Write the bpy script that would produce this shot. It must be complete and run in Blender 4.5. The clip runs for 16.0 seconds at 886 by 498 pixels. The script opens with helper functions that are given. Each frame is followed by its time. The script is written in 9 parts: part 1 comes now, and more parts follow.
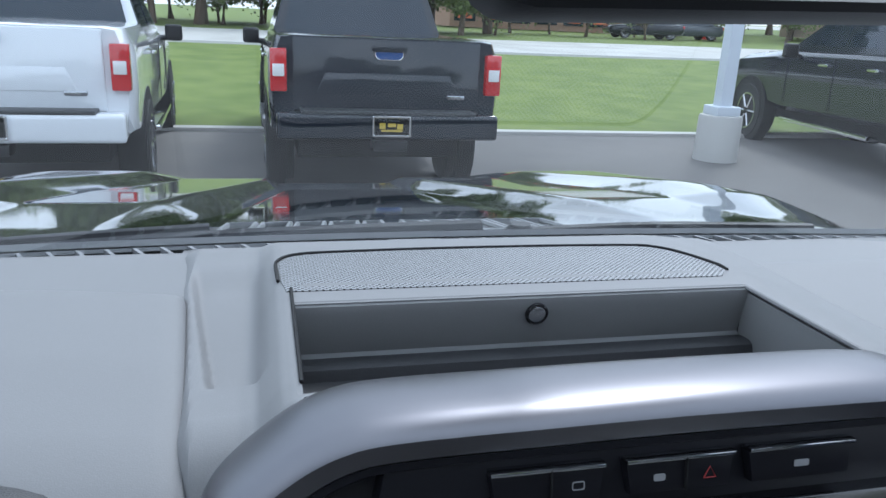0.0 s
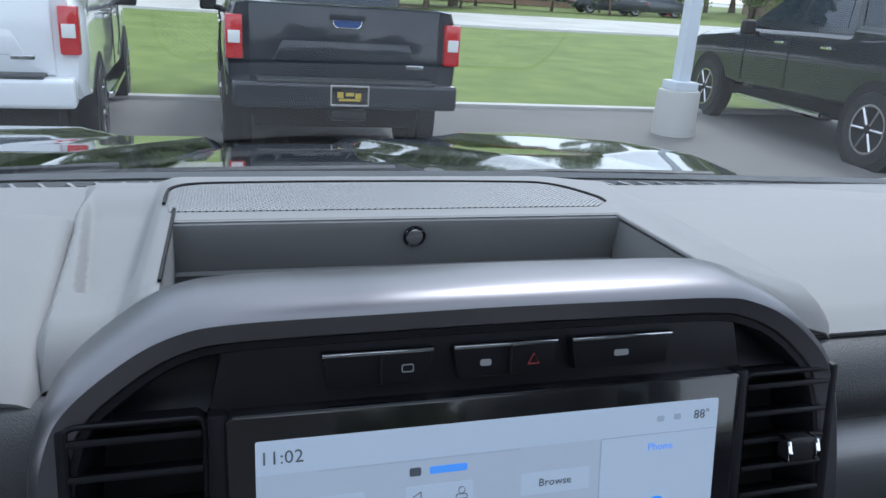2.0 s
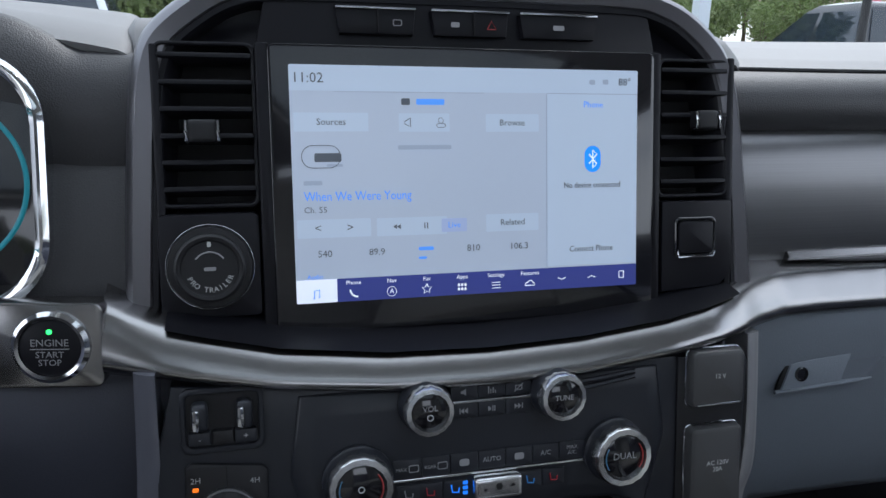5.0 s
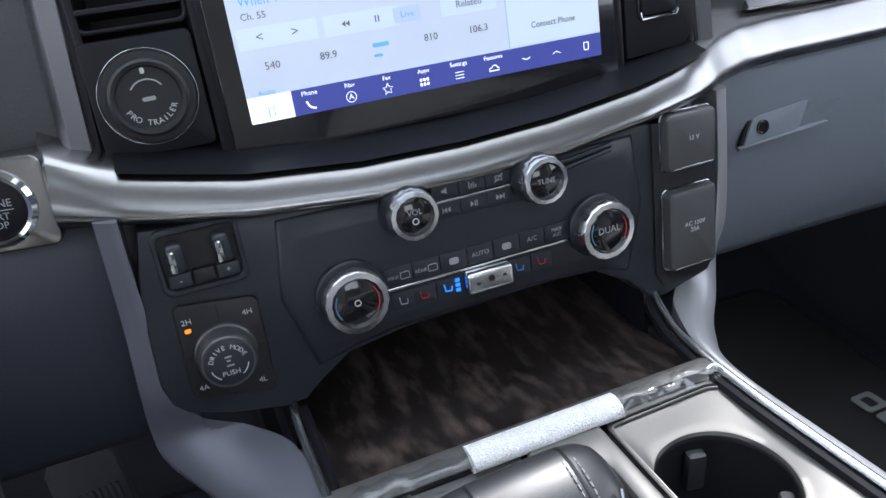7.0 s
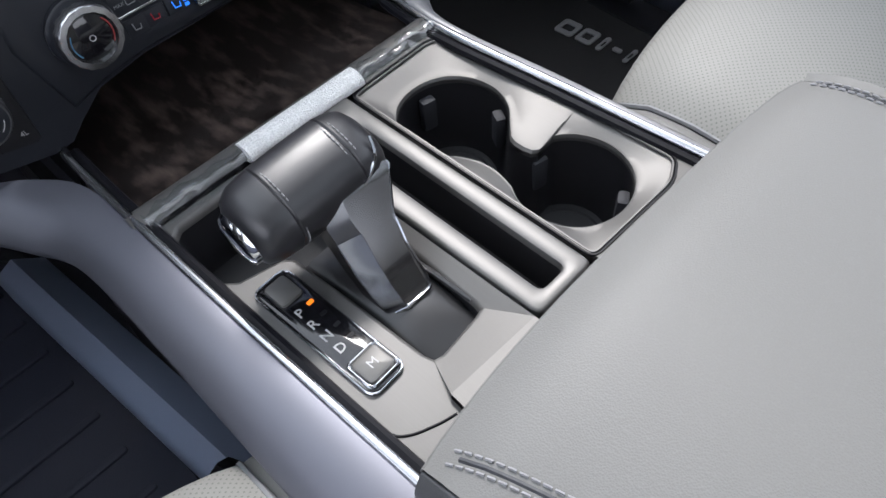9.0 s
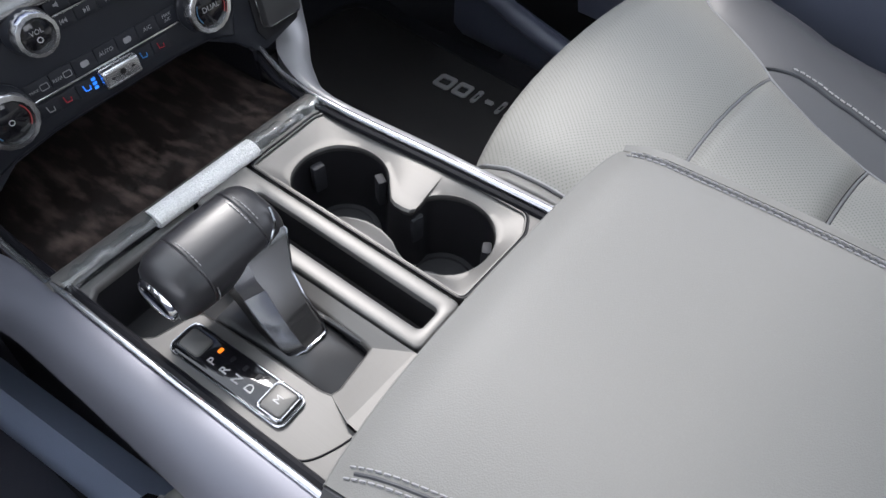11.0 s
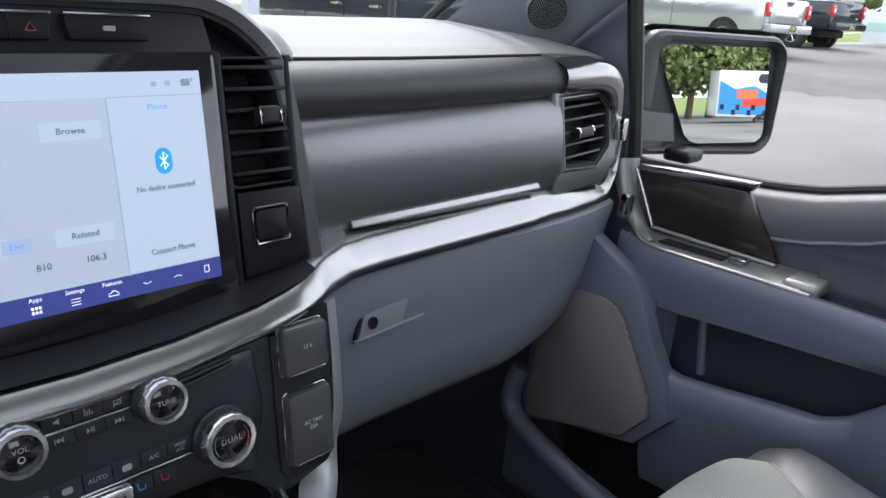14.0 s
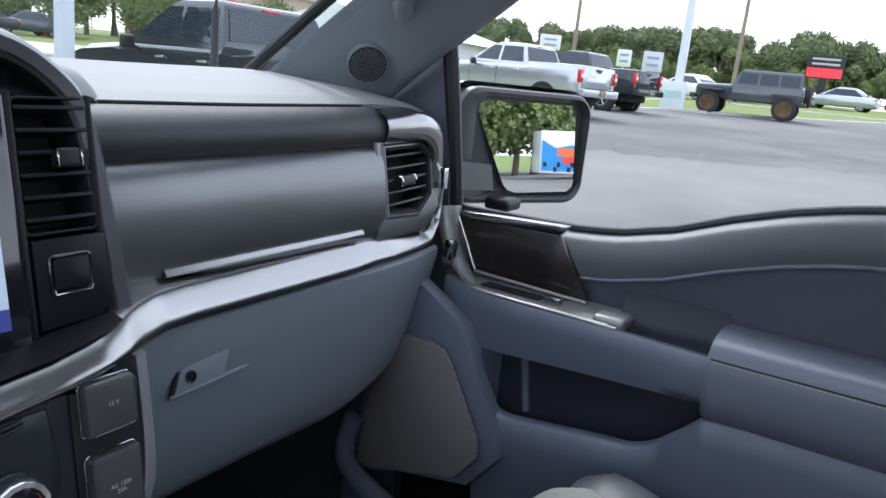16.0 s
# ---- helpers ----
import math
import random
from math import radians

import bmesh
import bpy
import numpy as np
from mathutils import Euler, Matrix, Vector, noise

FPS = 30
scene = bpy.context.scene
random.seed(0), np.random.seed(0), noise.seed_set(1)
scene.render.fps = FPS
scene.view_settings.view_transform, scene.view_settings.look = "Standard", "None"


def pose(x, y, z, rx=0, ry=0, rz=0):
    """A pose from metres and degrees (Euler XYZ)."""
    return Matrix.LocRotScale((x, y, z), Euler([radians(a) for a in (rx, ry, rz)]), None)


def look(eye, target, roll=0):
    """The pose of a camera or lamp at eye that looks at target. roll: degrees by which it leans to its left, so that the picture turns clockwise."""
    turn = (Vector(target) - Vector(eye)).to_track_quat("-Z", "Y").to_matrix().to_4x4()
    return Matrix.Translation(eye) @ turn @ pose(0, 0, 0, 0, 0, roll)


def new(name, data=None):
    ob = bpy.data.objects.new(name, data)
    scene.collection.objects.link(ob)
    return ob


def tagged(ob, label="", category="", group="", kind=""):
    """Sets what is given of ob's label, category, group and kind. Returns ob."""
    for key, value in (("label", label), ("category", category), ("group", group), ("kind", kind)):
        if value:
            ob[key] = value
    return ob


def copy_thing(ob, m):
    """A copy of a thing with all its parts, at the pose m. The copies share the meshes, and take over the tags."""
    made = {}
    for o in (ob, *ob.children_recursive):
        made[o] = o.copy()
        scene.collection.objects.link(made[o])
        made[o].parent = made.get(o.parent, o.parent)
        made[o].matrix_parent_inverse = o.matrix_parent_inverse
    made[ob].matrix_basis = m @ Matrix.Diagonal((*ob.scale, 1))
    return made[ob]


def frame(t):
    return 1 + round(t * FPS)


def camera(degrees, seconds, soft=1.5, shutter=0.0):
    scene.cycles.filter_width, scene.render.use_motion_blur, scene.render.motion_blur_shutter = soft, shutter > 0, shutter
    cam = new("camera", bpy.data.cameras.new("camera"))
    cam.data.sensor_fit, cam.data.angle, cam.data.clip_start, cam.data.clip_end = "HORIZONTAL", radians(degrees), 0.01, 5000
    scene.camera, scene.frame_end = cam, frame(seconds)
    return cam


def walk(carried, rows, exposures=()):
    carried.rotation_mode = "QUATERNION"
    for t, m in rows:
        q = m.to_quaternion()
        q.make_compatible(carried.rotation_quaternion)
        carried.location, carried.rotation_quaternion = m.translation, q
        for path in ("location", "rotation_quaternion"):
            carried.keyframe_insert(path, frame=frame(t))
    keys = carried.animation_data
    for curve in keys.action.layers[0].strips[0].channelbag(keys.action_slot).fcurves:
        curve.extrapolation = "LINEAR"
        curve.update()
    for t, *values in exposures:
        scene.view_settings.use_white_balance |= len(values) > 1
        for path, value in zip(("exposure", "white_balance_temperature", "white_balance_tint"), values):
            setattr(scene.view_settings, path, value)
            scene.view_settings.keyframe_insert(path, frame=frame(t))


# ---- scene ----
cam = camera(61.5, 16.0)
PATH = [
    (0, -0.1891, -0.2585, 1.6295, 72.79, -2.67, -13.21),
    (0.5, -0.1549, -0.2644, 1.6317, 71.58, -3.09, -14.60),
    (1, -0.1365, -0.2669, 1.6251, 70.75, -3.50, -15.36),
    (1.5, -0.1295, -0.2717, 1.6222, 70.59, -3.75, -15.69),
    (2, -0.1359, -0.3088, 1.6053, 71.00, -3.72, -15.67),
    (2.5, -0.1512, -0.3480, 1.5832, 72.02, -3.40, -15.40),
    (3, -0.1566, -0.3834, 1.5424, 73.40, -2.93, -15.11),
    (3.5, -0.1577, -0.4313, 1.4915, 74.66, -2.13, -14.73),
    (3.7, -0.1575, -0.4511, 1.4756, 75.16, -1.95, -14.58),
    (5.8, -0.1554, -0.5135, 1.4031, 73.62, -0.73, -15.15),
    (6, -0.1551, -0.5120, 1.4023, 72.34, -0.40, -15.36),
    (6.5, -0.1646, -0.4939, 1.3935, 67.34, 1.71, -17.92),
    (7, -0.1782, -0.4827, 1.3925, 60.69, 4.42, -22.85),
    (7.5, -0.1935, -0.4799, 1.4044, 52.85, 5.77, -29.12),
    (8, -0.2013, -0.4961, 1.4177, 45.62, 6.05, -35.51),
    (8.5, -0.2060, -0.5144, 1.4265, 39.87, 5.02, -41.17),
    (9, -0.2067, -0.5401, 1.4318, 36.19, 3.20, -45.87),
    (9.2, -0.2046, -0.5492, 1.4357, 35.40, 2.42, -47.37),
    (11.5, -0.2365, -0.5740, 1.5191, 39.11, -2.56, -52.92),
    (12, -0.2122, -0.5504, 1.5055, 42.99, -2.21, -50.86),
    (12.5, -0.1939, -0.5415, 1.4955, 48.91, -2.26, -49.13),
    (13, -0.1873, -0.5359, 1.4871, 55.51, -2.74, -47.46),
    (13.5, -0.1770, -0.5347, 1.4763, 63.44, -3.32, -46.11),
    (14, -0.1676, -0.5242, 1.4663, 71.26, -4.26, -46.65),
    (14.5, -0.1608, -0.5128, 1.4591, 75.53, -5.22, -48.82),
    (15, -0.1568, -0.5173, 1.4580, 77.21, -5.76, -52.28),
    (15.5, -0.1605, -0.5323, 1.4591, 77.31, -5.85, -56.27),
    (16, -0.1641, -0.5435, 1.4580, 76.67, -5.99, -59.02),
]
walk(cam, [(t, pose(x, y, z, rx, ry, rz)) for t, x, y, z, rx, ry, rz in PATH],
     [(0, 0.60, 5560, 9), (2.5, 0.62, 5740, 9), (3.7, 0.63, 5900, 10), (6, 1.10, 6000, 12), (7, 1.65, 6100, 13), (7.5, 2.0, 6150, 13), (8, 2.08, 6200, 14), (8.5, 1.64, 6250, 14), (9, 1.25, 6250, 14), (11.5, 1.36, 6300, 14), (12.5, 1.54, 6300, 15), (14, 1.28, 6250, 13), (15, 1.09, 6000, 12), (16, 1.0, 5900, 12)])

# ---- world and light ----
world = bpy.data.worlds.new("sky_world")
scene.world = world
world.use_nodes = True
wn, wl = world.node_tree.nodes, world.node_tree.links
wn.clear()
w_out = wn.new("ShaderNodeOutputWorld")
w_bg = wn.new("ShaderNodeBackground")
w_sky = wn.new("ShaderNodeTexSky")
w_sky.sky_type = "NISHITA"
w_sky.sun_disc = False
w_sky.sun_elevation = radians(52)
w_sky.sun_rotation = radians(40)
w_sky.air_density, w_sky.dust_density = 1.2, 2.5
w_co = wn.new("ShaderNodeTexCoord")
w_map = wn.new("ShaderNodeMapping")
w_map.inputs["Scale"].default_value = (1.0, 1.0, 2.6)
w_noise = wn.new("ShaderNodeTexNoise")
w_noise.inputs["Scale"].default_value = 2.2
w_noise.inputs["Detail"].default_value = 7.0
w_ramp = wn.new("ShaderNodeValToRGB")
w_ramp.color_ramp.elements[0].position = 0.30
w_ramp.color_ramp.elements[0].color = (0.45, 0.45, 0.45, 1)
w_ramp.color_ramp.elements[1].position = 0.62
w_mix = wn.new("ShaderNodeMix")
w_mix.data_type = "RGBA"
w_mix.inputs["B"].default_value = (9.3, 9.6, 10.0, 1)
wl.new(w_co.outputs["Generated"], w_map.inputs["Vector"])
wl.new(w_map.outputs["Vector"], w_noise.inputs["Vector"])
wl.new(w_noise.outputs["Fac"], w_ramp.inputs["Fac"])
wl.new(w_ramp.outputs["Color"], w_mix.inputs["Factor"])
wl.new(w_sky.outputs["Color"], w_mix.inputs["A"])
wl.new(w_mix.outputs["Result"], w_bg.inputs["Color"])
wl.new(w_bg.outputs["Background"], w_out.inputs["Surface"])
w_bg.inputs["Strength"].default_value = 0.13
sun_data = bpy.data.lights.new("sun", "SUN")
sun_data.energy = 1.3
sun_data.angle = radians(12)
sun_data.color = (1.0, 0.96, 0.9)
sun = new("sun", sun_data)
sun.matrix_world = look((0, 0, 30), (-9.5, -11.5, 11), 0)

# ---- materials ----
def mat(name, color, rough=0.5, metal=0.0, grain=0.0, grain_scale=400.0, bump=0.0, vary=0.12, vary_scale=6.0,
        spec=0.5, coat=0.0, stretch=(1, 1, 1), voro=False, emit=0.0, rough_vary=0.08, object_random=0.0):
    """Principled material with a coarse and a fine variation of tone, gloss and relief."""
    m = bpy.data.materials.new(name)
    m.use_nodes = True
    nt = m.node_tree
    b = nt.nodes["Principled BSDF"]
    b.inputs["Metallic"].default_value = metal
    b.inputs["Specular IOR Level"].default_value = spec
    b.inputs["Coat Weight"].default_value = coat
    b.inputs["Coat Roughness"].default_value = 0.04
    co = nt.nodes.new("ShaderNodeTexCoord")
    mp = nt.nodes.new("ShaderNodeMapping")
    mp.inputs["Scale"].default_value = stretch
    nt.links.new(co.outputs["Object"], mp.inputs["Vector"])
    big = nt.nodes.new("ShaderNodeTexNoise")
    big.inputs["Scale"].default_value = vary_scale
    big.inputs["Detail"].default_value = 4
    nt.links.new(mp.outputs["Vector"], big.inputs["Vector"])
    fine = nt.nodes.new("ShaderNodeTexVoronoi" if voro else "ShaderNodeTexNoise")
    fine.inputs["Scale"].default_value = grain_scale
    nt.links.new(mp.outputs["Vector"], fine.inputs["Vector"])
    fine_out = fine.outputs["Distance"] if voro else fine.outputs["Fac"]
    add = nt.nodes.new("ShaderNodeMath")
    add.operation = "MULTIPLY_ADD"
    add.inputs[1].default_value = vary
    add.inputs[2].default_value = 1.0 - vary * 0.5
    nt.links.new(big.outputs["Fac"], add.inputs[0])
    add2 = nt.nodes.new("ShaderNodeMath")
    add2.operation = "MULTIPLY_ADD"
    add2.inputs[1].default_value = grain
    nt.links.new(fine_out, add2.inputs[0])
    nt.links.new(add.outputs[0], add2.inputs[2])
    mul = nt.nodes.new("ShaderNodeMix")
    mul.data_type, mul.blend_type = "RGBA", "MULTIPLY"
    mul.inputs["Factor"].default_value = 1.0
    mul.inputs["A"].default_value = (*color, 1)
    nt.links.new(add2.outputs[0], mul.inputs["B"])
    last = mul.outputs["Result"]
    if object_random:
        info = nt.nodes.new("ShaderNodeObjectInfo")
        hsv = nt.nodes.new("ShaderNodeHueSaturation")
        ma = nt.nodes.new("ShaderNodeMath")
        ma.operation = "MULTIPLY_ADD"
        ma.inputs[1].default_value = object_random
        ma.inputs[2].default_value = 1.0 - object_random / 2
        nt.links.new(info.outputs["Random"], ma.inputs[0])
        nt.links.new(ma.outputs[0], hsv.inputs["Value"])
        nt.links.new(last, hsv.inputs["Color"])
        last = hsv.outputs["Color"]
    nt.links.new(last, b.inputs["Base Color"])
    rr = nt.nodes.new("ShaderNodeMath")
    rr.operation = "MULTIPLY_ADD"
    rr.inputs[1].default_value = rough_vary
    rr.inputs[2].default_value = rough - rough_vary / 2
    nt.links.new(big.outputs["Fac"], rr.inputs[0])
    nt.links.new(rr.outputs[0], b.inputs["Roughness"])
    if bump:
        bp = nt.nodes.new("ShaderNodeBump")
        bp.inputs["Strength"].default_value = bump
        bp.inputs["Distance"].default_value = 0.001
        nt.links.new(fine_out, bp.inputs["Height"])
        nt.links.new(bp.outputs["Normal"], b.inputs["Normal"])
    if emit:
        b.inputs["Emission Color"].default_value = (*color, 1)
        b.inputs["Emission Strength"].default_value = emit
    return m


def glass(name, tint=(1, 1, 1), ior=1.45, rough=0.0):
    """Thin pane: clear, with a mirror image that grows with Fresnel."""
    m = bpy.data.materials.new(name)
    m.use_nodes = True
    nt = m.node_tree
    nt.nodes.clear()
    out = nt.nodes.new("ShaderNodeOutputMaterial")
    mix = nt.nodes.new("ShaderNodeMixShader")
    tr = nt.nodes.new("ShaderNodeBsdfTransparent")
    tr.inputs["Color"].default_value = (*tint, 1)
    gl = nt.nodes.new("ShaderNodeBsdfGlossy")
    gl.inputs["Roughness"].default_value = rough
    lw = nt.nodes.new("ShaderNodeLayerWeight")
    lw.inputs["Blend"].default_value = 0.5
    pw = nt.nodes.new("ShaderNodeMath")
    pw.operation = "POWER"
    pw.inputs[1].default_value = 5.0
    nt.links.new(lw.outputs["Facing"], pw.inputs[0])
    fr = nt.nodes.new("ShaderNodeMath")
    fr.operation = "MULTIPLY_ADD"
    fr.inputs[1].default_value = 0.75
    fr.inputs[2].default_value = ((ior - 1) / (ior + 1)) ** 2
    nt.links.new(pw.outputs[0], fr.inputs[0])
    nt.links.new(fr.outputs[0], mix.inputs[0])
    nt.links.new(tr.outputs[0], mix.inputs[1])
    nt.links.new(gl.outputs[0], mix.inputs[2])
    nt.links.new(mix.outputs[0], out.inputs["Surface"])
    return m


def perforated(name, color, hole, scale, radius, rough=0.5, bump=0.6):
    """Sheet with a staggered grid of round holes, in the object's x and y."""
    m = mat(name, color, rough, grain=0.05, bump=0)
    nt = m.node_tree
    b = nt.nodes["Principled BSDF"]
    co = nt.nodes.new("ShaderNodeTexCoord")
    mp = nt.nodes.new("ShaderNodeMapping")
    mp.inputs["Scale"].default_value = (scale, scale, scale)
    mp.inputs["Rotation"].default_value = (0, 0, radians(45))
    nt.links.new(co.outputs["Object"], mp.inputs["Vector"])
    fr = nt.nodes.new("ShaderNodeVectorMath")
    fr.operation = "FRACTION"
    nt.links.new(mp.outputs["Vector"], fr.inputs[0])
    sb = nt.nodes.new("ShaderNodeVectorMath")
    sb.operation = "SUBTRACT"
    sb.inputs[1].default_value = (0.5, 0.5, 0)
    nt.links.new(fr.outputs[0], sb.inputs[0])
    fl = nt.nodes.new("ShaderNodeVectorMath")
    fl.operation = "MULTIPLY"
    fl.inputs[1].default_value = (1, 1, 0)
    nt.links.new(sb.outputs[0], fl.inputs[0])
    ln = nt.nodes.new("ShaderNodeVectorMath")
    ln.operation = "LENGTH"
    nt.links.new(fl.outputs[0], ln.inputs[0])
    lt = nt.nodes.new("ShaderNodeMath")
    lt.operation = "LESS_THAN"
    lt.inputs[1].default_value = radius
    nt.links.new(ln.outputs["Value"], lt.inputs[0])
    mx = nt.nodes.new("ShaderNodeMix")
    mx.data_type = "RGBA"
    old = b.inputs["Base Color"].links[0].from_socket
    nt.links.new(lt.outputs[0], mx.inputs["Factor"])
    nt.links.new(old, mx.inputs["A"])
    mx.inputs["B"].default_value = (*hole, 1)
    nt.links.new(mx.outputs["Result"], b.inputs["Base Color"])
    bp = nt.nodes.new("ShaderNodeBump")
    bp.invert = True
    bp.inputs["Strength"].default_value = bump
    bp.inputs["Distance"].default_value = 0.0006
    nt.links.new(lt.outputs[0], bp.inputs["Height"])
    nt.links.new(bp.outputs["Normal"], b.inputs["Normal"])
    return m


def two_tone(name, a, c, scale, rough=0.6, stretch=(1, 1, 1), detail=8, lo=0.35, hi=0.65, bump=0.0, coat=0.0):
    m = mat(name, a, rough, coat=coat)
    nt = m.node_tree
    b = nt.nodes["Principled BSDF"]
    co = nt.nodes.new("ShaderNodeTexCoord")
    mp = nt.nodes.new("ShaderNodeMapping")
    mp.inputs["Scale"].default_value = stretch
    nz = nt.nodes.new("ShaderNodeTexNoise")
    nz.inputs["Scale"].default_value = scale
    nz.inputs["Detail"].default_value = detail
    rp = nt.nodes.new("ShaderNodeValToRGB")
    rp.color_ramp.elements[0].position, rp.color_ramp.elements[1].position = lo, hi
    rp.color_ramp.elements[0].color, rp.color_ramp.elements[1].color = (*a, 1), (*c, 1)
    nt.links.new(co.outputs["Object"], mp.inputs["Vector"])
    nt.links.new(mp.outputs["Vector"], nz.inputs["Vector"])
    nt.links.new(nz.outputs["Fac"], rp.inputs["Fac"])
    nt.links.new(rp.outputs["Color"], b.inputs["Base Color"])
    if bump:
        bp = nt.nodes.new("ShaderNodeBump")
        bp.inputs["Strength"].default_value = bump
        bp.inputs["Distance"].default_value = 0.02
        nt.links.new(nz.outputs["Fac"], bp.inputs["Height"])
        nt.links.new(bp.outputs["Normal"], b.inputs["Normal"])
    return m


GREY_PAD = mat("grey_soft_pad", (0.198, 0.197, 0.200), 0.60, grain=0.08, grain_scale=1300, bump=0.08, voro=True)
GREY_TRIM = mat("grey_moulded_trim", (0.23, 0.233, 0.24), 0.5, grain=0.08, grain_scale=1200, bump=0.2)
SLATE = mat("slate_soft_plastic", (0.118, 0.130, 0.178), 0.38, spec=0.7, grain=0.10, grain_scale=900, bump=0.22, voro=True)
GLOVE = mat("slate_glovebox_plastic", (0.215, 0.24, 0.275), 0.42, grain=0.10, grain_scale=900, bump=0.22, voro=True)
POCKETED = mat("shaded_slate_plastic", (0.145, 0.160, 0.188), 0.5, grain=0.10, grain_scale=900)
BLACK_PAD = mat("black_soft_pad", (0.034, 0.034, 0.037), 0.5, grain=0.2, grain_scale=900, bump=0.25, voro=True)
BLACK = mat("black_plastic", (0.011, 0.011, 0.013), 0.45, grain=0.1, grain_scale=700, bump=0.1, spec=0.4)
BLACK_SATIN = mat("black_satin_plastic", (0.008, 0.008, 0.011), 0.42, grain=0.05, spec=0.22)
FASCIA = mat("satin_black_fascia", (0.017, 0.019, 0.025), 0.40, grain=0.05, spec=0.42)
BLACK_GLOSS = mat("black_gloss_plastic", (0.008, 0.008, 0.010), 0.1, coat=0.5, vary=0.05)
KNEE = mat("dark_slate_knee_plastic", (0.060, 0.063, 0.085), 0.5, grain=0.10, grain_scale=900, bump=0.2, voro=True)
# near black for joints, and for the shade painted into hollows
VOID = mat("dark_gap_and_shade", (0.006, 0.006, 0.007), 0.8)
RUBBER = mat("black_rubber", (0.024, 0.025, 0.03), 0.65, grain=0.2, grain_scale=500, bump=0.2)
ARCH = mat("satin_grey_metallic_paint", (0.178, 0.175, 0.19), 0.35, metal=0.95, grain=0.04, grain_scale=1500)
SATIN = mat("satin_aluminium", (0.32, 0.315, 0.315), 0.23, metal=1.0, grain=0.05, grain_scale=260, stretch=(0.06, 3, 3))
BRUSHED = mat("brushed_dark_metal", (0.165, 0.165, 0.17), 0.33, metal=0.85, grain=0.30, grain_scale=300, stretch=(0.02, 3, 3), bump=0.03)
CONSOLE = mat("brushed_console_metal", (0.135, 0.132, 0.127), 0.47, metal=0.45, grain=0.10, grain_scale=420, stretch=(3, 0.05, 3), bump=0.02)
CHROME = mat("chrome", (0.80, 0.81, 0.83), 0.08, metal=1.0, vary=0.05, rough_vary=0.03)
SATIN_CHROME = mat("satin_chrome", (0.78, 0.79, 0.81), 0.22, metal=1.0, vary=0.05, rough_vary=0.03)
CHROME_D = mat("dark_chrome", (0.42, 0.43, 0.46), 0.12, metal=1.0, vary=0.05)
WOOD_DARK = two_tone("black_burl_wood", (0.006, 0.004, 0.004), (0.022, 0.014, 0.011), 26, 0.3, (1, 2.2, 1), 10, 0.40, 0.75, coat=0.4)
WOOD = two_tone("dark_burl_wood", (0.020, 0.016, 0.015), (0.135, 0.100, 0.086), 90, 0.30, (1, 0.30, 1), 10, 0.46, 0.82, coat=0.25)
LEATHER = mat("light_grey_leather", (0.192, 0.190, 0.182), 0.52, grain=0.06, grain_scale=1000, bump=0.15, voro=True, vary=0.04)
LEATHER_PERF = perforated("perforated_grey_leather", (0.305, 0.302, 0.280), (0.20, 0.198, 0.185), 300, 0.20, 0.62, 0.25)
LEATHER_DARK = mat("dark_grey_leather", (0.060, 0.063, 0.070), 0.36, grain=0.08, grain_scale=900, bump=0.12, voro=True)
LEATHER_BLACK = mat("black_leather", (0.020, 0.020, 0.023), 0.34, spec=0.7, grain=0.06, grain_scale=1500, bump=0.05, voro=True)
THREAD = mat("grey_thread", (0.30, 0.30, 0.31), 0.7)
THREAD_L = mat("pale_thread", (0.5, 0.5, 0.5), 0.7)
CARPET = mat("black_floor_carpet", (0.034, 0.034, 0.042), 0.95, grain=0.8, grain_scale=700, bump=0.8)
MAT_RUB = mat("charcoal_floor_mat", (0.045, 0.043, 0.043), 0.85, grain=0.6, grain_scale=900, bump=0.6)
INK = mat("white_print", (0.50, 0.50, 0.50), 0.5)
INK_DIM = mat("grey_print", (0.30, 0.30, 0.31), 0.5)
RED_MARK = mat("red_print", (0.38, 0.035, 0.035), 0.5)
BLUE_LED = mat("blue_indicator", (0.02, 0.17, 0.75), 0.4, emit=0.6)
RED_LED = mat("red_indicator", (0.30, 0.01, 0.02), 0.4, emit=0.06)
AMBER_LED = mat("amber_indicator", (1.0, 0.20, 0.01), 0.4, emit=0.5)
GREEN_LED = mat("green_indicator", (0.05, 0.9, 0.12), 0.4, emit=2.0)
SCR_BG = mat("screen_pale_blue", (0.44, 0.50, 0.60), 0.25, emit=0.20, vary=0.05)
SCR_PANEL = mat("screen_lighter_blue", (0.46, 0.54, 0.65), 0.25, emit=0.225, vary=0.02)
SCR_BAR = mat("screen_navy", (0.035, 0.045, 0.19), 0.25, emit=0.35, vary=0.02)
SCR_WHITE = mat("screen_white", (0.7, 0.74, 0.8), 0.25, emit=0.4, vary=0.01)
SCR_INK = mat("screen_grey_ink", (0.10, 0.115, 0.14), 0.3, emit=0.10, vary=0.01)
SCR_LINE = mat("screen_line", (0.28, 0.33, 0.42), 0.3, emit=0.3, vary=0.01)
SCR_BLUE = mat("screen_blue_ink", (0.08, 0.26, 0.72), 0.3, emit=0.4, vary=0.01)
SCR_ICON = mat("screen_vivid_blue", (0.02, 0.22, 0.70), 0.3, emit=0.5, vary=0.01)
SHIELD = glass("windscreen_glass", (0.86, 0.90, 0.90), 1.36)
REAR_GLASS = glass("tinted_rear_glass", (0.40, 0.43, 0.43), 1.4)
SIDE_GLASS = glass("side_window_glass", (0.97, 0.98, 0.98), 1.35)
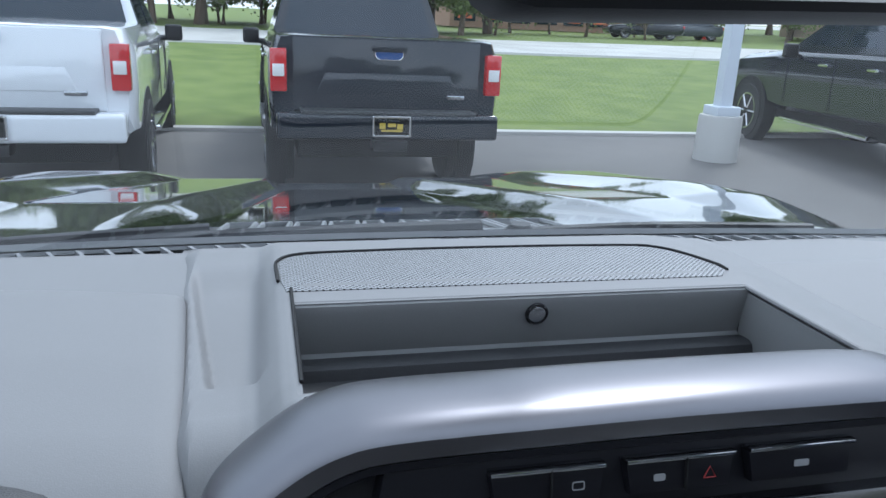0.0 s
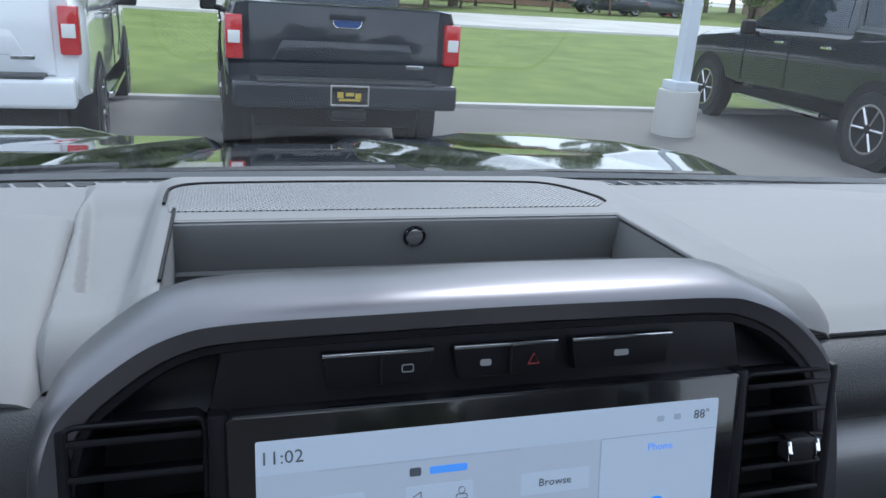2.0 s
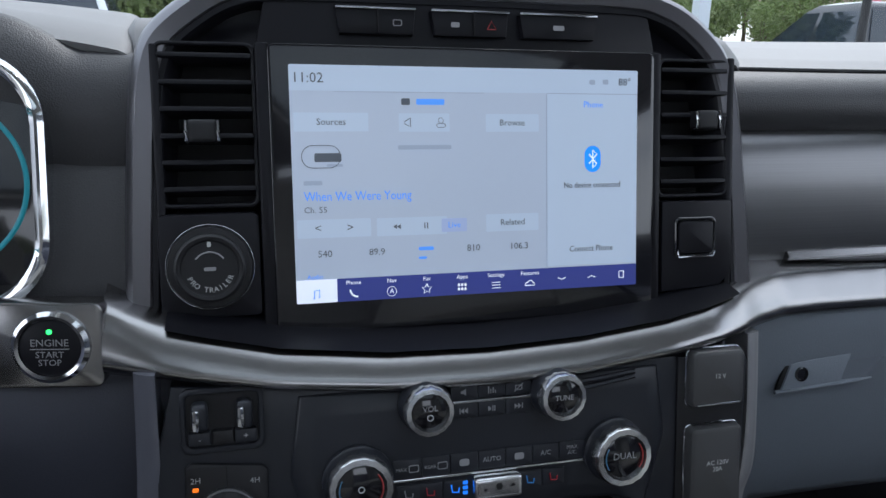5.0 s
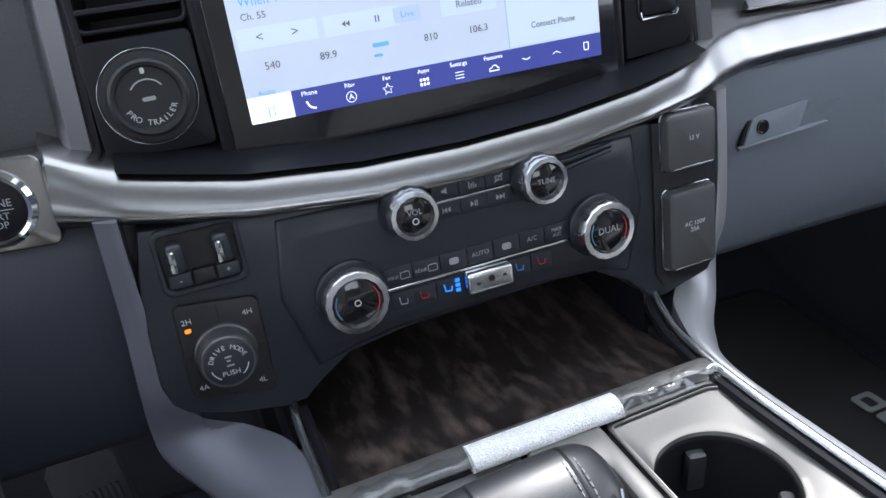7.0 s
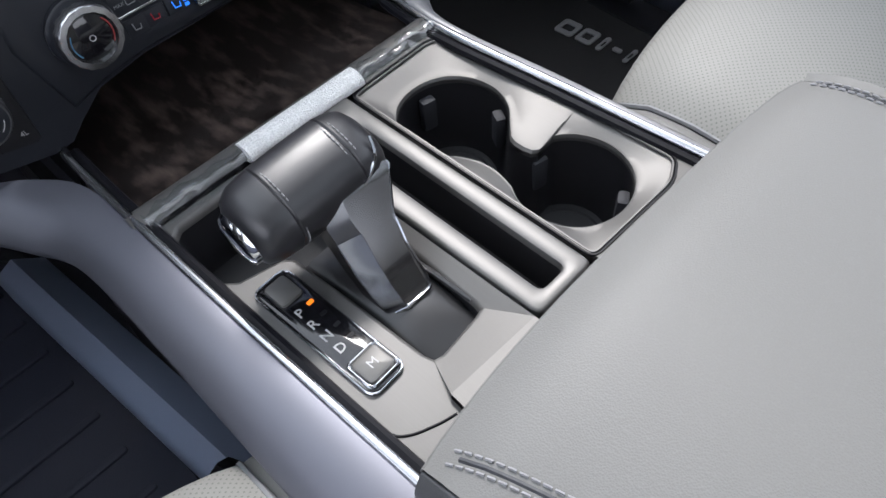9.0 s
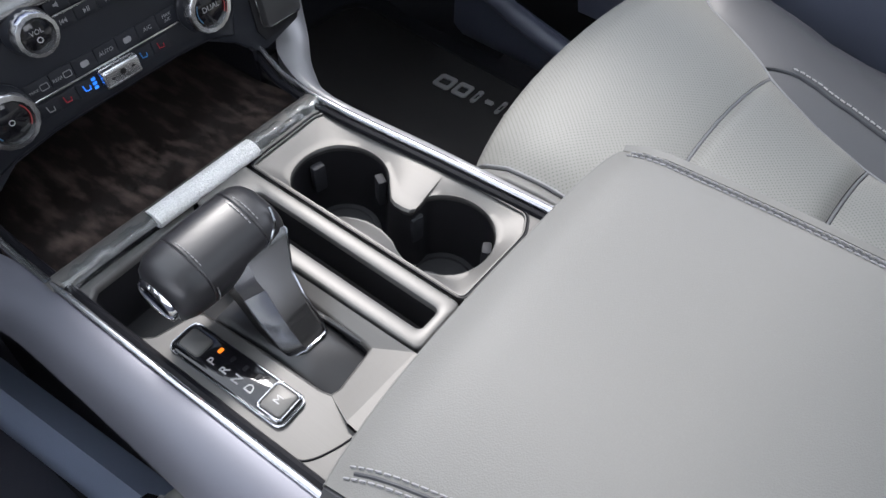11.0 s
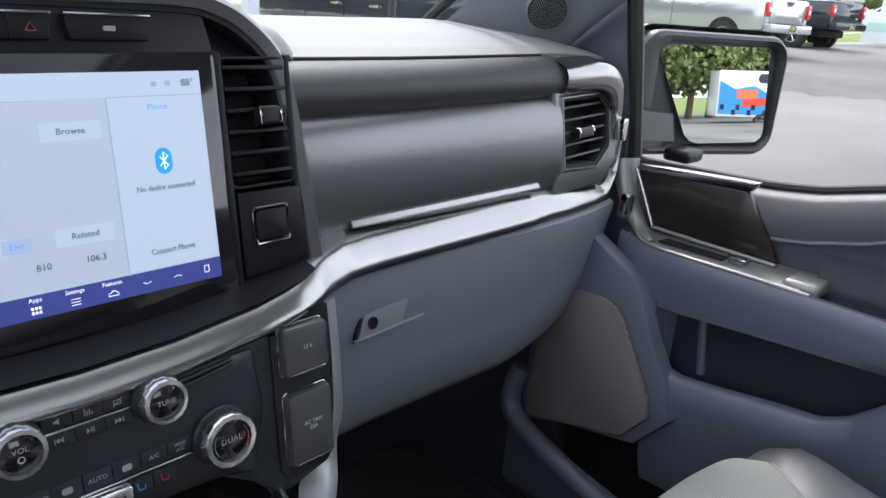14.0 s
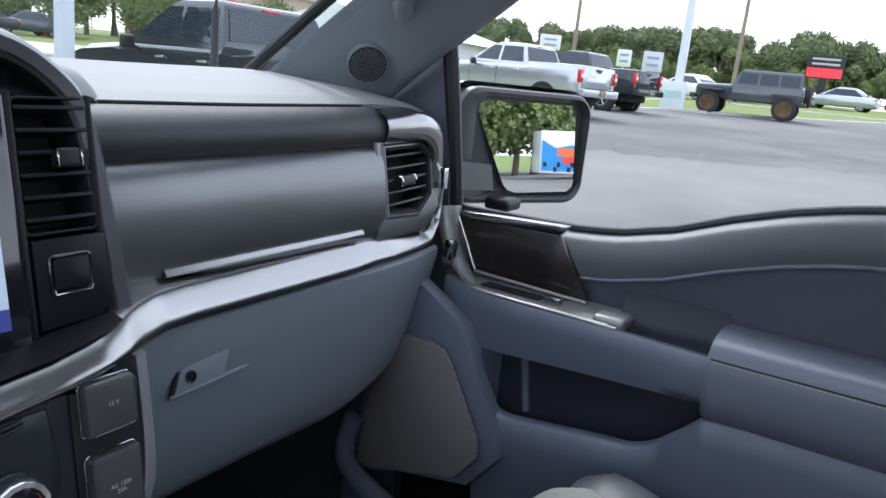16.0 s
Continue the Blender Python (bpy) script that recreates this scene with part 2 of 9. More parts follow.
MIRROR = mat("mirror_glass", (0.86, 0.88, 0.88), 0.01, metal=1.0, vary=0.0, rough_vary=0.0)
HEADLINER = mat("grey_headliner_cloth", (0.50, 0.49, 0.47), 0.9, grain=0.2, grain_scale=900, bump=0.3)
PILLAR = mat("grey_pillar_cloth", (0.205, 0.22, 0.245), 0.8, grain=0.12, grain_scale=1100, bump=0.3)
OUR_PAINT = mat("dark_green_black_paint", (0.010, 0.012, 0.012), 0.08, coat=1.0, vary=0.1)
STICKER = mat("violet_white_print", (0.55, 0.55, 0.85), 0.4)

import mathutils
import mathutils.noise

# ---- builders ----
ORIGIN = {}
X, Y, Z = Vector((1, 0, 0)), Vector((0, 1, 0)), Vector((0, 0, 1))


CAB = [False]


def sweep(bm):
    """The dash and the cabin sweep back a little towards the passenger's door."""
    if CAB[0]:
        for v in bm.verts:
            s = min(1.0, max(0.0, (v.co.x - 0.35) / 0.45))
            s = s * s * (3 - 2 * s)
            v.co.y -= 0.022 * s
            v.co.z += 0.007 * s


def finish(name, bm, material, smooth=38.0):
    bmesh.ops.recalc_face_normals(bm, faces=bm.faces)
    me = bpy.data.meshes.new(name)
    bm.to_mesh(me)
    bm.free()
    me.materials.append(material)
    me.shade_smooth()
    me.set_sharp_from_angle(angle=radians(smooth))
    return me


def thing(name, base, label, category, group="", kind=""):
    """An empty at the base of a thing whose parts are built in world places."""
    e = new(name)
    e.location = base
    e.empty_display_size = 0.05
    ORIGIN[e.name] = Vector(base)
    return tagged(e, label, category, group, kind)


def part(name, bm, material, parent, label="", smooth=38.0):
    o = ORIGIN[parent.name]
    sweep(bm)
    bm.transform(Matrix.Translation(-o))
    ob = new(name, finish(name, bm, material, smooth))
    ob.parent = parent
    ORIGIN[ob.name] = o
    return tagged(ob, label)


def solo(name, bm, material, label, category, group="", kind="", smooth=38.0):
    sweep(bm)
    lo = Vector([min(v.co[k] for v in bm.verts) for k in range(3)])
    hi = Vector([max(v.co[k] for v in bm.verts) for k in range(3)])
    base = Vector(((lo.x + hi.x) / 2, (lo.y + hi.y) / 2, lo.z))
    bm.transform(Matrix.Translation(-base))
    ob = new(name, finish(name, bm, material, smooth))
    ob.location = base
    ORIGIN[ob.name] = base
    return tagged(ob, label, category, group, kind)


def axes(o, u, v):
    """A frame with its origin o, u to the right, v up and the third axis out of the face."""
    u, v = Vector(u).normalized(), Vector(v)
    v = (v - u * v.dot(u)).normalized()
    m = Matrix((u, v, u.cross(v))).transposed().to_4x4()
    m.translation = Vector(o)
    return m


def loops(rings, closed=True, cap0=True, cap1=True, bm=None):
    """A skin over rings of equal length."""
    bm = bm or bmesh.new()
    rows = [[bm.verts.new(p) for p in r] for r in rings]
    n = len(rows[0])
    for a, b in zip(rows, rows[1:]):
        for i in range(n if closed else n - 1):
            j = (i + 1) % n
            bm.faces.new((a[i], a[j], b[j], b[i]))
    if cap0 and closed:
        bm.faces.new(rows[0][::-1])
    if cap1 and closed:
        bm.faces.new(rows[-1])
    return bm


def rrect(w, h, r, n=5):
    """Outline of a rounded rectangle about the origin."""
    r = max(min(r, w / 2 - 1e-5, h / 2 - 1e-5), 1e-5)
    out = []
    for cx, cy, a0 in ((w / 2 - r, h / 2 - r, 0), (-w / 2 + r, h / 2 - r, 90), (-w / 2 + r, -h / 2 + r, 180), (w / 2 - r, -h / 2 + r, 270)):
        for k in range(n + 1):
            a = radians(a0 + 90 * k / n)
            out.append((cx + r * math.cos(a), cy + r * math.sin(a)))
    return out


def inset(poly, d):
    """A polygon (counter-clockwise) moved inwards by d."""
    n, out = len(poly), []
    for i in range(n):
        p, a, b = Vector(poly[i]), Vector(poly[i - 1]), Vector(poly[(i + 1) % n])
        e1, e2 = (p - a).normalized(), (b - p).normalized()
        n1, n2 = Vector((-e1.y, e1.x)), Vector((-e2.y, e2.x))
        m = n1 + n2
        k = max(m.dot(m), 0.3)
        out.append(tuple(p + m * (2 * d / k)))
    return out


def slab(m, poly, c0, c1, bev=0.0, bm=None):
    """A plate with the outline poly in the frame m, from c0 to c1 along its normal, its front edge rounded by bev."""
    levels = [(c0, 0.0), (c1 - bev, 0.0)]
    if bev:
        levels += [(c1 - bev * 0.3, bev * 0.3), (c1, bev)]
    rings = [[m @ Vector((x, y, c)) for x, y in (inset(poly, d) if d else poly)] for c, d in levels]
    return loops(rings, bm=bm)


def plate(m, w, h, c0, c1, r=0.002, bev=0.001, at=(0, 0), n=4, bm=None):
    mm = m @ Matrix.Translation((at[0], at[1], 0))
    levels = [(c0, 0.0), (c1 - bev, 0.0)]
    if bev:
        levels += [(c1 - bev * 0.3, bev * 0.3), (c1, bev)]
    rings = [[mm @ Vector((x, y, c)) for x, y in rrect(w - 2 * d, h - 2 * d, max(r - d, 0.0002), n)] for c, d in levels]
    return loops(rings, bm=bm)


def rim(m, w, h, wi, hi, c0, c1, r=0.004, ri=0.003, at=(0, 0), n=5, bev=0.0008, bm=None):
    """A rounded rectangular frame with an opening."""
    mm = m @ Matrix.Translation((at[0], at[1], 0))
    sec = [(w, h, r, c0), (w, h, r, c1 - bev), (w - 2 * bev, h - 2 * bev, r, c1), (wi + 2 * bev, hi + 2 * bev, ri, c1), (wi, hi, ri, c1 - bev), (wi, hi, ri, c0)]
    rings = [[mm @ Vector((x, y, c)) for x, y in rrect(a, b, q, n)] for a, b, q, c in sec]
    rings.append(rings[0])
    bm = bm or bmesh.new()
    rows = [[bm.verts.new(p) for p in q] for q in rings[:-1]]
    k = len(rows[0])
    for i in range(len(rows)):
        a, b = rows[i], rows[(i + 1) % len(rows)]
        for j in range(k):
            bm.faces.new((a[j], a[(j + 1) % k], b[(j + 1) % k], b[j]))
    return bm


def lathe(m, prof, segs=40, at=(0, 0), wave=0.0, teeth=0, bm=None):
    """A turned shape about the frame's normal: prof lists radius and height."""
    mm = m @ Matrix.Translation((at[0], at[1], 0))
    rings = []
    for r, c in prof:
        rings.append([mm @ Vector(((r * (1 + (wave * (1 if int(k * teeth * 2 / segs) % 2 else 0) if teeth else 0))) * math.cos(2 * math.pi * k / segs),
                                   (r * (1 + (wave * (1 if int(k * teeth * 2 / segs) % 2 else 0) if teeth else 0))) * math.sin(2 * math.pi * k / segs), c)) for k in range(segs)])
    return loops(rings, cap0=prof[0][0] > 1e-6, cap1=prof[-1][0] > 1e-6, bm=bm)


def tube(path, r, segs=10, flat=1.0, bm=None, taper=None):
    """A rod along a path of points."""
    pts = [Vector(p) for p in path]
    rings = []
    for i, p in enumerate(pts):
        d = (pts[min(i + 1, len(pts) - 1)] - pts[max(i - 1, 0)]).normalized()
        s = d.cross(Vector((0, 0, 1)))
        s = s.normalized() if s.length > 1e-4 else Vector((1, 0, 0))
        t = s.cross(d)
        q = r * (taper[i] if taper else 1)
        rings.append([p + s * (q * math.cos(2 * math.pi * k / segs)) + t * (q * flat * math.sin(2 * math.pi * k / segs)) for k in range(segs)])
    return loops(rings, bm=bm)


EYE_AT = Vector((-0.17, -0.45, 1.68))


def thicken(bm, faces, t):
    """Closes a skin into a plate of thickness t, on the side turned from the cabin's middle."""
    bm.normal_update()
    mean_y = sum(f.calc_center_median().y for f in faces) / len(faces)
    ref = EYE_AT + Vector((0, 0, 4.0 if mean_y > 0.5 else 0.0))
    side = sum(f.normal.dot(ref - f.calc_center_median()) * f.calc_area() for f in faces)
    d = -t if side > 0 else t
    verts = {v for f in faces for v in f.verts}
    twin = {v: bm.verts.new(v.co + v.normal * d) for v in verts}
    rim_edges = [(e, e.link_faces[0]) for e in {e for f in faces for e in f.edges} if len(e.link_faces) == 1]
    for f in faces:
        bm.faces.new([twin[v] for v in reversed(f.verts)])
    for e, f in rim_edges:
        for lp in f.loops:
            if lp.edge == e:
                a, b = lp.vert, lp.link_loop_next.vert
        bm.faces.new((b, a, twin[a], twin[b]))
    return bm


def sheet(fn, nu, nv, thick=0.0, bm=None):
    """A surface fn(u, v) with u and v from 0 to 1; thick closes it downwards along its normal."""
    bm = bm or bmesh.new()
    g = [[bm.verts.new(fn(i / nu, j / nv)) for j in range(nv + 1)] for i in range(nu + 1)]
    fs = [bm.faces.new((g[i][j], g[i + 1][j], g[i + 1][j + 1], g[i][j + 1])) for i in range(nu) for j in range(nv)]
    if thick:
        thicken(bm, fs, thick)
    return bm


def box(c, s, bev=0.0, m=None, segs=2, bm=None):
    own = bmesh.new()
    bmesh.ops.create_cube(own, size=1.0)
    own.transform(Matrix.Translation(c) @ Matrix.Diagonal((*s, 1)))
    if bev:
        bmesh.ops.bevel(own, geom=own.edges[:], offset=bev, segments=segs, affect="EDGES", profile=0.6)
    if m is not None:
        own.transform(m)
    if bm is None:
        return own
    tmp = bpy.data.meshes.new("tmp")
    own.to_mesh(tmp)
    own.free()
    bm.from_mesh(tmp)
    bpy.data.meshes.remove(tmp)
    return bm


def spline(pts, n):
    """n + 1 points on a smooth curve through pts."""
    pts = [Vector(p) for p in pts]
    out = []
    for k in range(n + 1):
        s = k / n * (len(pts) - 1)
        i = min(int(s), len(pts) - 2)
        f = s - i
        p0, p1, p2, p3 = pts[max(i - 1, 0)], pts[i], pts[i + 1], pts[min(i + 2, len(pts) - 1)]
        out.append(0.5 * ((2 * p1) + (p2 - p0) * f + (2 * p0 - 5 * p1 + 4 * p2 - p3) * f * f + (3 * p1 - p0 - 3 * p2 + p3) * f * f * f))
    return out


def ease(t):
    t = min(1.0, max(0.0, t))
    return t * t * (3 - 2 * t)


def lerp(a, b, t):
    return a + (b - a) * t


def table(x, xs, ys):
    xs, ys = list(xs), list(ys)
    return float(np.interp(x, xs, ys) if xs[0] <= xs[-1] else np.interp(x, xs[::-1], ys[::-1]))


def words(text, m, size, material, parent, at=(0, 0), c=0.0004, align="CENTER", bold=0.0, name="lettering", width=1.0):
    """Raised print in the frame m."""
    cu = bpy.data.curves.new(name, "FONT")
    cu.body, cu.size, cu.align_x, cu.align_y = text, size, align, "CENTER"
    cu.extrude, cu.offset, cu.resolution_u = 0.0001, bold, 2
    tmp = bpy.data.objects.new(name, cu)
    scene.collection.objects.link(tmp)
    dg = bpy.context.evaluated_depsgraph_get()
    me = bpy.data.meshes.new_from_object(tmp.evaluated_get(dg))
    bpy.data.objects.remove(tmp)
    bpy.data.curves.remove(cu)
    bm = bmesh.new()
    bm.from_mesh(me)
    bpy.data.meshes.remove(me)
    bm.transform(m @ Matrix.Translation((at[0], at[1], c)) @ Matrix.Diagonal((width, 1, 1, 1)))
    return part(name, bm, material, parent)


def arc_words(text, m, radius, size, start, step, material, parent, name="lettering", c=0.0004, inward=False, at=(0, 0)):
    """Letters set one by one along an arc, joined into one print."""
    bm = bmesh.new()
    for k, ch in enumerate(text):
        if ch == " ":
            continue
        a = radians(start + step * k)
        cu = bpy.data.curves.new(name, "FONT")
        cu.body, cu.size, cu.align_x, cu.align_y, cu.extrude, cu.resolution_u = ch, size, "CENTER", "CENTER", 0.0001, 2
        tmp = bpy.data.objects.new(name, cu)
        scene.collection.objects.link(tmp)
        dg = bpy.context.evaluated_depsgraph_get()
        me = bpy.data.meshes.new_from_object(tmp.evaluated_get(dg))
        bpy.data.objects.remove(tmp)
        bpy.data.curves.remove(cu)
        turn = a + (math.pi / 2 if inward else -math.pi / 2)
        me.transform(m @ Matrix.Translation((at[0] + radius * math.cos(a), at[1] + radius * math.sin(a), c)) @ Matrix.Rotation(turn, 4, "Z"))
        bm.from_mesh(me)
        bpy.data.meshes.remove(me)
    return part(name, bm, material, parent)


def stitches(path, length, gap, r, offset=None):
    """Short thread stitches along a path."""
    bm = bmesh.new()
    pts = [Vector(p) for p in path]
    acc, todo = 0.0, 0.0
    for a, b in zip(pts, pts[1:]):
        d = b - a
        n = d.length
        if n < 1e-6:
            continue
        d.normalize()
        while todo < acc + n:
            p = a + d * (todo - acc)
            q = p + d * length
            tube((p, (p + q) / 2 + Vector((0, 0, r * 0.4)), q), r, 5, bm=bm)
            todo += length + gap
        acc += n
    return bm

# ---- ground ----
CAR_GREY = mat("grey_exterior_plastic", (0.20, 0.205, 0.21), 0.45)
def ground_z(x, y):
    rise = table(y, [-60, 10.6, 12, 24, 34, 60, 400], [0, 0, 0.10, 0.62, 0.80, 1.0, 2.0])
    right = table(x, [-400, 9.5, 14, 18, 32, 60, 80, 400], [0, 0, 0.26, 0.52, 0.95, 1.9, 2.8, 4.0])
    return max(rise, right) + 0.15 * min(rise, right)


ASPHALT = two_tone("grey_asphalt", (0.088, 0.084, 0.082), (0.190, 0.180, 0.170), 0.16, 0.9, (1, 1, 1), 10, 0.35, 0.7, 0.0)
GRASS = two_tone("mown_grass", (0.095, 0.140, 0.020), (0.160, 0.205, 0.040), 1.3, 0.9, (1, 1, 1), 12, 0.3, 0.7, 0.4)
ROADM = two_tone("pale_concrete_road", (0.40, 0.39, 0.36), (0.50, 0.49, 0.46), 0.5, 0.9)
KERB = mat("pale_concrete", (0.42, 0.41, 0.39), 0.85, grain=0.3, grain_scale=60, bump=0.3)


def region(x0, x1, y0, y1, nx, ny, lift=0.0):
    return sheet(lambda u, v: Vector((lerp(x0, x1, u), lerp(y0, y1, v), ground_z(lerp(x0, x1, u), lerp(y0, y1, v)) + lift)), nx, ny)


def far_grid(u, v):
    x = math.copysign(abs(2 * u - 1) ** 2.6 * 600, 2 * u - 1)
    y = math.copysign(abs(2 * v - 1) ** 2.6 * 600, 2 * v - 1)
    return Vector((x, y, ground_z(x, y) - 0.03))


solo("ground", sheet(far_grid, 120, 120), GRASS, "mown green grass verge and fields", "grass", kind="structure")
solo("car_park", region(-60, 44, -60, 10.5, 60, 40), ASPHALT, "worn grey asphalt car park", "asphalt", kind="structure")
solo("road", region(-120, 60, 24.5, 33.5, 60, 8, 0.005), ROADM, "pale concrete road beyond the verge", "road", kind="structure")
solo("kerb", loops([[Vector((x, y, ground_z(x, 24.5) + z)) for y, z in ((24.25, -0.10), (24.30, 0.02), (24.50, 0.03), (24.60, 0.004))] for x in range(-120, 61, 4)], closed=False), KERB, "pale concrete edge of the road", "kerb", kind="structure")
solo("side_road", sheet(lambda u, v: Vector((lerp(62, 74, v), lerp(-120, 120, u), ground_z(lerp(62, 74, v), lerp(-120, 120, u)) + 0.006)), 60, 6), ROADM, "pale road across the car park", "road", kind="structure")
solo("kerb", loops([[Vector((x, y, ground_z(x, 10.4) + z)) for y, z in ((10.42, -0.02), (10.42, 0.05), (10.58, 0.06), (10.66, 0.0))] for x in range(-40, 45, 3)], closed=False), KERB, "pale concrete kerb along the verge", "kerb", kind="structure")
solo("kerb", loops([[Vector((44 + dx, y, ground_z(44, y) + z)) for dx, z in ((-0.1, -0.02), (-0.1, 0.12), (0.08, 0.13), (0.2, 0.05))] for y in range(-40, 11, 3)], closed=False), KERB, "pale concrete kerb along the verge", "kerb", kind="structure")

def along(pts, t):
    """A place on a line through points, by the share t of its length in steps."""
    return table(t * (len(pts) - 1), range(len(pts)), [q[0] for q in pts]), table(t * (len(pts) - 1), range(len(pts)), [q[1] for q in pts])


def between(near, far, u, v, lift):
    (xa, ya), (xb, yb) = along(near, u), along(far, u)
    x, y = lerp(xa, xb, v), lerp(ya, yb, v)
    return Vector((x, y, ground_z(x, y) + lift))


VERGE_NEAR = [(23.5, 9.2), (27.8, 8.2), (31.5, 7.2), (33.4, 4.6), (36.5, 2.0), (40.5, -0.3), (50.0, -7.0), (60.0, -14.0)]
VERGE_FAR = [(25.0, 10.9), (31.0, 10.9), (40.0, 10.9), (47.0, 9.0), (51.0, 5.0), (55.0, 1.0), (60.0, -5.0), (66.0, -12.0)]
solo("verge", sheet(lambda u, v: between(VERGE_NEAR, VERGE_FAR, u, v, 0.05), 40, 14), GRASS, "mown green grass island beyond the car park", "grass", kind="structure")
solo("kerb", loops([[between(VERGE_NEAR, VERGE_FAR, k / 40, 0.0, 0.0) + Vector((dx, dx * 0.7, dz)) for dx, dz in ((-0.16, -0.02), (-0.16, 0.10), (0.0, 0.11), (0.06, 0.03))] for k in range(41)], closed=False), KERB, "pale concrete kerb round the grass island", "kerb", kind="structure")
WORN = two_tone("dark_worn_asphalt", (0.074, 0.070, 0.068), (0.150, 0.142, 0.135), 0.5, 0.9, (1, 1, 1), 10, 0.3, 0.75)
BAND_NEAR = [(13.6, 8.5), (14.2, 4.4), (15.2, 1.9), (16.7, -0.6), (18.5, -6.0), (21.0, -14.0)]
BAND_FAR = [(16.2, 8.5), (16.9, 5.5), (21.0, 3.1), (23.8, -0.5), (26.0, -6.0), (28.0, -14.0)]


def band_pt(u, v):
    q = between(BAND_NEAR, BAND_FAR, u, v, 0.0)
    w = 0.45 * noise.noise(Vector((u * 30, v * 3, 4.0))) + 0.25 * noise.noise(Vector((u * 90, v * 3, 9.0)))
    x = q.x + w * abs(2 * v - 1)
    return Vector((x, q.y, ground_z(x, q.y) + 0.003))


solo("asphalt_band", sheet(band_pt, 160, 10), WORN, "darker worn band across the asphalt", "asphalt", kind="structure")

# ---- the pickup's own shell ----
CAB[0] = True
shell = thing("cab_shell", (0, -0.4, 0.6), "grey-lined pickup cab with pillars and roof", "vehicle cab", kind="structure")


# windscreen: raked, wrapped round at its sides
def screen_pt(u, v):
    x = lerp(-0.80, 0.80, u)
    wrap = (x / 0.80) ** 2
    y = lerp(0.600, -0.285, v) - 0.255 * wrap * lerp(1.0, 0.30, v)
    z = lerp(1.350, 1.812, v) + 0.022 * (1 - wrap) * math.sin(v * math.pi)
    return Vector((x, y, z))


ws = solo("windscreen", sheet(screen_pt, 36, 24), SHIELD, "clear raked windscreen", "windscreen", kind="structure")
ws.visible_shadow = False
# black frit edge of the windscreen
part("windscreen_seal", loops([[screen_pt(u, 0.0) + Vector((0, 0, 0.002)), screen_pt(u, 0.035) + Vector((0, -0.001, 0.002))] for u in [k / 40 for k in range(41)]], closed=False), BLACK, shell)


# A pillar on the passenger's side: from the cowl up to the roof
def pillar(s):
    inner = spline([(0.722, 0.372, 1.378), (0.700, 0.338, 1.404), (0.690, 0.221, 1.484), (0.680, 0.141, 1.536), (0.668, 0.02, 1.615), (0.655, -0.12, 1.700), (0.645, -0.27, 1.785)], 30)
    outer = spline([(0.800, 0.215, 1.345), (0.790, 0.165, 1.388), (0.782, 0.069, 1.468), (0.774, -0.04, 1.546), (0.762, -0.14, 1.618), (0.742, -0.27, 1.710), (0.722, -0.37, 1.780)], 30)
    rings = []
    for a, b in zip(inner, outer):
        c = (a + b) / 2
        n = Vector((-0.62, -0.66, 0.42)).normalized()
        r = [a - n * 0.05, a - n * 0.012, a + (b - a) * 0.06 + n * 0.002, a + (b - a) * 0.3 + n * 0.014, a + (b - a) * 0.62 + n * 0.015, a + (b - a) * 0.92 + n * 0.006, b - n * 0.006, b - n * 0.05]
        rings.append([Vector((p.x * s, p.y, p.z)) for p in r])
    return loops(rings)


for s in (-1, 1):
    part("windscreen_pillar", pillar(s), PILLAR, shell, "grey cloth-covered windscreen pillar", smooth=60)
part("glass_edge", tube(spline([(0.706, 0.392, 1.384), (0.688, 0.350, 1.410), (0.676, 0.233, 1.490), (0.666, 0.153, 1.542), (0.654, 0.032, 1.621), (0.641, -0.108, 1.706), (0.631, -0.258, 1.791)], 30), 0.0085, 8), BLACK, shell, "black printed edge of the windscreen")
# round tweeter grille and grab handle on the pillar
TWM = axes((0.728, 0.140, 1.452), Vector((0.72, -0.69, 0.0)), Vector((-0.25, -0.30, 0.9)))
part("tweeter_rim", lathe(TWM, [(0.0285, -0.01), (0.0285, 0.0015), (0.0275, 0.0022), (0.0265, 0.0015)], 36), PILLAR, shell)
bm = bmesh.new()
lathe(TWM, [(0.0268, -0.006), (0.0268, 0.0025), (0.0, 0.0040)], 36, bm=bm)
tw = part("tweeter_grille", bm, BLACK, shell, "black round tweeter grille")
dots = bmesh.new()
for i in range(-8, 9):
    for j in range(-9, 10):
        a, b = (i + 0.5 * (j % 2)) * 0.0034, j * 0.0030
        if a * a + b * b < 0.0255 ** 2:
            lathe(TWM, [(0.00085, 0.003), (0.00085, 0.0046), (0, 0.0048)], 6, at=(a, b), bm=dots)
tagged(part("grille_mesh", dots, CAR_GREY, tw), kind="stuff")
part("grab_handle", tube(spline([(0.715, 0.075, 1.520), (0.690, 0.055, 1.545), (0.680, -0.01, 1.590), (0.668, -0.10, 1.655), (0.660, -0.17, 1.702), (0.680, -0.20, 1.722)], 30), 0.0135, 12, 0.8), PILLAR, shell, "grey grab handle")
# roof, header, sides behind the view
def roof_z(x, y, z0, crown):
    u, v = (x + 0.74) / 1.48, (-0.27 - y) / 1.33
    return z0 + crown * math.sin(max(0.0, min(1.0, u)) * math.pi) * math.sin(min(1, v * 2) * 1.5)


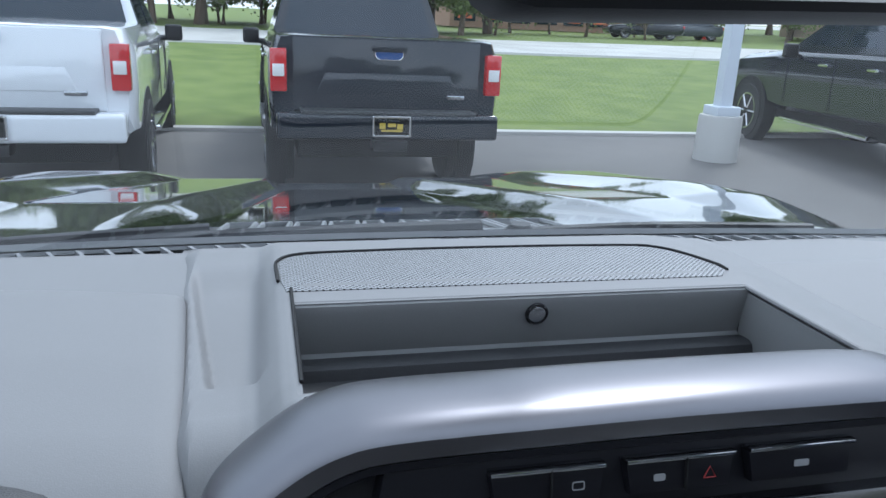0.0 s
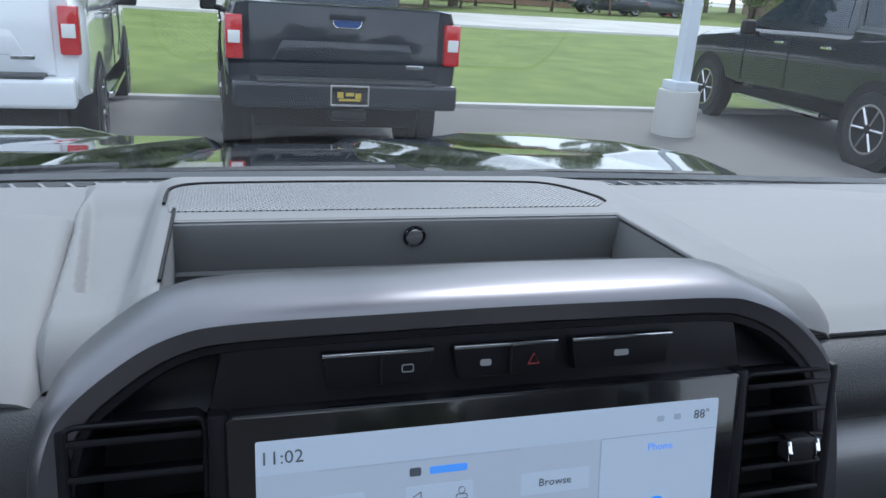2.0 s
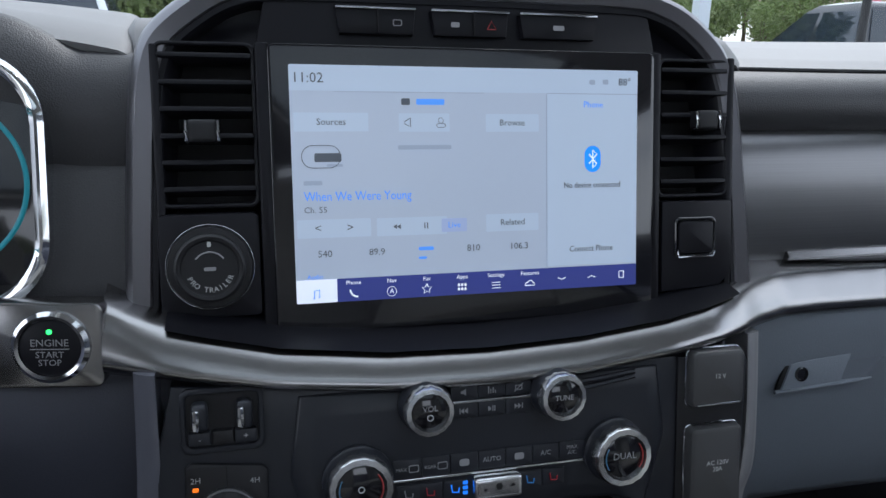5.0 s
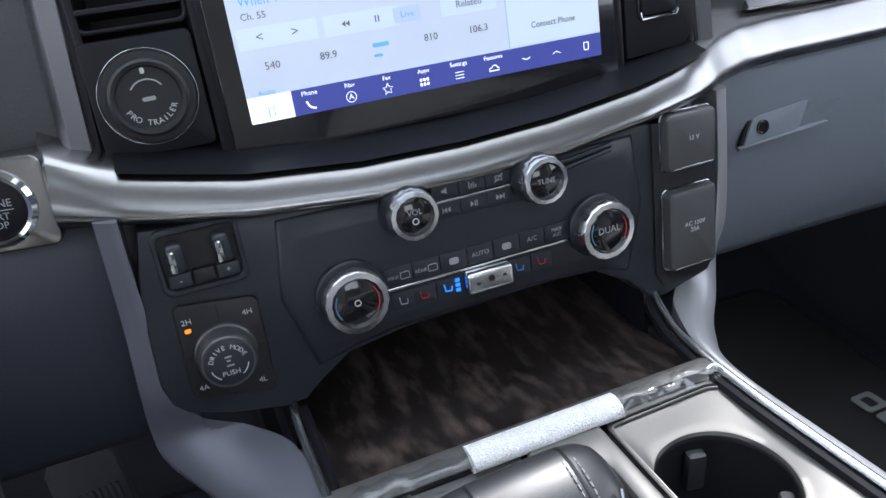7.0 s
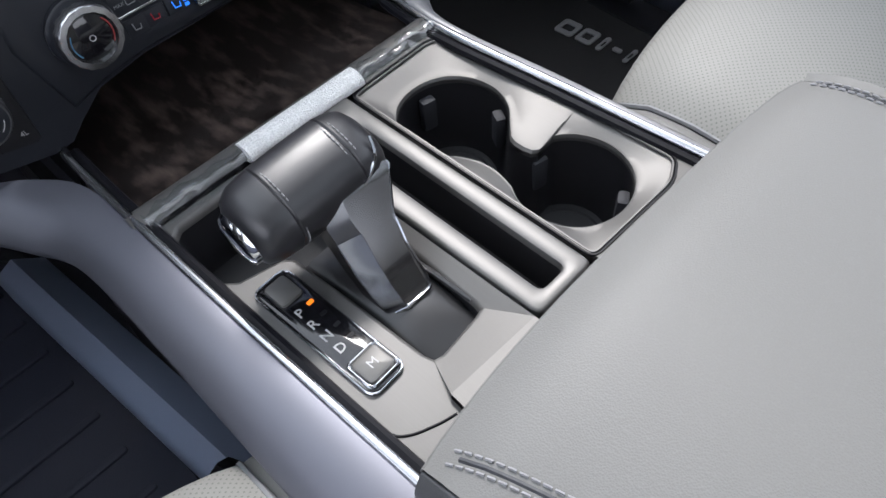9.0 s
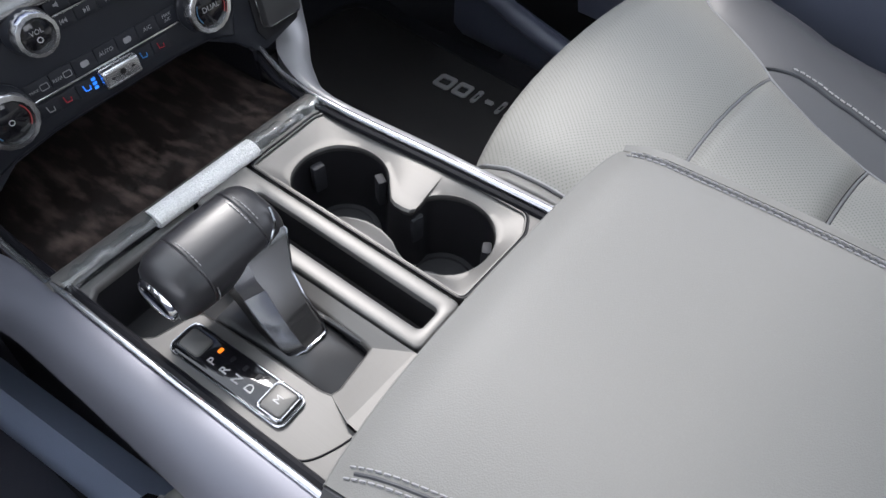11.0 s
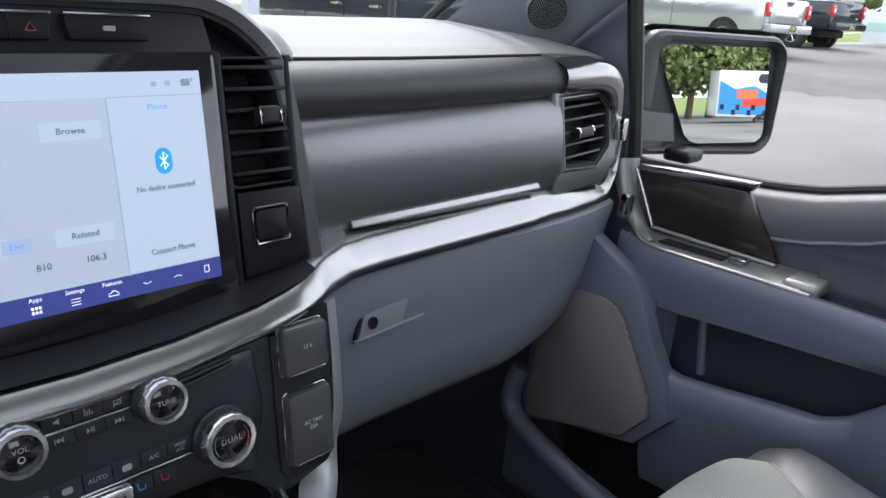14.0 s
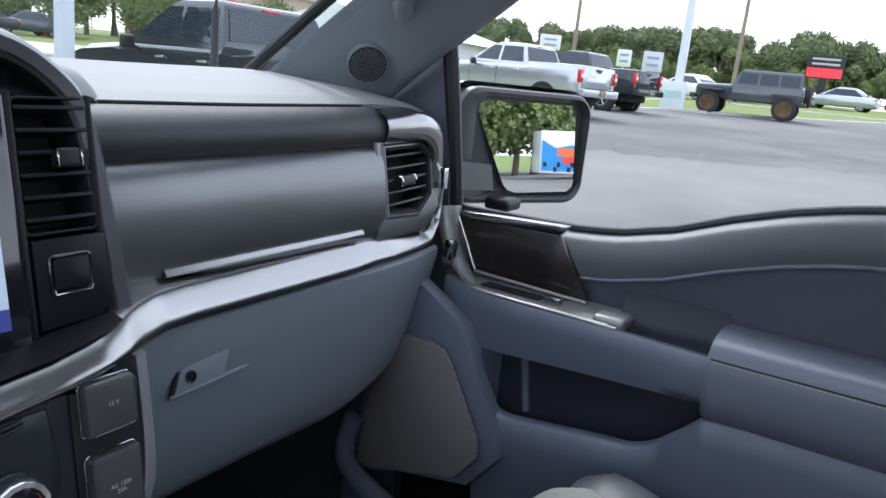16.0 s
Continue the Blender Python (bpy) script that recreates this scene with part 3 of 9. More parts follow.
def roof_ring(x0, x1, y0, y1, hole, z0, crown, thick):
    """A roof sheet with a rectangular opening, added to let daylight into the cab."""
    hx, ya, yb = hole
    b_ = bmesh.new()
    for xa, xb, yc, yd in ((x0, x1, y0, ya), (x0, x1, yb, y1), (x0, -hx, ya, yb), (hx, x1, ya, yb)):
        sheet(lambda u, v: Vector((lerp(xa, xb, u), lerp(yc, yd, v), roof_z(lerp(xa, xb, u), lerp(yc, yd, v), z0, crown))), 10, 8, 0.0, bm=b_)
    thicken(b_, b_.faces[:], thick)
    return b_


# roof opening and pane are added, out of view, to brighten rear-facing surfaces
ROOF_LIGHT_HOLE = (0.44, -0.46, -1.36)
part("roof_lining", roof_ring(-0.74, 0.74, -0.27, -1.60, ROOF_LIGHT_HOLE, 1.80, 0.03, 0.03), HEADLINER, shell, "grey cloth roof lining")
gr = part("glass_roof", sheet(lambda u, v: Vector((lerp(-0.46, 0.46, u), lerp(-0.44, -1.38, v), 1.868 + 0.02 * math.sin(u * math.pi))), 8, 8), REAR_GLASS, shell, "tinted pane over an added roof opening that lets light in")
gr.visible_shadow = False
part("rear_wall", box((0, -1.62, 1.0), (1.62, 0.06, 0.85), 0.02), SLATE, shell)
for s in (-1, 1):
    part("roof_rail", tube([(s * 0.715, -0.27, 1.775), (s * 0.735, -0.7, 1.79), (s * 0.735, -1.6, 1.775)], 0.035, 10), HEADLINER, shell)
    part("door_pillar", tube([(s * 0.80, -0.83, 1.22), (s * 0.775, -0.86, 1.5), (s * 0.73, -0.88, 1.79)], 0.05, 10), PILLAR, shell)
    part("rear_pillar", tube([(s * 0.80, -1.58, 1.25), (s * 0.73, -1.56, 1.79)], 0.06, 10), PILLAR, shell)
part("driver_door_wall", sheet(lambda u, v: Vector((-0.80, lerp(0.40, -1.62, u), lerp(0.62, 1.25 + 0.05 * u, v))), 8, 6, 0.05), SLATE, shell)
part("rear_side_wall", sheet(lambda u, v: Vector((0.80, lerp(-0.86, -1.62, u), lerp(0.62, 1.30, v))), 4, 4, 0.05), SLATE, shell)
# firewall and floor
part("firewall", sheet(lambda u, v: Vector((lerp(-0.82, 0.82, u), lerp(0.60, 0.46, v), lerp(0.62, 1.38, v))), 8, 8, 0.02), CARPET, shell)
part("floor_pan", sheet(lambda u, v: Vector((lerp(-0.82, 0.82, u), lerp(0.60, -1.62, v), 0.612 + 0.16 * max(0.0, 1 - v * 6) ** 1.5)), 24, 36, 0.03), CARPET, shell, "black carpeted floor")
part("footwell_side", sheet(lambda u, v: Vector((0.775 - 0.03 * v, lerp(0.60, 0.05, u), lerp(0.62, 1.20, v))), 6, 6, 0.02), CARPET, shell)
# inside mirror under the roof
rv = thing("rear_view_mirror", (0.02, 0.045, 1.60), "black rear-view mirror hanging below the roof", "mirror")
RVM = axes((0.015, 0.040, 1.668), Vector((1, 0.08, 0.035)), Vector((0, 0.12, 1)))
part("housing", plate(RVM, 0.255, 0.066, -0.02, 0.012, 0.022, 0.008), BLACK, rv)
part("glass", plate(RVM, 0.243, 0.054, 0.010, 0.0125, 0.018, 0.0005), MIRROR, rv)
part("stalk", tube([(0.015, 0.06, 1.675), (0.015, 0.10, 1.70), (0.015, 0.20, 1.66)], 0.012, 8), BLACK, rv)

# cowl, wipers and bonnet
CAB[0] = False
bon = thing("bonnet", (0, 1.2, 1.0), "glossy dark bonnet with raised ridges and a vent panel", "car bonnet")


def bonnet_z(x, y):
    """Bonnet: a lower middle, and two creased shoulders on either side that run together towards the nose."""
    a = abs(x)
    yc = min(y, 1.45)
    base = table(y, [0.55, 0.70, 1.1, 1.5, 1.75, 1.92, 1.98], [1.342, 1.334, 1.284, 1.226, 1.186, 1.145, 1.07])
    i1, o1 = 0.256 - 0.19 * (yc - 0.91), 0.372 - 0.35 * (yc - 0.905)
    i2, o2 = 0.562 - 0.365 * (yc - 0.913), 0.787 - 0.60 * (yc - 0.88)
    rise = table(y, [0.60, 0.78, 0.95, 1.5, 1.9], [0.2, 0.5, 1.0, 0.9, 0.35])
    up = 0.030 * min(1.0, max(0.0, (a - i1) / (o1 - i1))) + 0.020 * min(1.0, max(0.0, (a - i2) / (o2 - i2)))
    side = -0.12 * max(0.0, (a - 0.62) / 0.33) ** 2.0
    return base + up * rise + side


part("bonnet_skin", sheet(lambda u, v: Vector((lerp(-0.95, 0.95, u), lerp(0.60, 1.98, v), bonnet_z(lerp(-0.95, 0.95, u), lerp(0.60, 1.98, v)))), 240, 90, 0.015), OUR_PAINT, bon, "glossy dark paint", smooth=80)
for s in (-1, 1):
    part("fender", sheet(lambda u, v: Vector((s * lerp(0.955, 1.02, v ** 0.5), lerp(0.45, 1.95, u), lerp(bonnet_z(0.95, lerp(0.6, 1.95, u)) - 0.01, 0.75, v))), 20, 10, 0.015), OUR_PAINT, bon)
# vent panel in the bonnet's middle: frames with mesh
vp = part("vent_panel", sheet(lambda u, v: Vector((lerp(-0.27, 0.27, u), lerp(0.715, 0.850, v), bonnet_z(lerp(-0.27, 0.27, u), lerp(0.715, 0.850, v)) + 0.004)), 24, 8, 0.004), BLACK_SATIN, bon, "black vent panel")
for s in (-1, 1):
    for k in range(5):
        xa, xb = s * (0.016 + 0.050 * k), s * (0.056 + 0.050 * k)
        sl = s * 0.014
        pts = [(xa, 0.728), (xb, 0.732), (xb - sl, 0.828), (xa - sl * (k > 0), 0.836), (xa, 0.728)]
        part("vent_frame", tube([Vector((x, y, bonnet_z(x, y) + 0.009)) for x, y in pts], 0.0046, 6), CAR_GREY, vp, "grey vent rib")
        for j in range(3):
            yb = 0.752 + 0.022 * j
            part("vent_slat", tube([Vector((x, yb, bonnet_z(x, yb) + 0.006)) for x in (xa - sl * 0.3, xb - sl * 0.3)], 0.0022, 5), CAR_GREY, vp)
cw = thing("cowl_panel", (0, 0.58, 1.33), "black plastic cowl below the windscreen", "cowl")
part("cowl_skin", sheet(lambda u, v: Vector((lerp(-0.92, 0.92, u), lerp(0.50, 0.66, v) - 0.19 * (lerp(-0.92, 0.92, u) / 0.92) ** 2 * (1 - v), lerp(1.362, 1.352, v) - 0.012 * math.sin(v * math.pi))), 40, 8, 0.01), BLACK, cw)
part("cowl_lip", tube([Vector((x, 0.635, bonnet_z(x, 0.62) + 0.010)) for x in [-0.9 + 0.06 * k for k in range(31)]], 0.010, 8, 0.6), RUBBER, cw, "rubber cowl seal")


def wiper(x0, x1, y0, y1):
    w = thing("wiper", (x0, y0, 1.37), "black windscreen wiper lying on the cowl", "wiper", "windscreen wipers")
    a, b = Vector((x0, y0, 1.388)), Vector((x1, y1, 1.395))
    part("arm", tube(spline([a, a.lerp(b, 0.25) + Z * 0.012, a.lerp(b, 0.55) + Z * 0.016], 12), 0.008, 8, 0.7), BLACK, w)
    part("blade", tube(spline([a.lerp(b, 0.05) + Vector((0, -0.02, 0)), a.lerp(b, 0.5) + Vector((0, -0.012, 0.008)), b], 16), 0.0075, 8, 1.2), RUBBER, w)
    part("pivot", lathe(Matrix.Translation(a - Z * 0.02), [(0.02, 0), (0.02, 0.02), (0.012, 0.03), (0, 0.03)], 16), BLACK, w)


wiper(0.11, 0.74, 0.560, 0.425)
wiper(-0.62, 0.06, 0.490, 0.560)
# small transparent sticker at the foot of the windscreen
SK = axes((0.683, 0.428, 1.412), Vector((1, -0.12, 0.03)), Vector((-0.1, -0.62, 0.42)))
stk = thing("window_sticker", SK.translation, "small oval white and violet sticker on the windscreen", "sticker")
part("sticker_sheet", plate(SK, 0.086, 0.040, 0, 0.0008, 0.02, 0, n=8), INK, stk)
part("sticker_mark", plate(SK, 0.072, 0.022, 0.0006, 0.0014, 0.011, 0, n=6), STICKER, stk)

# ---- dashboard ----
CAB[0] = True
dash = thing("dashboard", (0.0, 0.25, 0.98), "grey soft-touch pickup dashboard with satin metal trim under the windscreen", "dashboard")


def top_z(y, drop=0.0):
    return table(y, [0.045, 0.06, 0.085, 0.16, 0.30, 0.42, 0.47, 0.53], [1.392, 1.400, 1.407, 1.417, 1.425, 1.414, 1.404, 1.385]) - drop


def dash_side(x0, x1, sign):
    """Top of the passenger's side, with a padded field a little proud of the border round it."""
    def f(u, v):
        y = lerp(0.06, 0.432, v)
        x = lerp(x0, x1, u)
        end = max(0.0, (abs(x) - 0.62) / 0.18)
        corner = max(0.0, 0.262 - x) + max(0.0, y - 0.292)
        pad = ease((x - 0.2385) / 0.006) * ease((0.318 - y) / 0.008) * ease((0.046 - corner) / 0.006)
        return Vector((x, y + 0.02 * end * end * (1 - v), top_z(y) - 0.012 * end * end - 0.0012 + 0.0045 * pad))
    return sheet(f, 110, 70, 0.012)


part("passenger_top_pad", dash_side(0.228, 0.79, 1), GREY_PAD, dash, "pale grey grained top pad", smooth=60)


def pad_edge(y):
    return table(y, [0.03, 0.074, 0.136, 0.239, 0.30], [-0.231, -0.233, -0.238, -0.247, -0.252])


def hood_pad(u, v):
    y = lerp(0.045, 0.285, v) + 0.0
    q = max(0.0, (u - 0.06) / 0.94)
    x = lerp(pad_edge(y), -0.76, q) + 0.004 * math.sin(min(1, u / 0.06) * math.pi)
    drop = 0.030 * (1 - min(1.0, u / 0.06)) ** 1.6
    rise = 0.022 * math.sin(math.pi * min(1.0, q * 1.1)) ** 0.8
    back = 0.014 * max(0.0, (v - 0.86) / 0.14) ** 2
    return Vector((x, y, top_z(y) + 0.012 + rise * (1 - 0.5 * v) - drop - back))


part("driver_top_pad", sheet(hood_pad, 60, 24, 0.006), GREY_PAD, dash, "pale grey grained cluster hood", smooth=60)
part("driver_top_back", sheet(lambda u, v: Vector((lerp(-0.247, -0.79, u), lerp(0.27, 0.432, v), top_z(lerp(0.27, 0.432, v)))), 24, 8, 0.006), GREY_PAD, dash)


# strip behind the pads that carries the defroster slot
def back_strip(u, v):
    x = lerp(-0.80, 0.82, u)
    y = lerp(0.433, 0.452, v) + 0.02 - 0.055 * (x / 0.8) ** 2
    return Vector((x, y, top_z(0.425) + 0.003 - 0.009 * v - 0.004 * (x / 0.8) ** 2))


part("defroster_strip", sheet(lambda u, v: back_strip(u, v * 0.55), 40, 2, 0.006), GREY_TRIM, dash)
part("cowl_edge", sheet(lambda u, v: back_strip(u, 1.75 + v * 1.8), 40, 3, 0.006), GREY_TRIM, dash)
part("defroster_slot", sheet(lambda u, v: back_strip(u, 0.4 + v * 1.5) - Vector((0, 0, 0.012)), 40, 2), VOID, dash)
fin_bm = bmesh.new()
for k in range(64):
    u = (k + 0.5) / 64
    if abs(u - 0.475) < 0.016:
        p = back_strip(u, 0.95)
        box(p - Z * 0.003, (0.024, 0.014, 0.006), 0.0, bm=fin_bm)
        continue
    p = back_strip(u, 1.12)
    box((0, 0, 0), (0.0035, 0.030, 0.008), 0.0, m=Matrix.Translation(p - Z * 0.006) @ Matrix.Rotation(radians(28), 4, "Z"), bm=fin_bm)
tagged(part("defroster_fins", fin_bm, GREY_TRIM, dash), kind="stuff")


# raised middle: tray, chime button, loudspeaker grille
def mid_z(x, y):
    a = abs(x)
    crown = table(y, [0.07, 0.083, 0.21, 0.24, 0.36, 0.40, 0.445], [1.453, 1.447, 1.4455, 1.4465, 1.437, 1.430, 1.412])
    side = table(y, [0.09, 0.2, 0.3, 0.40, 0.445], [1.428, 1.427, 1.428, 1.424, 1.411])
    rec = 0.0
    if x < 0:
        edge = -pad_edge(y)
        k = table(a, [0.177, 0.183, 0.188, 0.196, 0.204, edge - 0.005, edge + 0.001, edge + 0.008], [0, 0.12, 0.40, 0.92, 1.0, 1.02, 1.5, 2.4])
        out_ = table(y, [0.10, 0.134, 0.30, 0.36], [0.218, 0.222, 0.242, 0.248])
        rec = 0.0095 * ease((a - 0.188) / 0.014) * ease((out_ + 0.003 - a) / 0.007) * ease((y - 0.1300) / 0.006) * ease((0.350 - y) / 0.05)
    else:
        k = table(a, [0.172, 0.19, 0.225, 0.25, 0.262], [0, 0.12, 0.7, 1.0, 1.5])
    q = min(1.0, max(0.0, (a - 0.150) / 0.045))
    front = q * q * (3 - 2 * q) * (0.30 * max(0.0, 0.090 - y) + 28.0 * max(0.0, 0.080 - y) ** 2)
    return lerp(crown, side, k) - rec - front


mid_xs = [-0.264 + 0.0019 * i for i in range(48)] + [-0.1725] + [-0.17 + 0.017 * i for i in range(1, 20)] + [0.1665, 0.172, 0.18, 0.19, 0.205, 0.225, 0.24, 0.25, 0.262]
mid_ys = [0.058, 0.064, 0.070, 0.076, 0.083, 0.090, 0.098, 0.104, 0.110, 0.115, 0.119, 0.122, 0.125, 0.128, 0.130, 0.132] + [0.1340 + 0.0055 * i for i in range(0, 13)] + [0.206, 0.212, 0.219, 0.226, 0.233, 0.240, 0.248, 0.256, 0.264, 0.272, 0.280, 0.288, 0.297, 0.306, 0.315, 0.325, 0.335, 0.345, 0.355, 0.365, 0.385, 0.405, 0.425, 0.447]
bm = bmesh.new()
gridv = {}
for i, x in enumerate(mid_xs):
    for j, y in enumerate(mid_ys):
        gridv[i, j] = bm.verts.new((x, y, mid_z(x, y)))
for i in range(len(mid_xs) - 1):
    for j in range(len(mid_ys) - 1):
        cx, cy = (mid_xs[i] + mid_xs[i + 1]) / 2, (mid_ys[j] + mid_ys[j + 1]) / 2
        if -0.1725 < cx < 0.1665 and 0.083 < cy < 0.206:
            continue
        if abs(cx) < 0.165 and cy < 0.0735:
            continue
        bm.faces.new((gridv[i, j], gridv[i + 1, j], gridv[i + 1, j + 1], gridv[i, j + 1]))
thicken(bm, bm.faces[:], 0.004)
part("centre_top", bm, GREY_PAD, dash, "pale grey centre section with open tray")

# the tray's back face, side walls and stepped floor
bm = loops([[Vector((x, y, z)) for x in (-0.1725, 0.1665)] for y, z in ((0.209, 1.4462), (0.2045, 1.4435), (0.2035, 1.438), (0.2085, 1.408), (0.203, 1.404))], closed=False)
part("tray_back", bm, GREY_PAD, dash)
bm = loops([[Vector((x, y, z)) for x in (-0.1725, 0.1665)] for y, z in ((0.204, 1.4065), (0.193, 1.4075), (0.188, 1.4055), (0.185, 1.3985), (0.165, 1.398), (0.162, 1.4005), (0.158, 1.3975), (0.140, 1.3975), (0.138, 1.3995), (0.134, 1.3975), (0.086, 1.3975), (0.083, 1.444))], closed=False)
part("tray_floor", bm, BLACK_PAD, dash, "dark grey stepped rubber tray floor")
for name, x in (("tray_side", -0.1725), ("tray_side", 0.1665)):
    s = -1 if x < 0 else 1
    part(name, sheet(lambda u, v: Vector((x, lerp(0.078, 0.207, u), lerp(1.396, mid_z(x, lerp(0.083, 0.207, u)), v))), 8, 4, 0.003), GREY_PAD, dash)
# dark line along the tray's driver-side edge, and the raised edge opposite
part("tray_joint", tube([Vector((-0.1728, lerp(0.092, 0.232, k / 12), mid_z(-0.173, lerp(0.092, 0.232, k / 12)) + 0.0012)) for k in range(13)], 0.0012, 6), VOID, dash)
part("tray_edge", tube([Vector((0.1672, lerp(0.080, 0.209, k / 12), mid_z(0.168, lerp(0.080, 0.209, k / 12)) - 0.0012)) for k in range(13)], 0.0020, 8), GREY_PAD, dash)
# round speaker badge in the tray's back face
cm = axes((-0.003, 0.2035, 1.4325), X, Vector((0, -0.16, 1)))
chime = part("round_badge", lathe(cm, [(0.0085, 0), (0.0085, 0.0018), (0.0075, 0.0026), (0.0068, 0.0022), (0.0065, 0.0008), (0.0, 0.0008)], 36), BLACK_GLOSS, dash, "round badge with black ring")
part("badge_disc", lathe(cm, [(0.0062, 0.0009), (0.0062, 0.0022), (0.0052, 0.0027), (0.0, 0.0027)], 32), SATIN_CHROME, chime, "spun metal disc")

# perforated loudspeaker grille, a proud sheet with rounded front corners
GRILLE = perforated("loudspeaker_grille", (0.27, 0.274, 0.283), (0.012, 0.012, 0.013), 300, 0.34, 0.5, 0.8)
go = [(-0.176, 0.228), (0.160, 0.228), (0.170, 0.240), (0.172, 0.256), (0.167, 0.290), (0.160, 0.312), (0.150, 0.325), (0.135, 0.331), (0.075, 0.336), (0.0, 0.338), (-0.075, 0.337), (-0.140, 0.333), (-0.158, 0.330), (-0.170, 0.323), (-0.178, 0.310), (-0.180, 0.295), (-0.179, 0.25)]
bm = bmesh.new()
outline = [Vector((x, y, 0)) for x, y in go]
f = bm.faces.new([bm.verts.new((p.x, p.y, 0)) for p in outline])
bmesh.ops.triangulate(bm, faces=[f])
bmesh.ops.subdivide_edges(bm, edges=bm.edges[:], cuts=3, use_grid_fill=True)
bmesh.ops.triangulate(bm, faces=bm.faces[:])
thicken(bm, bm.faces[:], 0.0025)
for v in bm.verts:
    v.co.z += mid_z(v.co.x, v.co.y) + 0.0006
part("loudspeaker_grille", bm, GRILLE, dash, "finely perforated grey loudspeaker grille", smooth=60)
bm = bmesh.new()
rim_path = [Vector((x * 1.012, y + (0.002 if y > 0.24 else 0), mid_z(x, y) + 0.0008)) for x, y in go[2:]]
tube(spline(rim_path, 60), 0.0013, 6, bm=bm)
part("grille_gap", bm, VOID, dash)

# satin arch round the screen
A_OUT = spline([(-0.238, 0, 1.226), (-0.234, 0, 1.30), (-0.229, 0, 1.37), (-0.224, 0, 1.402), (-0.213, 0, 1.424), (-0.186, 0, 1.446), (-0.162, 0, 1.4575), (-0.135, 0, 1.4615), (-0.07, 0, 1.4625), (0, 0, 1.463), (0.07, 0, 1.4625), (0.128, 0, 1.4615), (0.152, 0, 1.4575), (0.178, 0, 1.446), (0.204, 0, 1.424), (0.216, 0, 1.402), (0.223, 0, 1.37), (0.231, 0, 1.30), (0.238, 0, 1.226)], 96)


def arch_ring(i):
    p = A_OUT[i]
    a, b = A_OUT[max(i - 1, 0)], A_OUT[min(i + 1, len(A_OUT) - 1)]
    d = (b - a).normalized()
    nrm = Vector((d.z, 0, -d.x))
    yf = (p.z - 1.40) * 0.172 + 0.006
    top = max(0.0, min(1.0, (p.z - 1.38) / 0.075))
    back = lerp(0.055, 0.076, top)
    lift = 0.0

    def q(off, y, up=0.0):
        w = p + nrm * off
        return Vector((w.x, y, w.z + up))
    return [q(0.004, back, -0.006 * top - 0.004), q(0.0, back - 0.004, -0.004 * top), q(-0.001, lerp(0.03, 0.06, top), 0.0), q(-0.0005, yf + 0.014, -0.001), q(0.0022, yf + 0.004, -0.001), q(0.006, yf, -0.001),
            q(0.0165, yf + 0.001, 0), q(0.0185, yf + 0.003, 0), q(0.022, yf + 0.024, 0), q(0.021, yf + 0.034, 0)]


part("screen_surround", loops([arch_ring(i) for i in range(len(A_OUT))], closed=False), ARCH, dash, "satin grey metallic arch round the screen", smooth=30)


def inner_ring(i):
    p = A_OUT[i]
    a, b = A_OUT[max(i - 1, 0)], A_OUT[min(i + 1, len(A_OUT) - 1)]
    d = (b - a).normalized()
    nrm = Vector((d.z, 0, -d.x))
    yf = (p.z - 1.40) * 0.172 + 0.006
    return [Vector(((p + nrm * o).x, yf + y, (p + nrm * o).z)) for o, y in ((0.0180, 0.0022), (0.0215, 0.0015), (0.0235, 0.004), (0.029, 0.022), (0.031, 0.030))]


part("surround_lining", loops([inner_ring(i) for i in range(len(A_OUT))], closed=False), BLACK_SATIN, dash, "black inner lining of the arch", smooth=30)
# black carrier behind screen and buttons
SM = axes((0, -0.0135, 1.3215), X, Vector((0, 0.027, 0.157)))
part("screen_carrier", slab(SM, [(-0.149, -0.102), (0.149, -0.102), (0.149, 0.075), (0.146, 0.10), (0.14, 0.128), (-0.14, 0.128), (-0.146, 0.10), (-0.149, 0.075)], -0.03, -0.012, 0.002), BLACK_SATIN, dash)
part("carrier_back", slab(SM, [(-0.222, -0.104), (0.222, -0.104), (0.210, 0.09), (0.16, 0.135), (-0.16, 0.135), (-0.214, 0.09)], -0.07, -0.05), VOID, dash)
for s in (-1, 1):
    # curved shoulder over each vent and column beside the screen
    def shoulder(u, v, s=s):
        x = s * lerp(0.139, 0.212, u)
        b = lerp(0.1245, 0.092, max(0.0, (u - 0.15) / 0.85) ** 1.3)
        return SM @ Vector((x, lerp(0.0915, max(b, 0.0925), v), -0.016 - 0.020 * v * (1 - v) - 0.008 * v))
    part("vent_shoulder", sheet(shoulder, 14, 8, 0.003), BLACK_SATIN, dash)
    part("screen_column", plate(SM, 0.0095, 0.196, -0.03, -0.0035, 0.002, 0.002, at=(s * 0.1435, -0.004)), BLACK_SATIN, dash)
    part("vent_side_column", plate(SM, 0.006, 0.196, -0.03, -0.006, 0.002, 0.002, at=(s * 0.2105, -0.006)), BLACK_SATIN, dash)

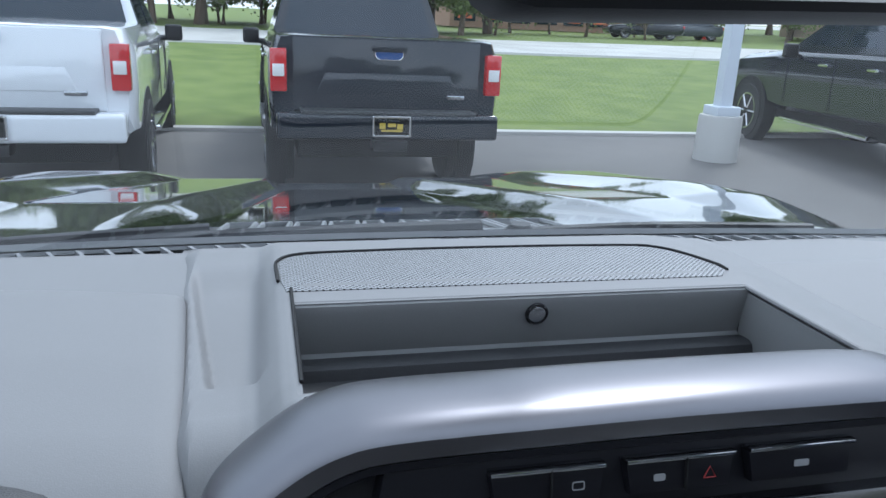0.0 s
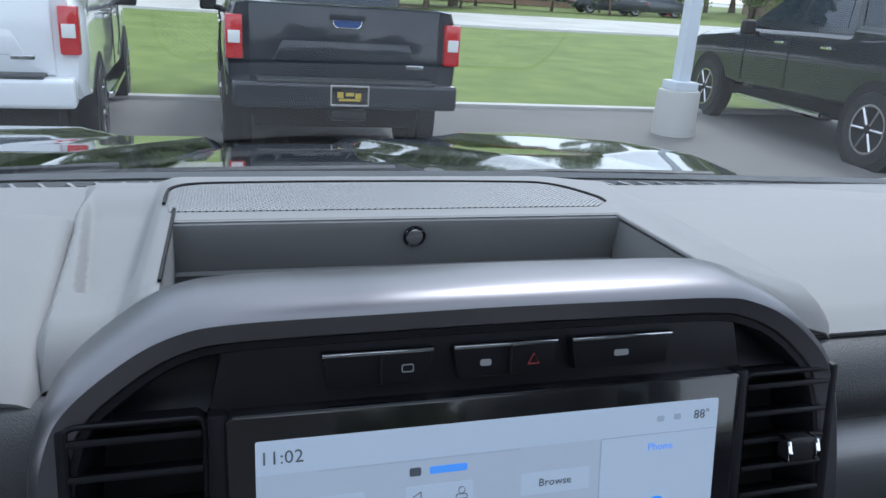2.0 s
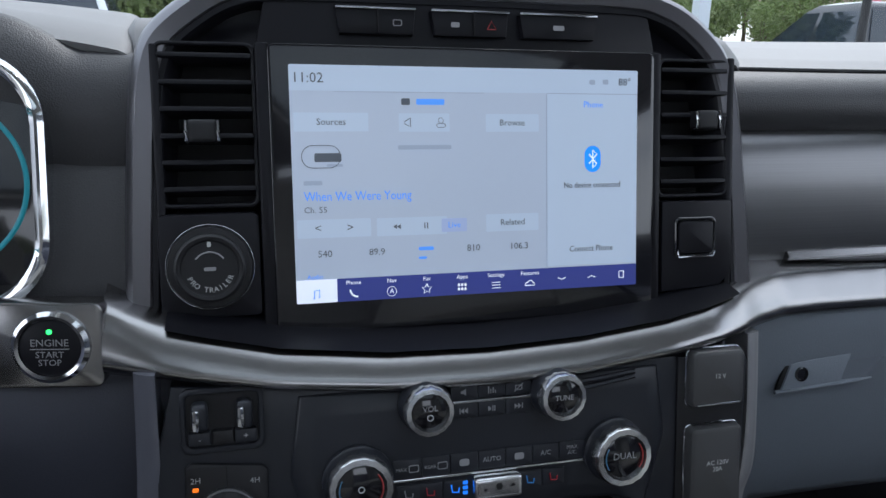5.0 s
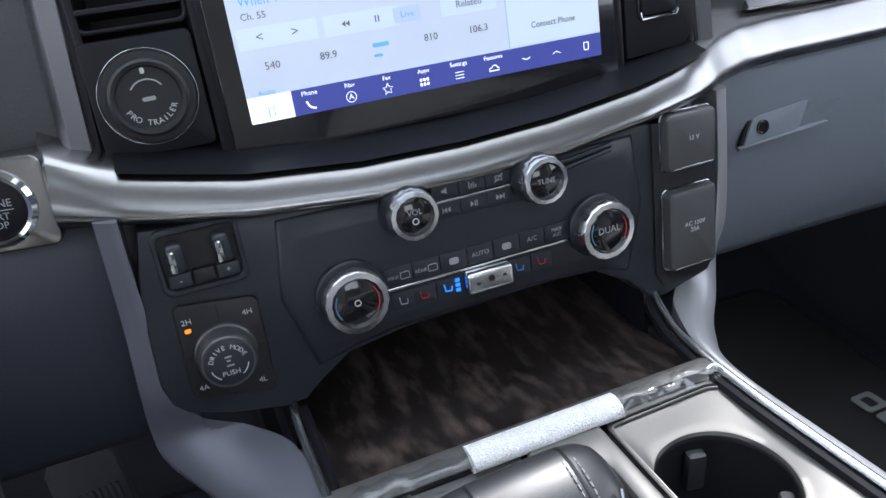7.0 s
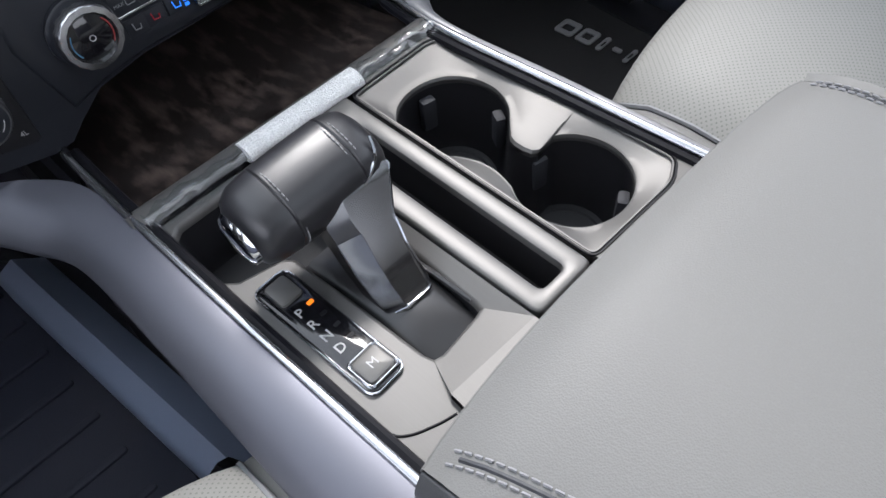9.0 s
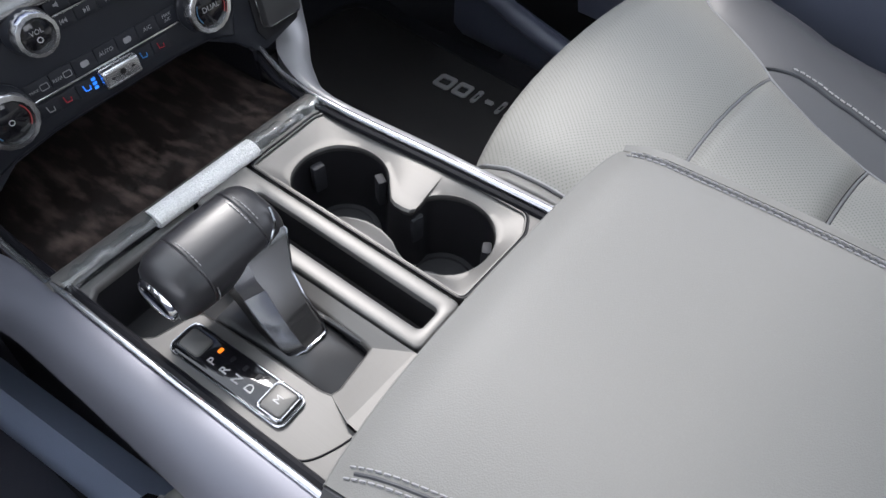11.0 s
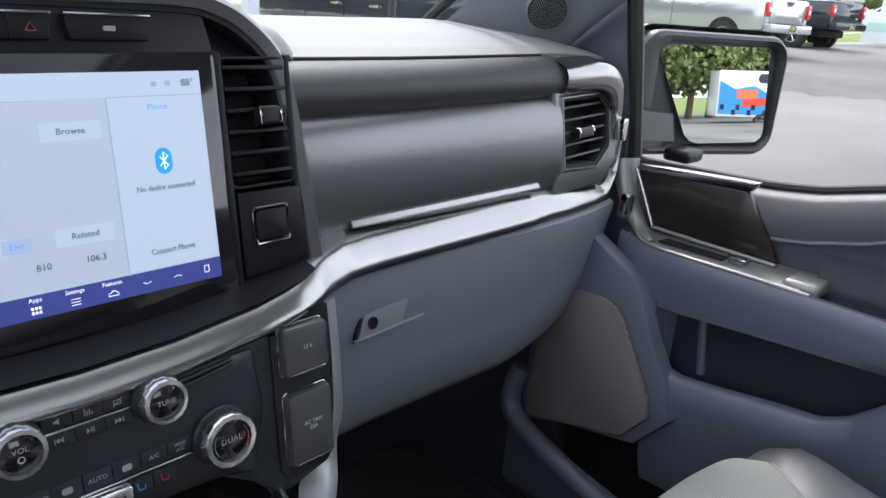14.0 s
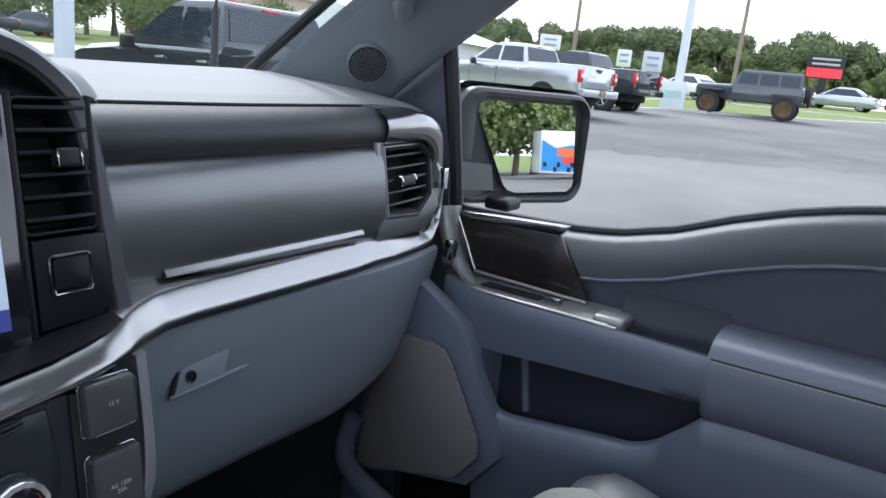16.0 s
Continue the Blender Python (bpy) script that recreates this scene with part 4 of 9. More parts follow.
# satin band that runs across the dash
BX = [-0.50, -0.33, -0.26, -0.235, -0.215, -0.19, -0.14, -0.07, 0.0, 0.07, 0.14, 0.185, 0.21, 0.235, 0.27, 0.31, 0.36, 0.45, 0.56, 0.60, 0.64, 0.70, 0.745, 0.775, 0.79]
BTOP = [1.262, 1.262, 1.258, 1.245, 1.238, 1.233, 1.223, 1.216, 1.2145, 1.217, 1.2240, 1.2305, 1.234, 1.237, 1.2385, 1.238, 1.2365, 1.236, 1.236, 1.236, 1.232, 1.226, 1.226, 1.25, 1.29]
BBOT = [1.207, 1.207, 1.208, 1.208, 1.207, 1.204, 1.197, 1.191, 1.189, 1.191, 1.198, 1.203, 1.204, 1.203, 1.202, 1.201, 1.200, 1.199, 1.201, 1.202, 1.202, 1.203, 1.210, 1.235, 1.28]
BY = [-0.03, -0.036, -0.044, -0.052, -0.058, -0.063, -0.068, -0.071, -0.072, -0.071, -0.068, -0.062, -0.052, -0.038, -0.024, -0.018, -0.015, -0.012, -0.010, -0.006, -0.004, 0.004, 0.012, 0.022, 0.03]


def band_ring(x):
    t, b, y = table(x, BX, BTOP), table(x, BX, BBOT), table(x, BX, BY)
    h = t - b
    return [Vector((x, y + a, b + h * k)) for a, k in ((0.050, 1.20), (0.034, 1.13), (0.0235, 1.06), (0.0185, 1.00), (0.0150, 0.92), (0.0085, 0.70), (0.0025, 0.46), (0.0000, 0.33), (-0.0004, 0.22), (0.0015, 0.11), (0.006, 0.04), (0.013, 0.0), (0.03, -0.03))]


band_xs = [lerp(-0.247, 0.79, k / 150) for k in range(151)]
part("satin_band", loops([band_ring(x) for x in band_xs], closed=False), SATIN, dash, "satin aluminium trim band", smooth=50)
part("band_underlay", sheet(lambda u, v: Vector((lerp(-0.21, 0.21, u), table(lerp(-0.21, 0.21, u), BX, BY) + lerp(0.012, 0.055, v), table(lerp(-0.21, 0.21, u), BX, BTOP) + lerp(0.001, 0.008, v))), 24, 3), BLACK_SATIN, dash)

# passenger side: black roll, brushed panel, bright strip, end cap with its vent
roll = [(0.062, 1.4005), (0.050, 1.3985), (0.038, 1.393), (0.028, 1.384), (0.024, 1.372), (0.027, 1.360), (0.034, 1.3525), (0.046, 1.349)]
part("passenger_roll", loops([[Vector((x, y, z)) for y, z in roll] for x in [0.222 + 0.0197 * k for k in range(22)]], closed=False), BLACK_PAD, dash, "black padded roll")
def hood_roll(x):
    zt = table(-x, [0.222, 0.262, 0.279, 0.30, 0.34, 0.52], [1.4035, 1.4050, 1.4160, 1.4260, 1.4330, 1.436])
    return [Vector((x, y, max(zt + dz, 1.305))) for y, dz in ((0.056, -0.001), (0.048, 0.0), (0.040, -0.003), (0.030, -0.0130), (0.022, -0.028), (0.019, -0.048), (0.025, -0.075), (0.030, -0.100))]


part("driver_roll", loops([hood_roll(-0.222 - 0.0075 * k) for k in range(40)], closed=False), BLACK_PAD, dash, "black padded roll beside the gauges", smooth=60)
part("pad_seam", tube([Vector((x, 0.0600, 1.4012)) for x in [0.222 + 0.02 * k for k in range(21)]], 0.0016, 6), VOID, dash, "dark seam below the top pad")
panel = [(0.036, 1.3525), (0.027, 1.346), (0.019, 1.330), (0.014, 1.305), (0.012, 1.275), (0.012, 1.252), (0.016, 1.236), (0.02, 1.228)]
part("brushed_panel", loops([[Vector((x, y, z)) for y, z in panel] for x in [0.222 + 0.0202 * k for k in range(21)]], closed=False), BRUSHED, dash, "dark brushed metal panel")
bm = bmesh.new()
loops([[Vector((x, 0.0125 + dy, table(x, [0.288, 0.59], [1.2475, 1.2485]) + dz)) for dy, dz in ((0.004, 0.0045), (-0.0025, 0.0035), (-0.0062, -0.001), (-0.0045, -0.0035), (0.004, -0.0045))] for x in [0.29 + 0.0292 * k for k in range(11)]], bm=bm)
part("bright_strip", bm, SATIN, dash, "bright metal accent strip")
# slate lower face with the glovebox lid
glove = [(0.000, 1.204), (-0.006, 1.198), (-0.006, 1.185), (0.000, 1.150), (0.008, 1.10), (0.018, 1.045), (0.030, 1.000), (0.044, 0.982), (0.07, 0.975), (0.14, 0.985)]


def glove_pt(x, k):
    y, z = glove[k]
    s = max(0.0, (x - 0.56) / 0.2)
    return Vector((x, y + 0.02 * s * s, z + s * s * 0.05 * (1.2 - z) / 0.22))


def glove_ring(x):
    return [glove_pt(x, k) for k in range(len(glove))]


part("glovebox_lid", loops([glove_ring(0.226 + 0.0132 * k) for k in range(42)], closed=False), GLOVE, dash, "slate grey glovebox lid")
GM = axes((0.350, -0.0005, 1.141), Vector((1, 0, 0.053)), Vector((0, 0.16, 1))) @ Matrix.Diagonal((0.86, 0.86, 0.9, 1))
hand = part("glovebox_latch", slab(GM, [(-0.067, -0.0128), (0.006, -0.0128), (0.0205, 0.0172), (-0.0465, 0.0146), (-0.0545, 0.0128)], -0.002, 0.0030, 0.0014), GLOVE, dash, "slate pull handle with a key lock")
part("latch_gap", slab(GM, [(-0.0715, -0.0122), (-0.0665, -0.0122), (-0.0545, 0.0138), (-0.0590, 0.0140)], -0.002, 0.0010), VOID, hand, "dark slanted gap")
# lid isn't hollowed: a darker plate holds the finger scoop's shade
SCOOP = [(0.006, -0.0125), (0.040, -0.0125), (0.058, 0.0040), (0.080, 0.0135), (0.0205, 0.0172)]
part("finger_scoop", slab(GM, SCOOP, -0.002, 0.0004), POCKETED, hand, "finger scoop's shade as a flat darker plate")
part("key_lock", lathe(GM, [(0.0076, 0.0024), (0.0076, 0.0046), (0.0060, 0.0050), (0.0052, 0.0038), (0.0, 0.0038)], 24, at=(-0.043, 0.0018)), BLACK_GLOSS, hand, "black key lock")
part("recess_lip", tube([GM @ Vector((a, -0.0146, 0.0010)) for a in (-0.073, -0.03, 0.0, 0.03, 0.046)], 0.0022, 8, taper=[0.7, 1, 1, 1, 0.35]), GLOVE, hand)
part("recess_brow", tube([GM @ Vector((a, b, 0.0006)) for a, b in ((-0.050, 0.0160), (0.0205, 0.0186), (0.060, 0.0160), (0.083, 0.0135))], 0.0010, 6, taper=[1, 1, 0.8, 0.3]), GLOVE, hand)
# knee panel on the driver's side, darker than the glovebox lid
knee = [(-0.026, 1.208), (-0.038, 1.19), (-0.036, 1.15), (-0.026, 1.09), (-0.01, 1.03), (0.02, 1.0), (0.06, 0.995)]
part("knee_panel", loops([[Vector((x, y, z)) for y, z in knee] for x in (-0.208, -0.225, -0.26, -0.32, -0.42, -0.6, -0.78)], closed=False), mat("navy_knee_plastic", (0.040, 0.043, 0.058), 0.5, grain=0.12, grain_scale=900, bump=0.2, voro=True), dash, "dark navy knee panel")
# driver's upper facing between cluster and arch, and start-button plate
up = [(0.030, 1.335), (0.018, 1.325), (0.006, 1.30), (-0.004, 1.27), (-0.008, 1.25)]
part("driver_facing", loops([[Vector((x, y, z)) for y, z in up] for x in (-0.222, -0.24, -0.26, -0.30, -0.5)], closed=False), BLACK_PAD, dash)
STM = axes((-0.290, -0.038, 1.2305), Vector((1, -0.10, -0.03)), Vector((0, 0.12, 1)))
start = part("start_plate", plate(STM, 0.088, 0.054, -0.02, 0.0, 0.006, 0.0015), SATIN, dash, "satin plate with the start button")
part("start_ring", lathe(STM, [(0.0225, 0.0), (0.0225, 0.004), (0.020, 0.006), (0.0180, 0.0055), (0.0176, 0.003)], 44, at=(0.0145, 0)), CHROME, start)
part("start_button", lathe(STM, [(0.0176, 0.001), (0.0176, 0.0042), (0.016, 0.0052), (0, 0.0056)], 40, at=(0.0145, 0)), BLACK_SATIN, start)
words("ENGINE", STM, 0.0062, INK_DIM, start, (0.0145, 0.0032), 0.0060)
words("START", STM, 0.0056, INK_DIM, start, (0.0145, -0.0042), 0.0060)
words("STOP", STM, 0.0056, INK_DIM, start, (0.0145, -0.0092), 0.0060)
part("start_rule", plate(STM, 0.022, 0.0005, 0.005, 0.0061, 0.0002, 0, at=(0.0145, -0.0006)), INK_DIM, start)
part("start_lamp", lathe(STM, [(0.0015, 0.005), (0.0015, 0.0062), (0, 0.0063)], 12, at=(0.0145, 0.0102)), GREEN_LED, start, "green lit lamp")
# instrument cluster edge
CM = axes((-0.384, 0.000, 1.325), X, Vector((0, 0.25, 1)))
clus = thing("instrument_cluster", (-0.372, 0.03, 1.22), "dark instrument cluster with a bright chrome rim", "gauge cluster")
part("cluster_face", plate(CM, 0.196, 0.150, -0.02, -0.008, 0.04, 0.001), BLACK_GLOSS, clus)
part("cluster_rim", rim(CM, 0.212, 0.166, 0.196, 0.150, -0.02, 0.003, 0.046, 0.04, n=10, bev=0.003), CHROME, clus, "chrome rim")
part("gauge_ring", rim(CM, 0.115, 0.115, 0.109, 0.109, -0.008, -0.006, 0.0575, 0.0545, at=(0.037, 0), n=12), mat("teal_gauge_light", (0.01, 0.16, 0.20), 0.4, emit=0.25), clus, "teal lit gauge ring")

# ---- touch screen ----
scr = thing("touch_screen", (0, 0.0, 1.222), "wide lit touch screen showing a radio page on pale blue", "touch screen")
part("housing", plate(SM, 0.282, 0.194, -0.02, -0.0022, 0.005, 0.0015, at=(0.0005, -0.0035)), BLACK_GLOSS, scr, "glossy black screen glass")
part("page", plate(SM, 0.254, 0.1595, -0.003, -0.0016, 0.0008, 0, n=1), SCR_BG, scr, "pale blue lit page")


def panel_on(name, w, h, x, y, material, c=0.0002):
    return part(name, plate(SM, w, h, -0.0016, -0.0016 + c, 0.0006, 0, at=(x, y), n=1), material, scr)


def ink(text, x, y, size, material=SCR_INK, align="CENTER", width=1.0, name="lettering"):
    return words(text, SM, size, material, scr, (x, y), -0.0013, align, name=name, width=width)


panel_on("status_bar", 0.254, 0.017, 0, 0.0712, SCR_PANEL, 0.0001)
panel_on("phone_panel", 0.0715, 0.125, 0.0908, 0.0, SCR_PANEL, 0.00012)
panel_on("panel_line", 0.0006, 0.127, 0.0545, -0.0012, SCR_LINE, 0.0003)
panel_on("panel_line", 0.072, 0.0006, 0.0908, 0.0625, SCR_LINE, 0.0003)
panel_on("nav_bar", 0.2265, 0.0160, 0.01375, -0.0718, SCR_BAR)
panel_on("audio_tab", 0.0275, 0.0160, -0.1132, -0.0718, SCR_WHITE)
for bx, by, bw in ((-0.100, 0.0421, 0.050), (0.0285, 0.0416, 0.040), (-0.036, 0.0418, 0.036), (-0.1, -0.0292, 0.05), (-0.046, -0.0295, 0.05), (0.028, -0.0292, 0.04), (0.090, -0.0507, 0.055)):
    panel_on("button_tile", bw, 0.0125, bx, by, SCR_PANEL, 0.0001)
panel_on("live_tile", 0.0185, 0.0095, -0.0157, -0.0297, mat("screen_tile_blue", (0.34, 0.41, 0.60), 0.3, emit=0.25), 0.0003)
panel_on("rule", 0.105, 0.0004, -0.045, 0.0622, SCR_LINE, 0.0002)
ink("11:02", -0.1148, 0.0709, 0.0095)
ink("88°", 0.1164, 0.0711, 0.0075)
panel_on("radio_logo", 0.006, 0.0045, -0.0490, 0.0559, SCR_INK, 0.0003)
panel_on("radio_wordmark", 0.020, 0.0040, -0.0315, 0.0559, SCR_BLUE, 0.0003)
ink("Sources", -0.1001, 0.0421, 0.0062)
ink("Browse", 0.0282, 0.0416, 0.0062)
panel_on("channel_wordmark", 0.038, 0.0030, -0.0360, 0.0249, SCR_LINE, 0.0003)
part("station_logo", rim(SM, 0.0265, 0.0155, 0.0255, 0.0145, -0.0016, -0.0012, 0.0077, 0.0072, at=(-0.1075, 0.0191), bev=0), SCR_INK, scr)
panel_on("logo_word", 0.018, 0.0058, -0.1030, 0.0185, SCR_INK, 0.0003)
panel_on("logo_word", 0.011, 0.0018, -0.0985, 0.0132, SCR_LINE, 0.0003)
panel_on("artist_line", 0.0125, 0.0030, -0.1135, 0.0016, SCR_LINE, 0.0003)
ink("When We Were Young", -0.1198, -0.0078, 0.0090, SCR_BLUE, "LEFT", 0.83)
ink("Ch. 55", -0.1201, -0.0167, 0.0058, SCR_INK, "LEFT")
for sx, ch in ((-0.1111, "<"), (-0.0894, ">")):
    ink(ch, sx, -0.0292, 0.0080)
ink("Live", -0.0157, -0.0297, 0.0058, SCR_BLUE)
ink("Related", 0.0280, -0.0291, 0.0062)
for px in (-0.0583, -0.0556):
    part("skip_mark", slab(SM, [(px - 0.0013, -0.0295), (px + 0.0013, -0.0313), (px + 0.0013, -0.0277)], -0.0016, -0.0012), SCR_INK, scr)
for px in (-0.0371, -0.0351):
    panel_on("pause_mark", 0.0008, 0.0045, px, -0.0294, SCR_INK, 0.0003)
for t, px in (("540", -0.1070), ("89.9", -0.0713), ("810", -0.0017), ("106.3", 0.0328)):
    ink(t, px, -0.0466, 0.0066)
panel_on("preset_logo", 0.011, 0.0026, -0.0364, -0.0455, SCR_BLUE, 0.0003)
panel_on("preset_logo", 0.006, 0.0018, -0.0390, -0.0520, SCR_BLUE, 0.0003)
ink("Audio", -0.1141, -0.0620, 0.0044, SCR_BLUE)
ink("Phone", 0.0911, 0.0547, 0.0062, SCR_BLUE)
ink("No device connected", 0.0906, -0.0037, 0.0060, width=0.88)
ink("Connect Phone", 0.0899, -0.0507, 0.0062, width=0.9)
for t, px in (("Phone", -0.0882), ("Nav", -0.0616), ("Fav", -0.0365), ("Apps", -0.0105), ("Settings", 0.0150), ("Features", 0.0410)):
    ink(t, px, -0.0670, 0.0041, SCR_WHITE)
# icons
part("wireless_icon", plate(SM, 0.0128, 0.0192, -0.0016, -0.0012, 0.0064, 0, at=(0.0908, 0.0154), n=8), SCR_ICON, scr, "blue oval icon")
rune = [(-0.0030, 0.0035), (0.0032, -0.0035), (0.0, -0.0066), (0.0, 0.0066), (0.0032, 0.0035), (-0.0030, -0.0035)]
part("rune_mark", tube([SM @ Vector((0.0908 + x, 0.0154 + y, -0.0011)) for x, y in rune], 0.0005, 5), SCR_WHITE, scr)
part("bell_icon", tube([SM @ Vector((-0.0479 + x, 0.0419 + y, -0.0013)) for x, y in ((0.002, 0.003), (-0.002, 0.0005), (-0.002, -0.001), (0.002, -0.003), (0.002, 0.003))], 0.0003, 4), SCR_INK, scr)
part("account_icon", rim(SM, 0.0036, 0.004, 0.003, 0.0034, -0.0016, -0.0012, 0.0018, 0.0015, at=(-0.0242, 0.0432), bev=0), SCR_INK, scr)
part("account_icon", rim(SM, 0.0064, 0.003, 0.0057, 0.0023, -0.0016, -0.0012, 0.0013, 0.001, at=(-0.0242, 0.0398), bev=0), SCR_INK, scr)
part("signal_icon", plate(SM, 0.0045, 0.0035, -0.0016, -0.0013, 0.001, 0, at=(0.0903, 0.0709)), SCR_LINE, scr)
part("signal_icon", plate(SM, 0.0045, 0.0035, -0.0016, -0.0013, 0.001, 0, at=(0.1009, 0.0712)), SCR_LINE, scr)
part("receiver_icon", tube(spline([SM @ Vector((-0.0882 + x, -0.0742 + y, -0.0011)) for x, y in ((-0.0026, 0.0024), (-0.0014, -0.0004), (0.0004, -0.0020), (0.0028, -0.0026))], 10), 0.0007, 5), SCR_WHITE, scr)
part("compass_icon", rim(SM, 0.0070, 0.0070, 0.0062, 0.0062, -0.0014, -0.0011, 0.0035, 0.0031, at=(-0.0616, -0.0745), n=6, bev=0), SCR_WHITE, scr)
ink("A", -0.0616, -0.0745, 0.0048, SCR_WHITE)
star = [((0.0038 if k % 2 == 0 else 0.0017) * math.sin(k * math.pi / 5), (0.0038 if k % 2 == 0 else 0.0017) * math.cos(k * math.pi / 5)) for k in range(11)]
part("star_icon", tube([SM @ Vector((-0.0365 + x, -0.0742 + y, -0.0011)) for x, y in star], 0.0003, 4), SCR_WHITE, scr)
for i in range(3):
    for j in range(2):
        panel_on("apps_icon", 0.0018, 0.0022, -0.0130 + 0.0024 * i, -0.0757 + 0.003 * j, SCR_WHITE, 0.0005)
for j in range(3):
    panel_on("sliders_icon", 0.0066, 0.0005, 0.0150, -0.0763 + 0.0020 * j, SCR_WHITE, 0.0005)
part("car_icon", tube([SM @ Vector((0.0410 + x, -0.0744 + y, -0.0011)) for x, y in ((-0.0036, -0.0015), (-0.0036, 0.0003), (-0.0018, 0.0006), (-0.0008, 0.0020), (0.0014, 0.0020), (0.0024, 0.0004), (0.0036, 0.0), (0.0036, -0.0015), (-0.0036, -0.0015))], 0.00035, 4), SCR_WHITE, scr)
for px, s in ((0.0662, -1), (0.0901, 1)):
    part("arrow_icon", tube([SM @ Vector((px + x, -0.0720 + s * y, -0.0011)) for x, y in ((-0.0032, -0.0006), (0, 0.0008), (0.0032, -0.0006))], 0.0003, 4), SCR_WHITE, scr)
part("pages_icon", rim(SM, 0.0042, 0.0056, 0.0032, 0.0046, -0.0014, -0.0011, 0.0006, 0.0004, at=(0.1146, -0.0714), bev=0), SCR_WHITE, scr)
part("note_icon", tube([SM @ Vector((-0.1136 + x, -0.0742 + y, -0.0011)) for x, y in ((-0.0022, -0.0026), (-0.0014, -0.0022), (-0.0014, 0.0028), (0.0020, 0.0034), (0.0020, -0.0016), (0.0012, -0.0020))], 0.00045, 5), SCR_BLUE, scr)

# ---- row of switches over the screen ----
HM = axes((0, 0.0125, 1.430), X, Vector((0, 0.172, 1)))


def switch_pair(x0, x1, split, name, label):
    t = thing(name, (x0, 0.03, 1.42), label, "switch", "switches over the screen")
    w, cx = x1 - x0, (x0 + x1) / 2
    part("switch_body", slab(HM, [(x0 + 0.003, -0.0098), (x1 - 0.002, -0.0098), (x1, 0.0072), (x0, 0.0072)], -0.012, 0.0012, 0.0012), BLACK_SATIN, t)
    part("bright_edge", slab(HM, [(x0, 0.0062), (x1, 0.0062), (x1, 0.0082), (x0, 0.0082)], -0.004, 0.0030, 0.0006), CHROME_D, t, "thin bright top edge")
    if split:
        part("gap", plate(HM, 0.0006, 0.0162, -0.002, 0.0036, 0.0002, 0, at=(split, -0.0010), n=1), VOID, t)
    return t


sa = switch_pair(-0.0950, -0.0395, -0.066, "switch_bank", "black twin switch with a bright top edge")
part("camera_mark", rim(HM, 0.0062, 0.0042, 0.0052, 0.0032, 0.0012, 0.0016, 0.001, 0.0008, at=(-0.0525, -0.002), bev=0), INK_DIM, sa)
sb = switch_pair(-0.0290, 0.0280, 0.002, "switch_bank", "black twin switch with a red hazard triangle")
part("hazard_mark", tube([HM @ Vector((0.0150 + x, -0.002 + y, 0.0015)) for x, y in ((-0.0032, -0.0024), (0.0032, -0.0024), (0, 0.0032), (-0.0032, -0.0024))], 0.0004, 4), RED_MARK, sb)
part("parking_mark", plate(HM, 0.0060, 0.0034, 0.0012, 0.0016, 0.001, 0, at=(-0.0115, -0.002)), INK_DIM, sb)
sc = switch_pair(0.0360, 0.0960, 0, "switch_bank", "black wide switch with a bright top edge")
part("skid_mark", plate(HM, 0.0085, 0.0034, 0.0012, 0.0016, 0.001, 0, at=(0.066, -0.002)), INK_DIM, sc)


# ---- air vents beside the screen ----
def vent(name, m, w, h, n, tab, label, group):
    t = thing(name, m @ Vector((0, -h / 2, -0.02)), label, "air vent", group)
    part("frame", rim(m, w + 0.004, h + 0.004, w - 0.001, h - 0.001, -0.03, 0.0, 0.006, 0.004), BLACK_SATIN, t)
    part("cavity", plate(m, w, h, -0.04, -0.028, 0.004, 0), VOID, t)
    for k in range(n):
        b = lerp(-h / 2, h / 2, (k + 0.5) / n)
        mm = m @ Matrix.Translation((0, b, -0.008)) @ Matrix.Rotation(radians(-14), 4, "X")
        part("slat", box((0, 0, 0), (w - 0.001, 0.0034, 0.018), 0.0012, m=mm), BLACK_SATIN, t)
    tm = m @ Matrix.Translation((tab[0], tab[1], 0))
    tb = part("tab", box((0, 0, 0.004), (0.0185, 0.0150, 0.012), 0.003, m=tm, segs=3), BLACK, t, "adjuster tab")
    for s in (-1, 1):
        part("tab_edge", tube([tm @ Vector((s * 0.0098, y, c)) for y, c in ((-0.0072, 0.002), (-0.006, 0.0095), (0.0, 0.0112), (0.006, 0.0095), (0.0072, 0.002))], 0.0011, 6), CHROME, tb, "bright side edge")
    return t


VL = axes((-0.1795, -0.0005, 1.3600), X, Vector((0, 0.172, 1)))
VR = axes((0.1785, -0.0005, 1.3575), X, Vector((0, 0.172, 1)))
vent("air_vent", VL, 0.059, 0.103, 6, (-0.003, -0.004), "black upright air vent with a chrome-edged tab", "vents beside the screen")
vent("air_vent", VR, 0.058, 0.101, 6, (0.006, 0.006), "black upright air vent with a chrome-edged tab", "vents beside the screen")

# trailer knob panel and small switch panel
TM = axes((-0.1815, -0.018, 1.270), X, Vector((0, 0.172, 1)))
tr = thing("trailer_knob", (-0.1815, 0.0, 1.235), "black round trailer control knob in a square panel", "knob")
part("knob_panel", plate(TM, 0.064, 0.069, -0.02, 0.0, 0.004, 0.0015), BLACK_SATIN, tr)
part("knob_collar", lathe(TM, [(0.0275, 0), (0.0272, 0.005), (0.0262, 0.007), (0.0225, 0.0075), (0.0222, 0.012), (0.0205, 0.0135), (0.0185, 0.013), (0.0175, 0.0115), (0, 0.0115)], 48), BLACK, tr, "knurled black collar")
part("knob_ring", rim(TM, 0.056, 0.056, 0.0548, 0.0548, 0.003, 0.0046, 0.028, 0.0274, n=12, bev=0.0002), CHROME_D, tr)
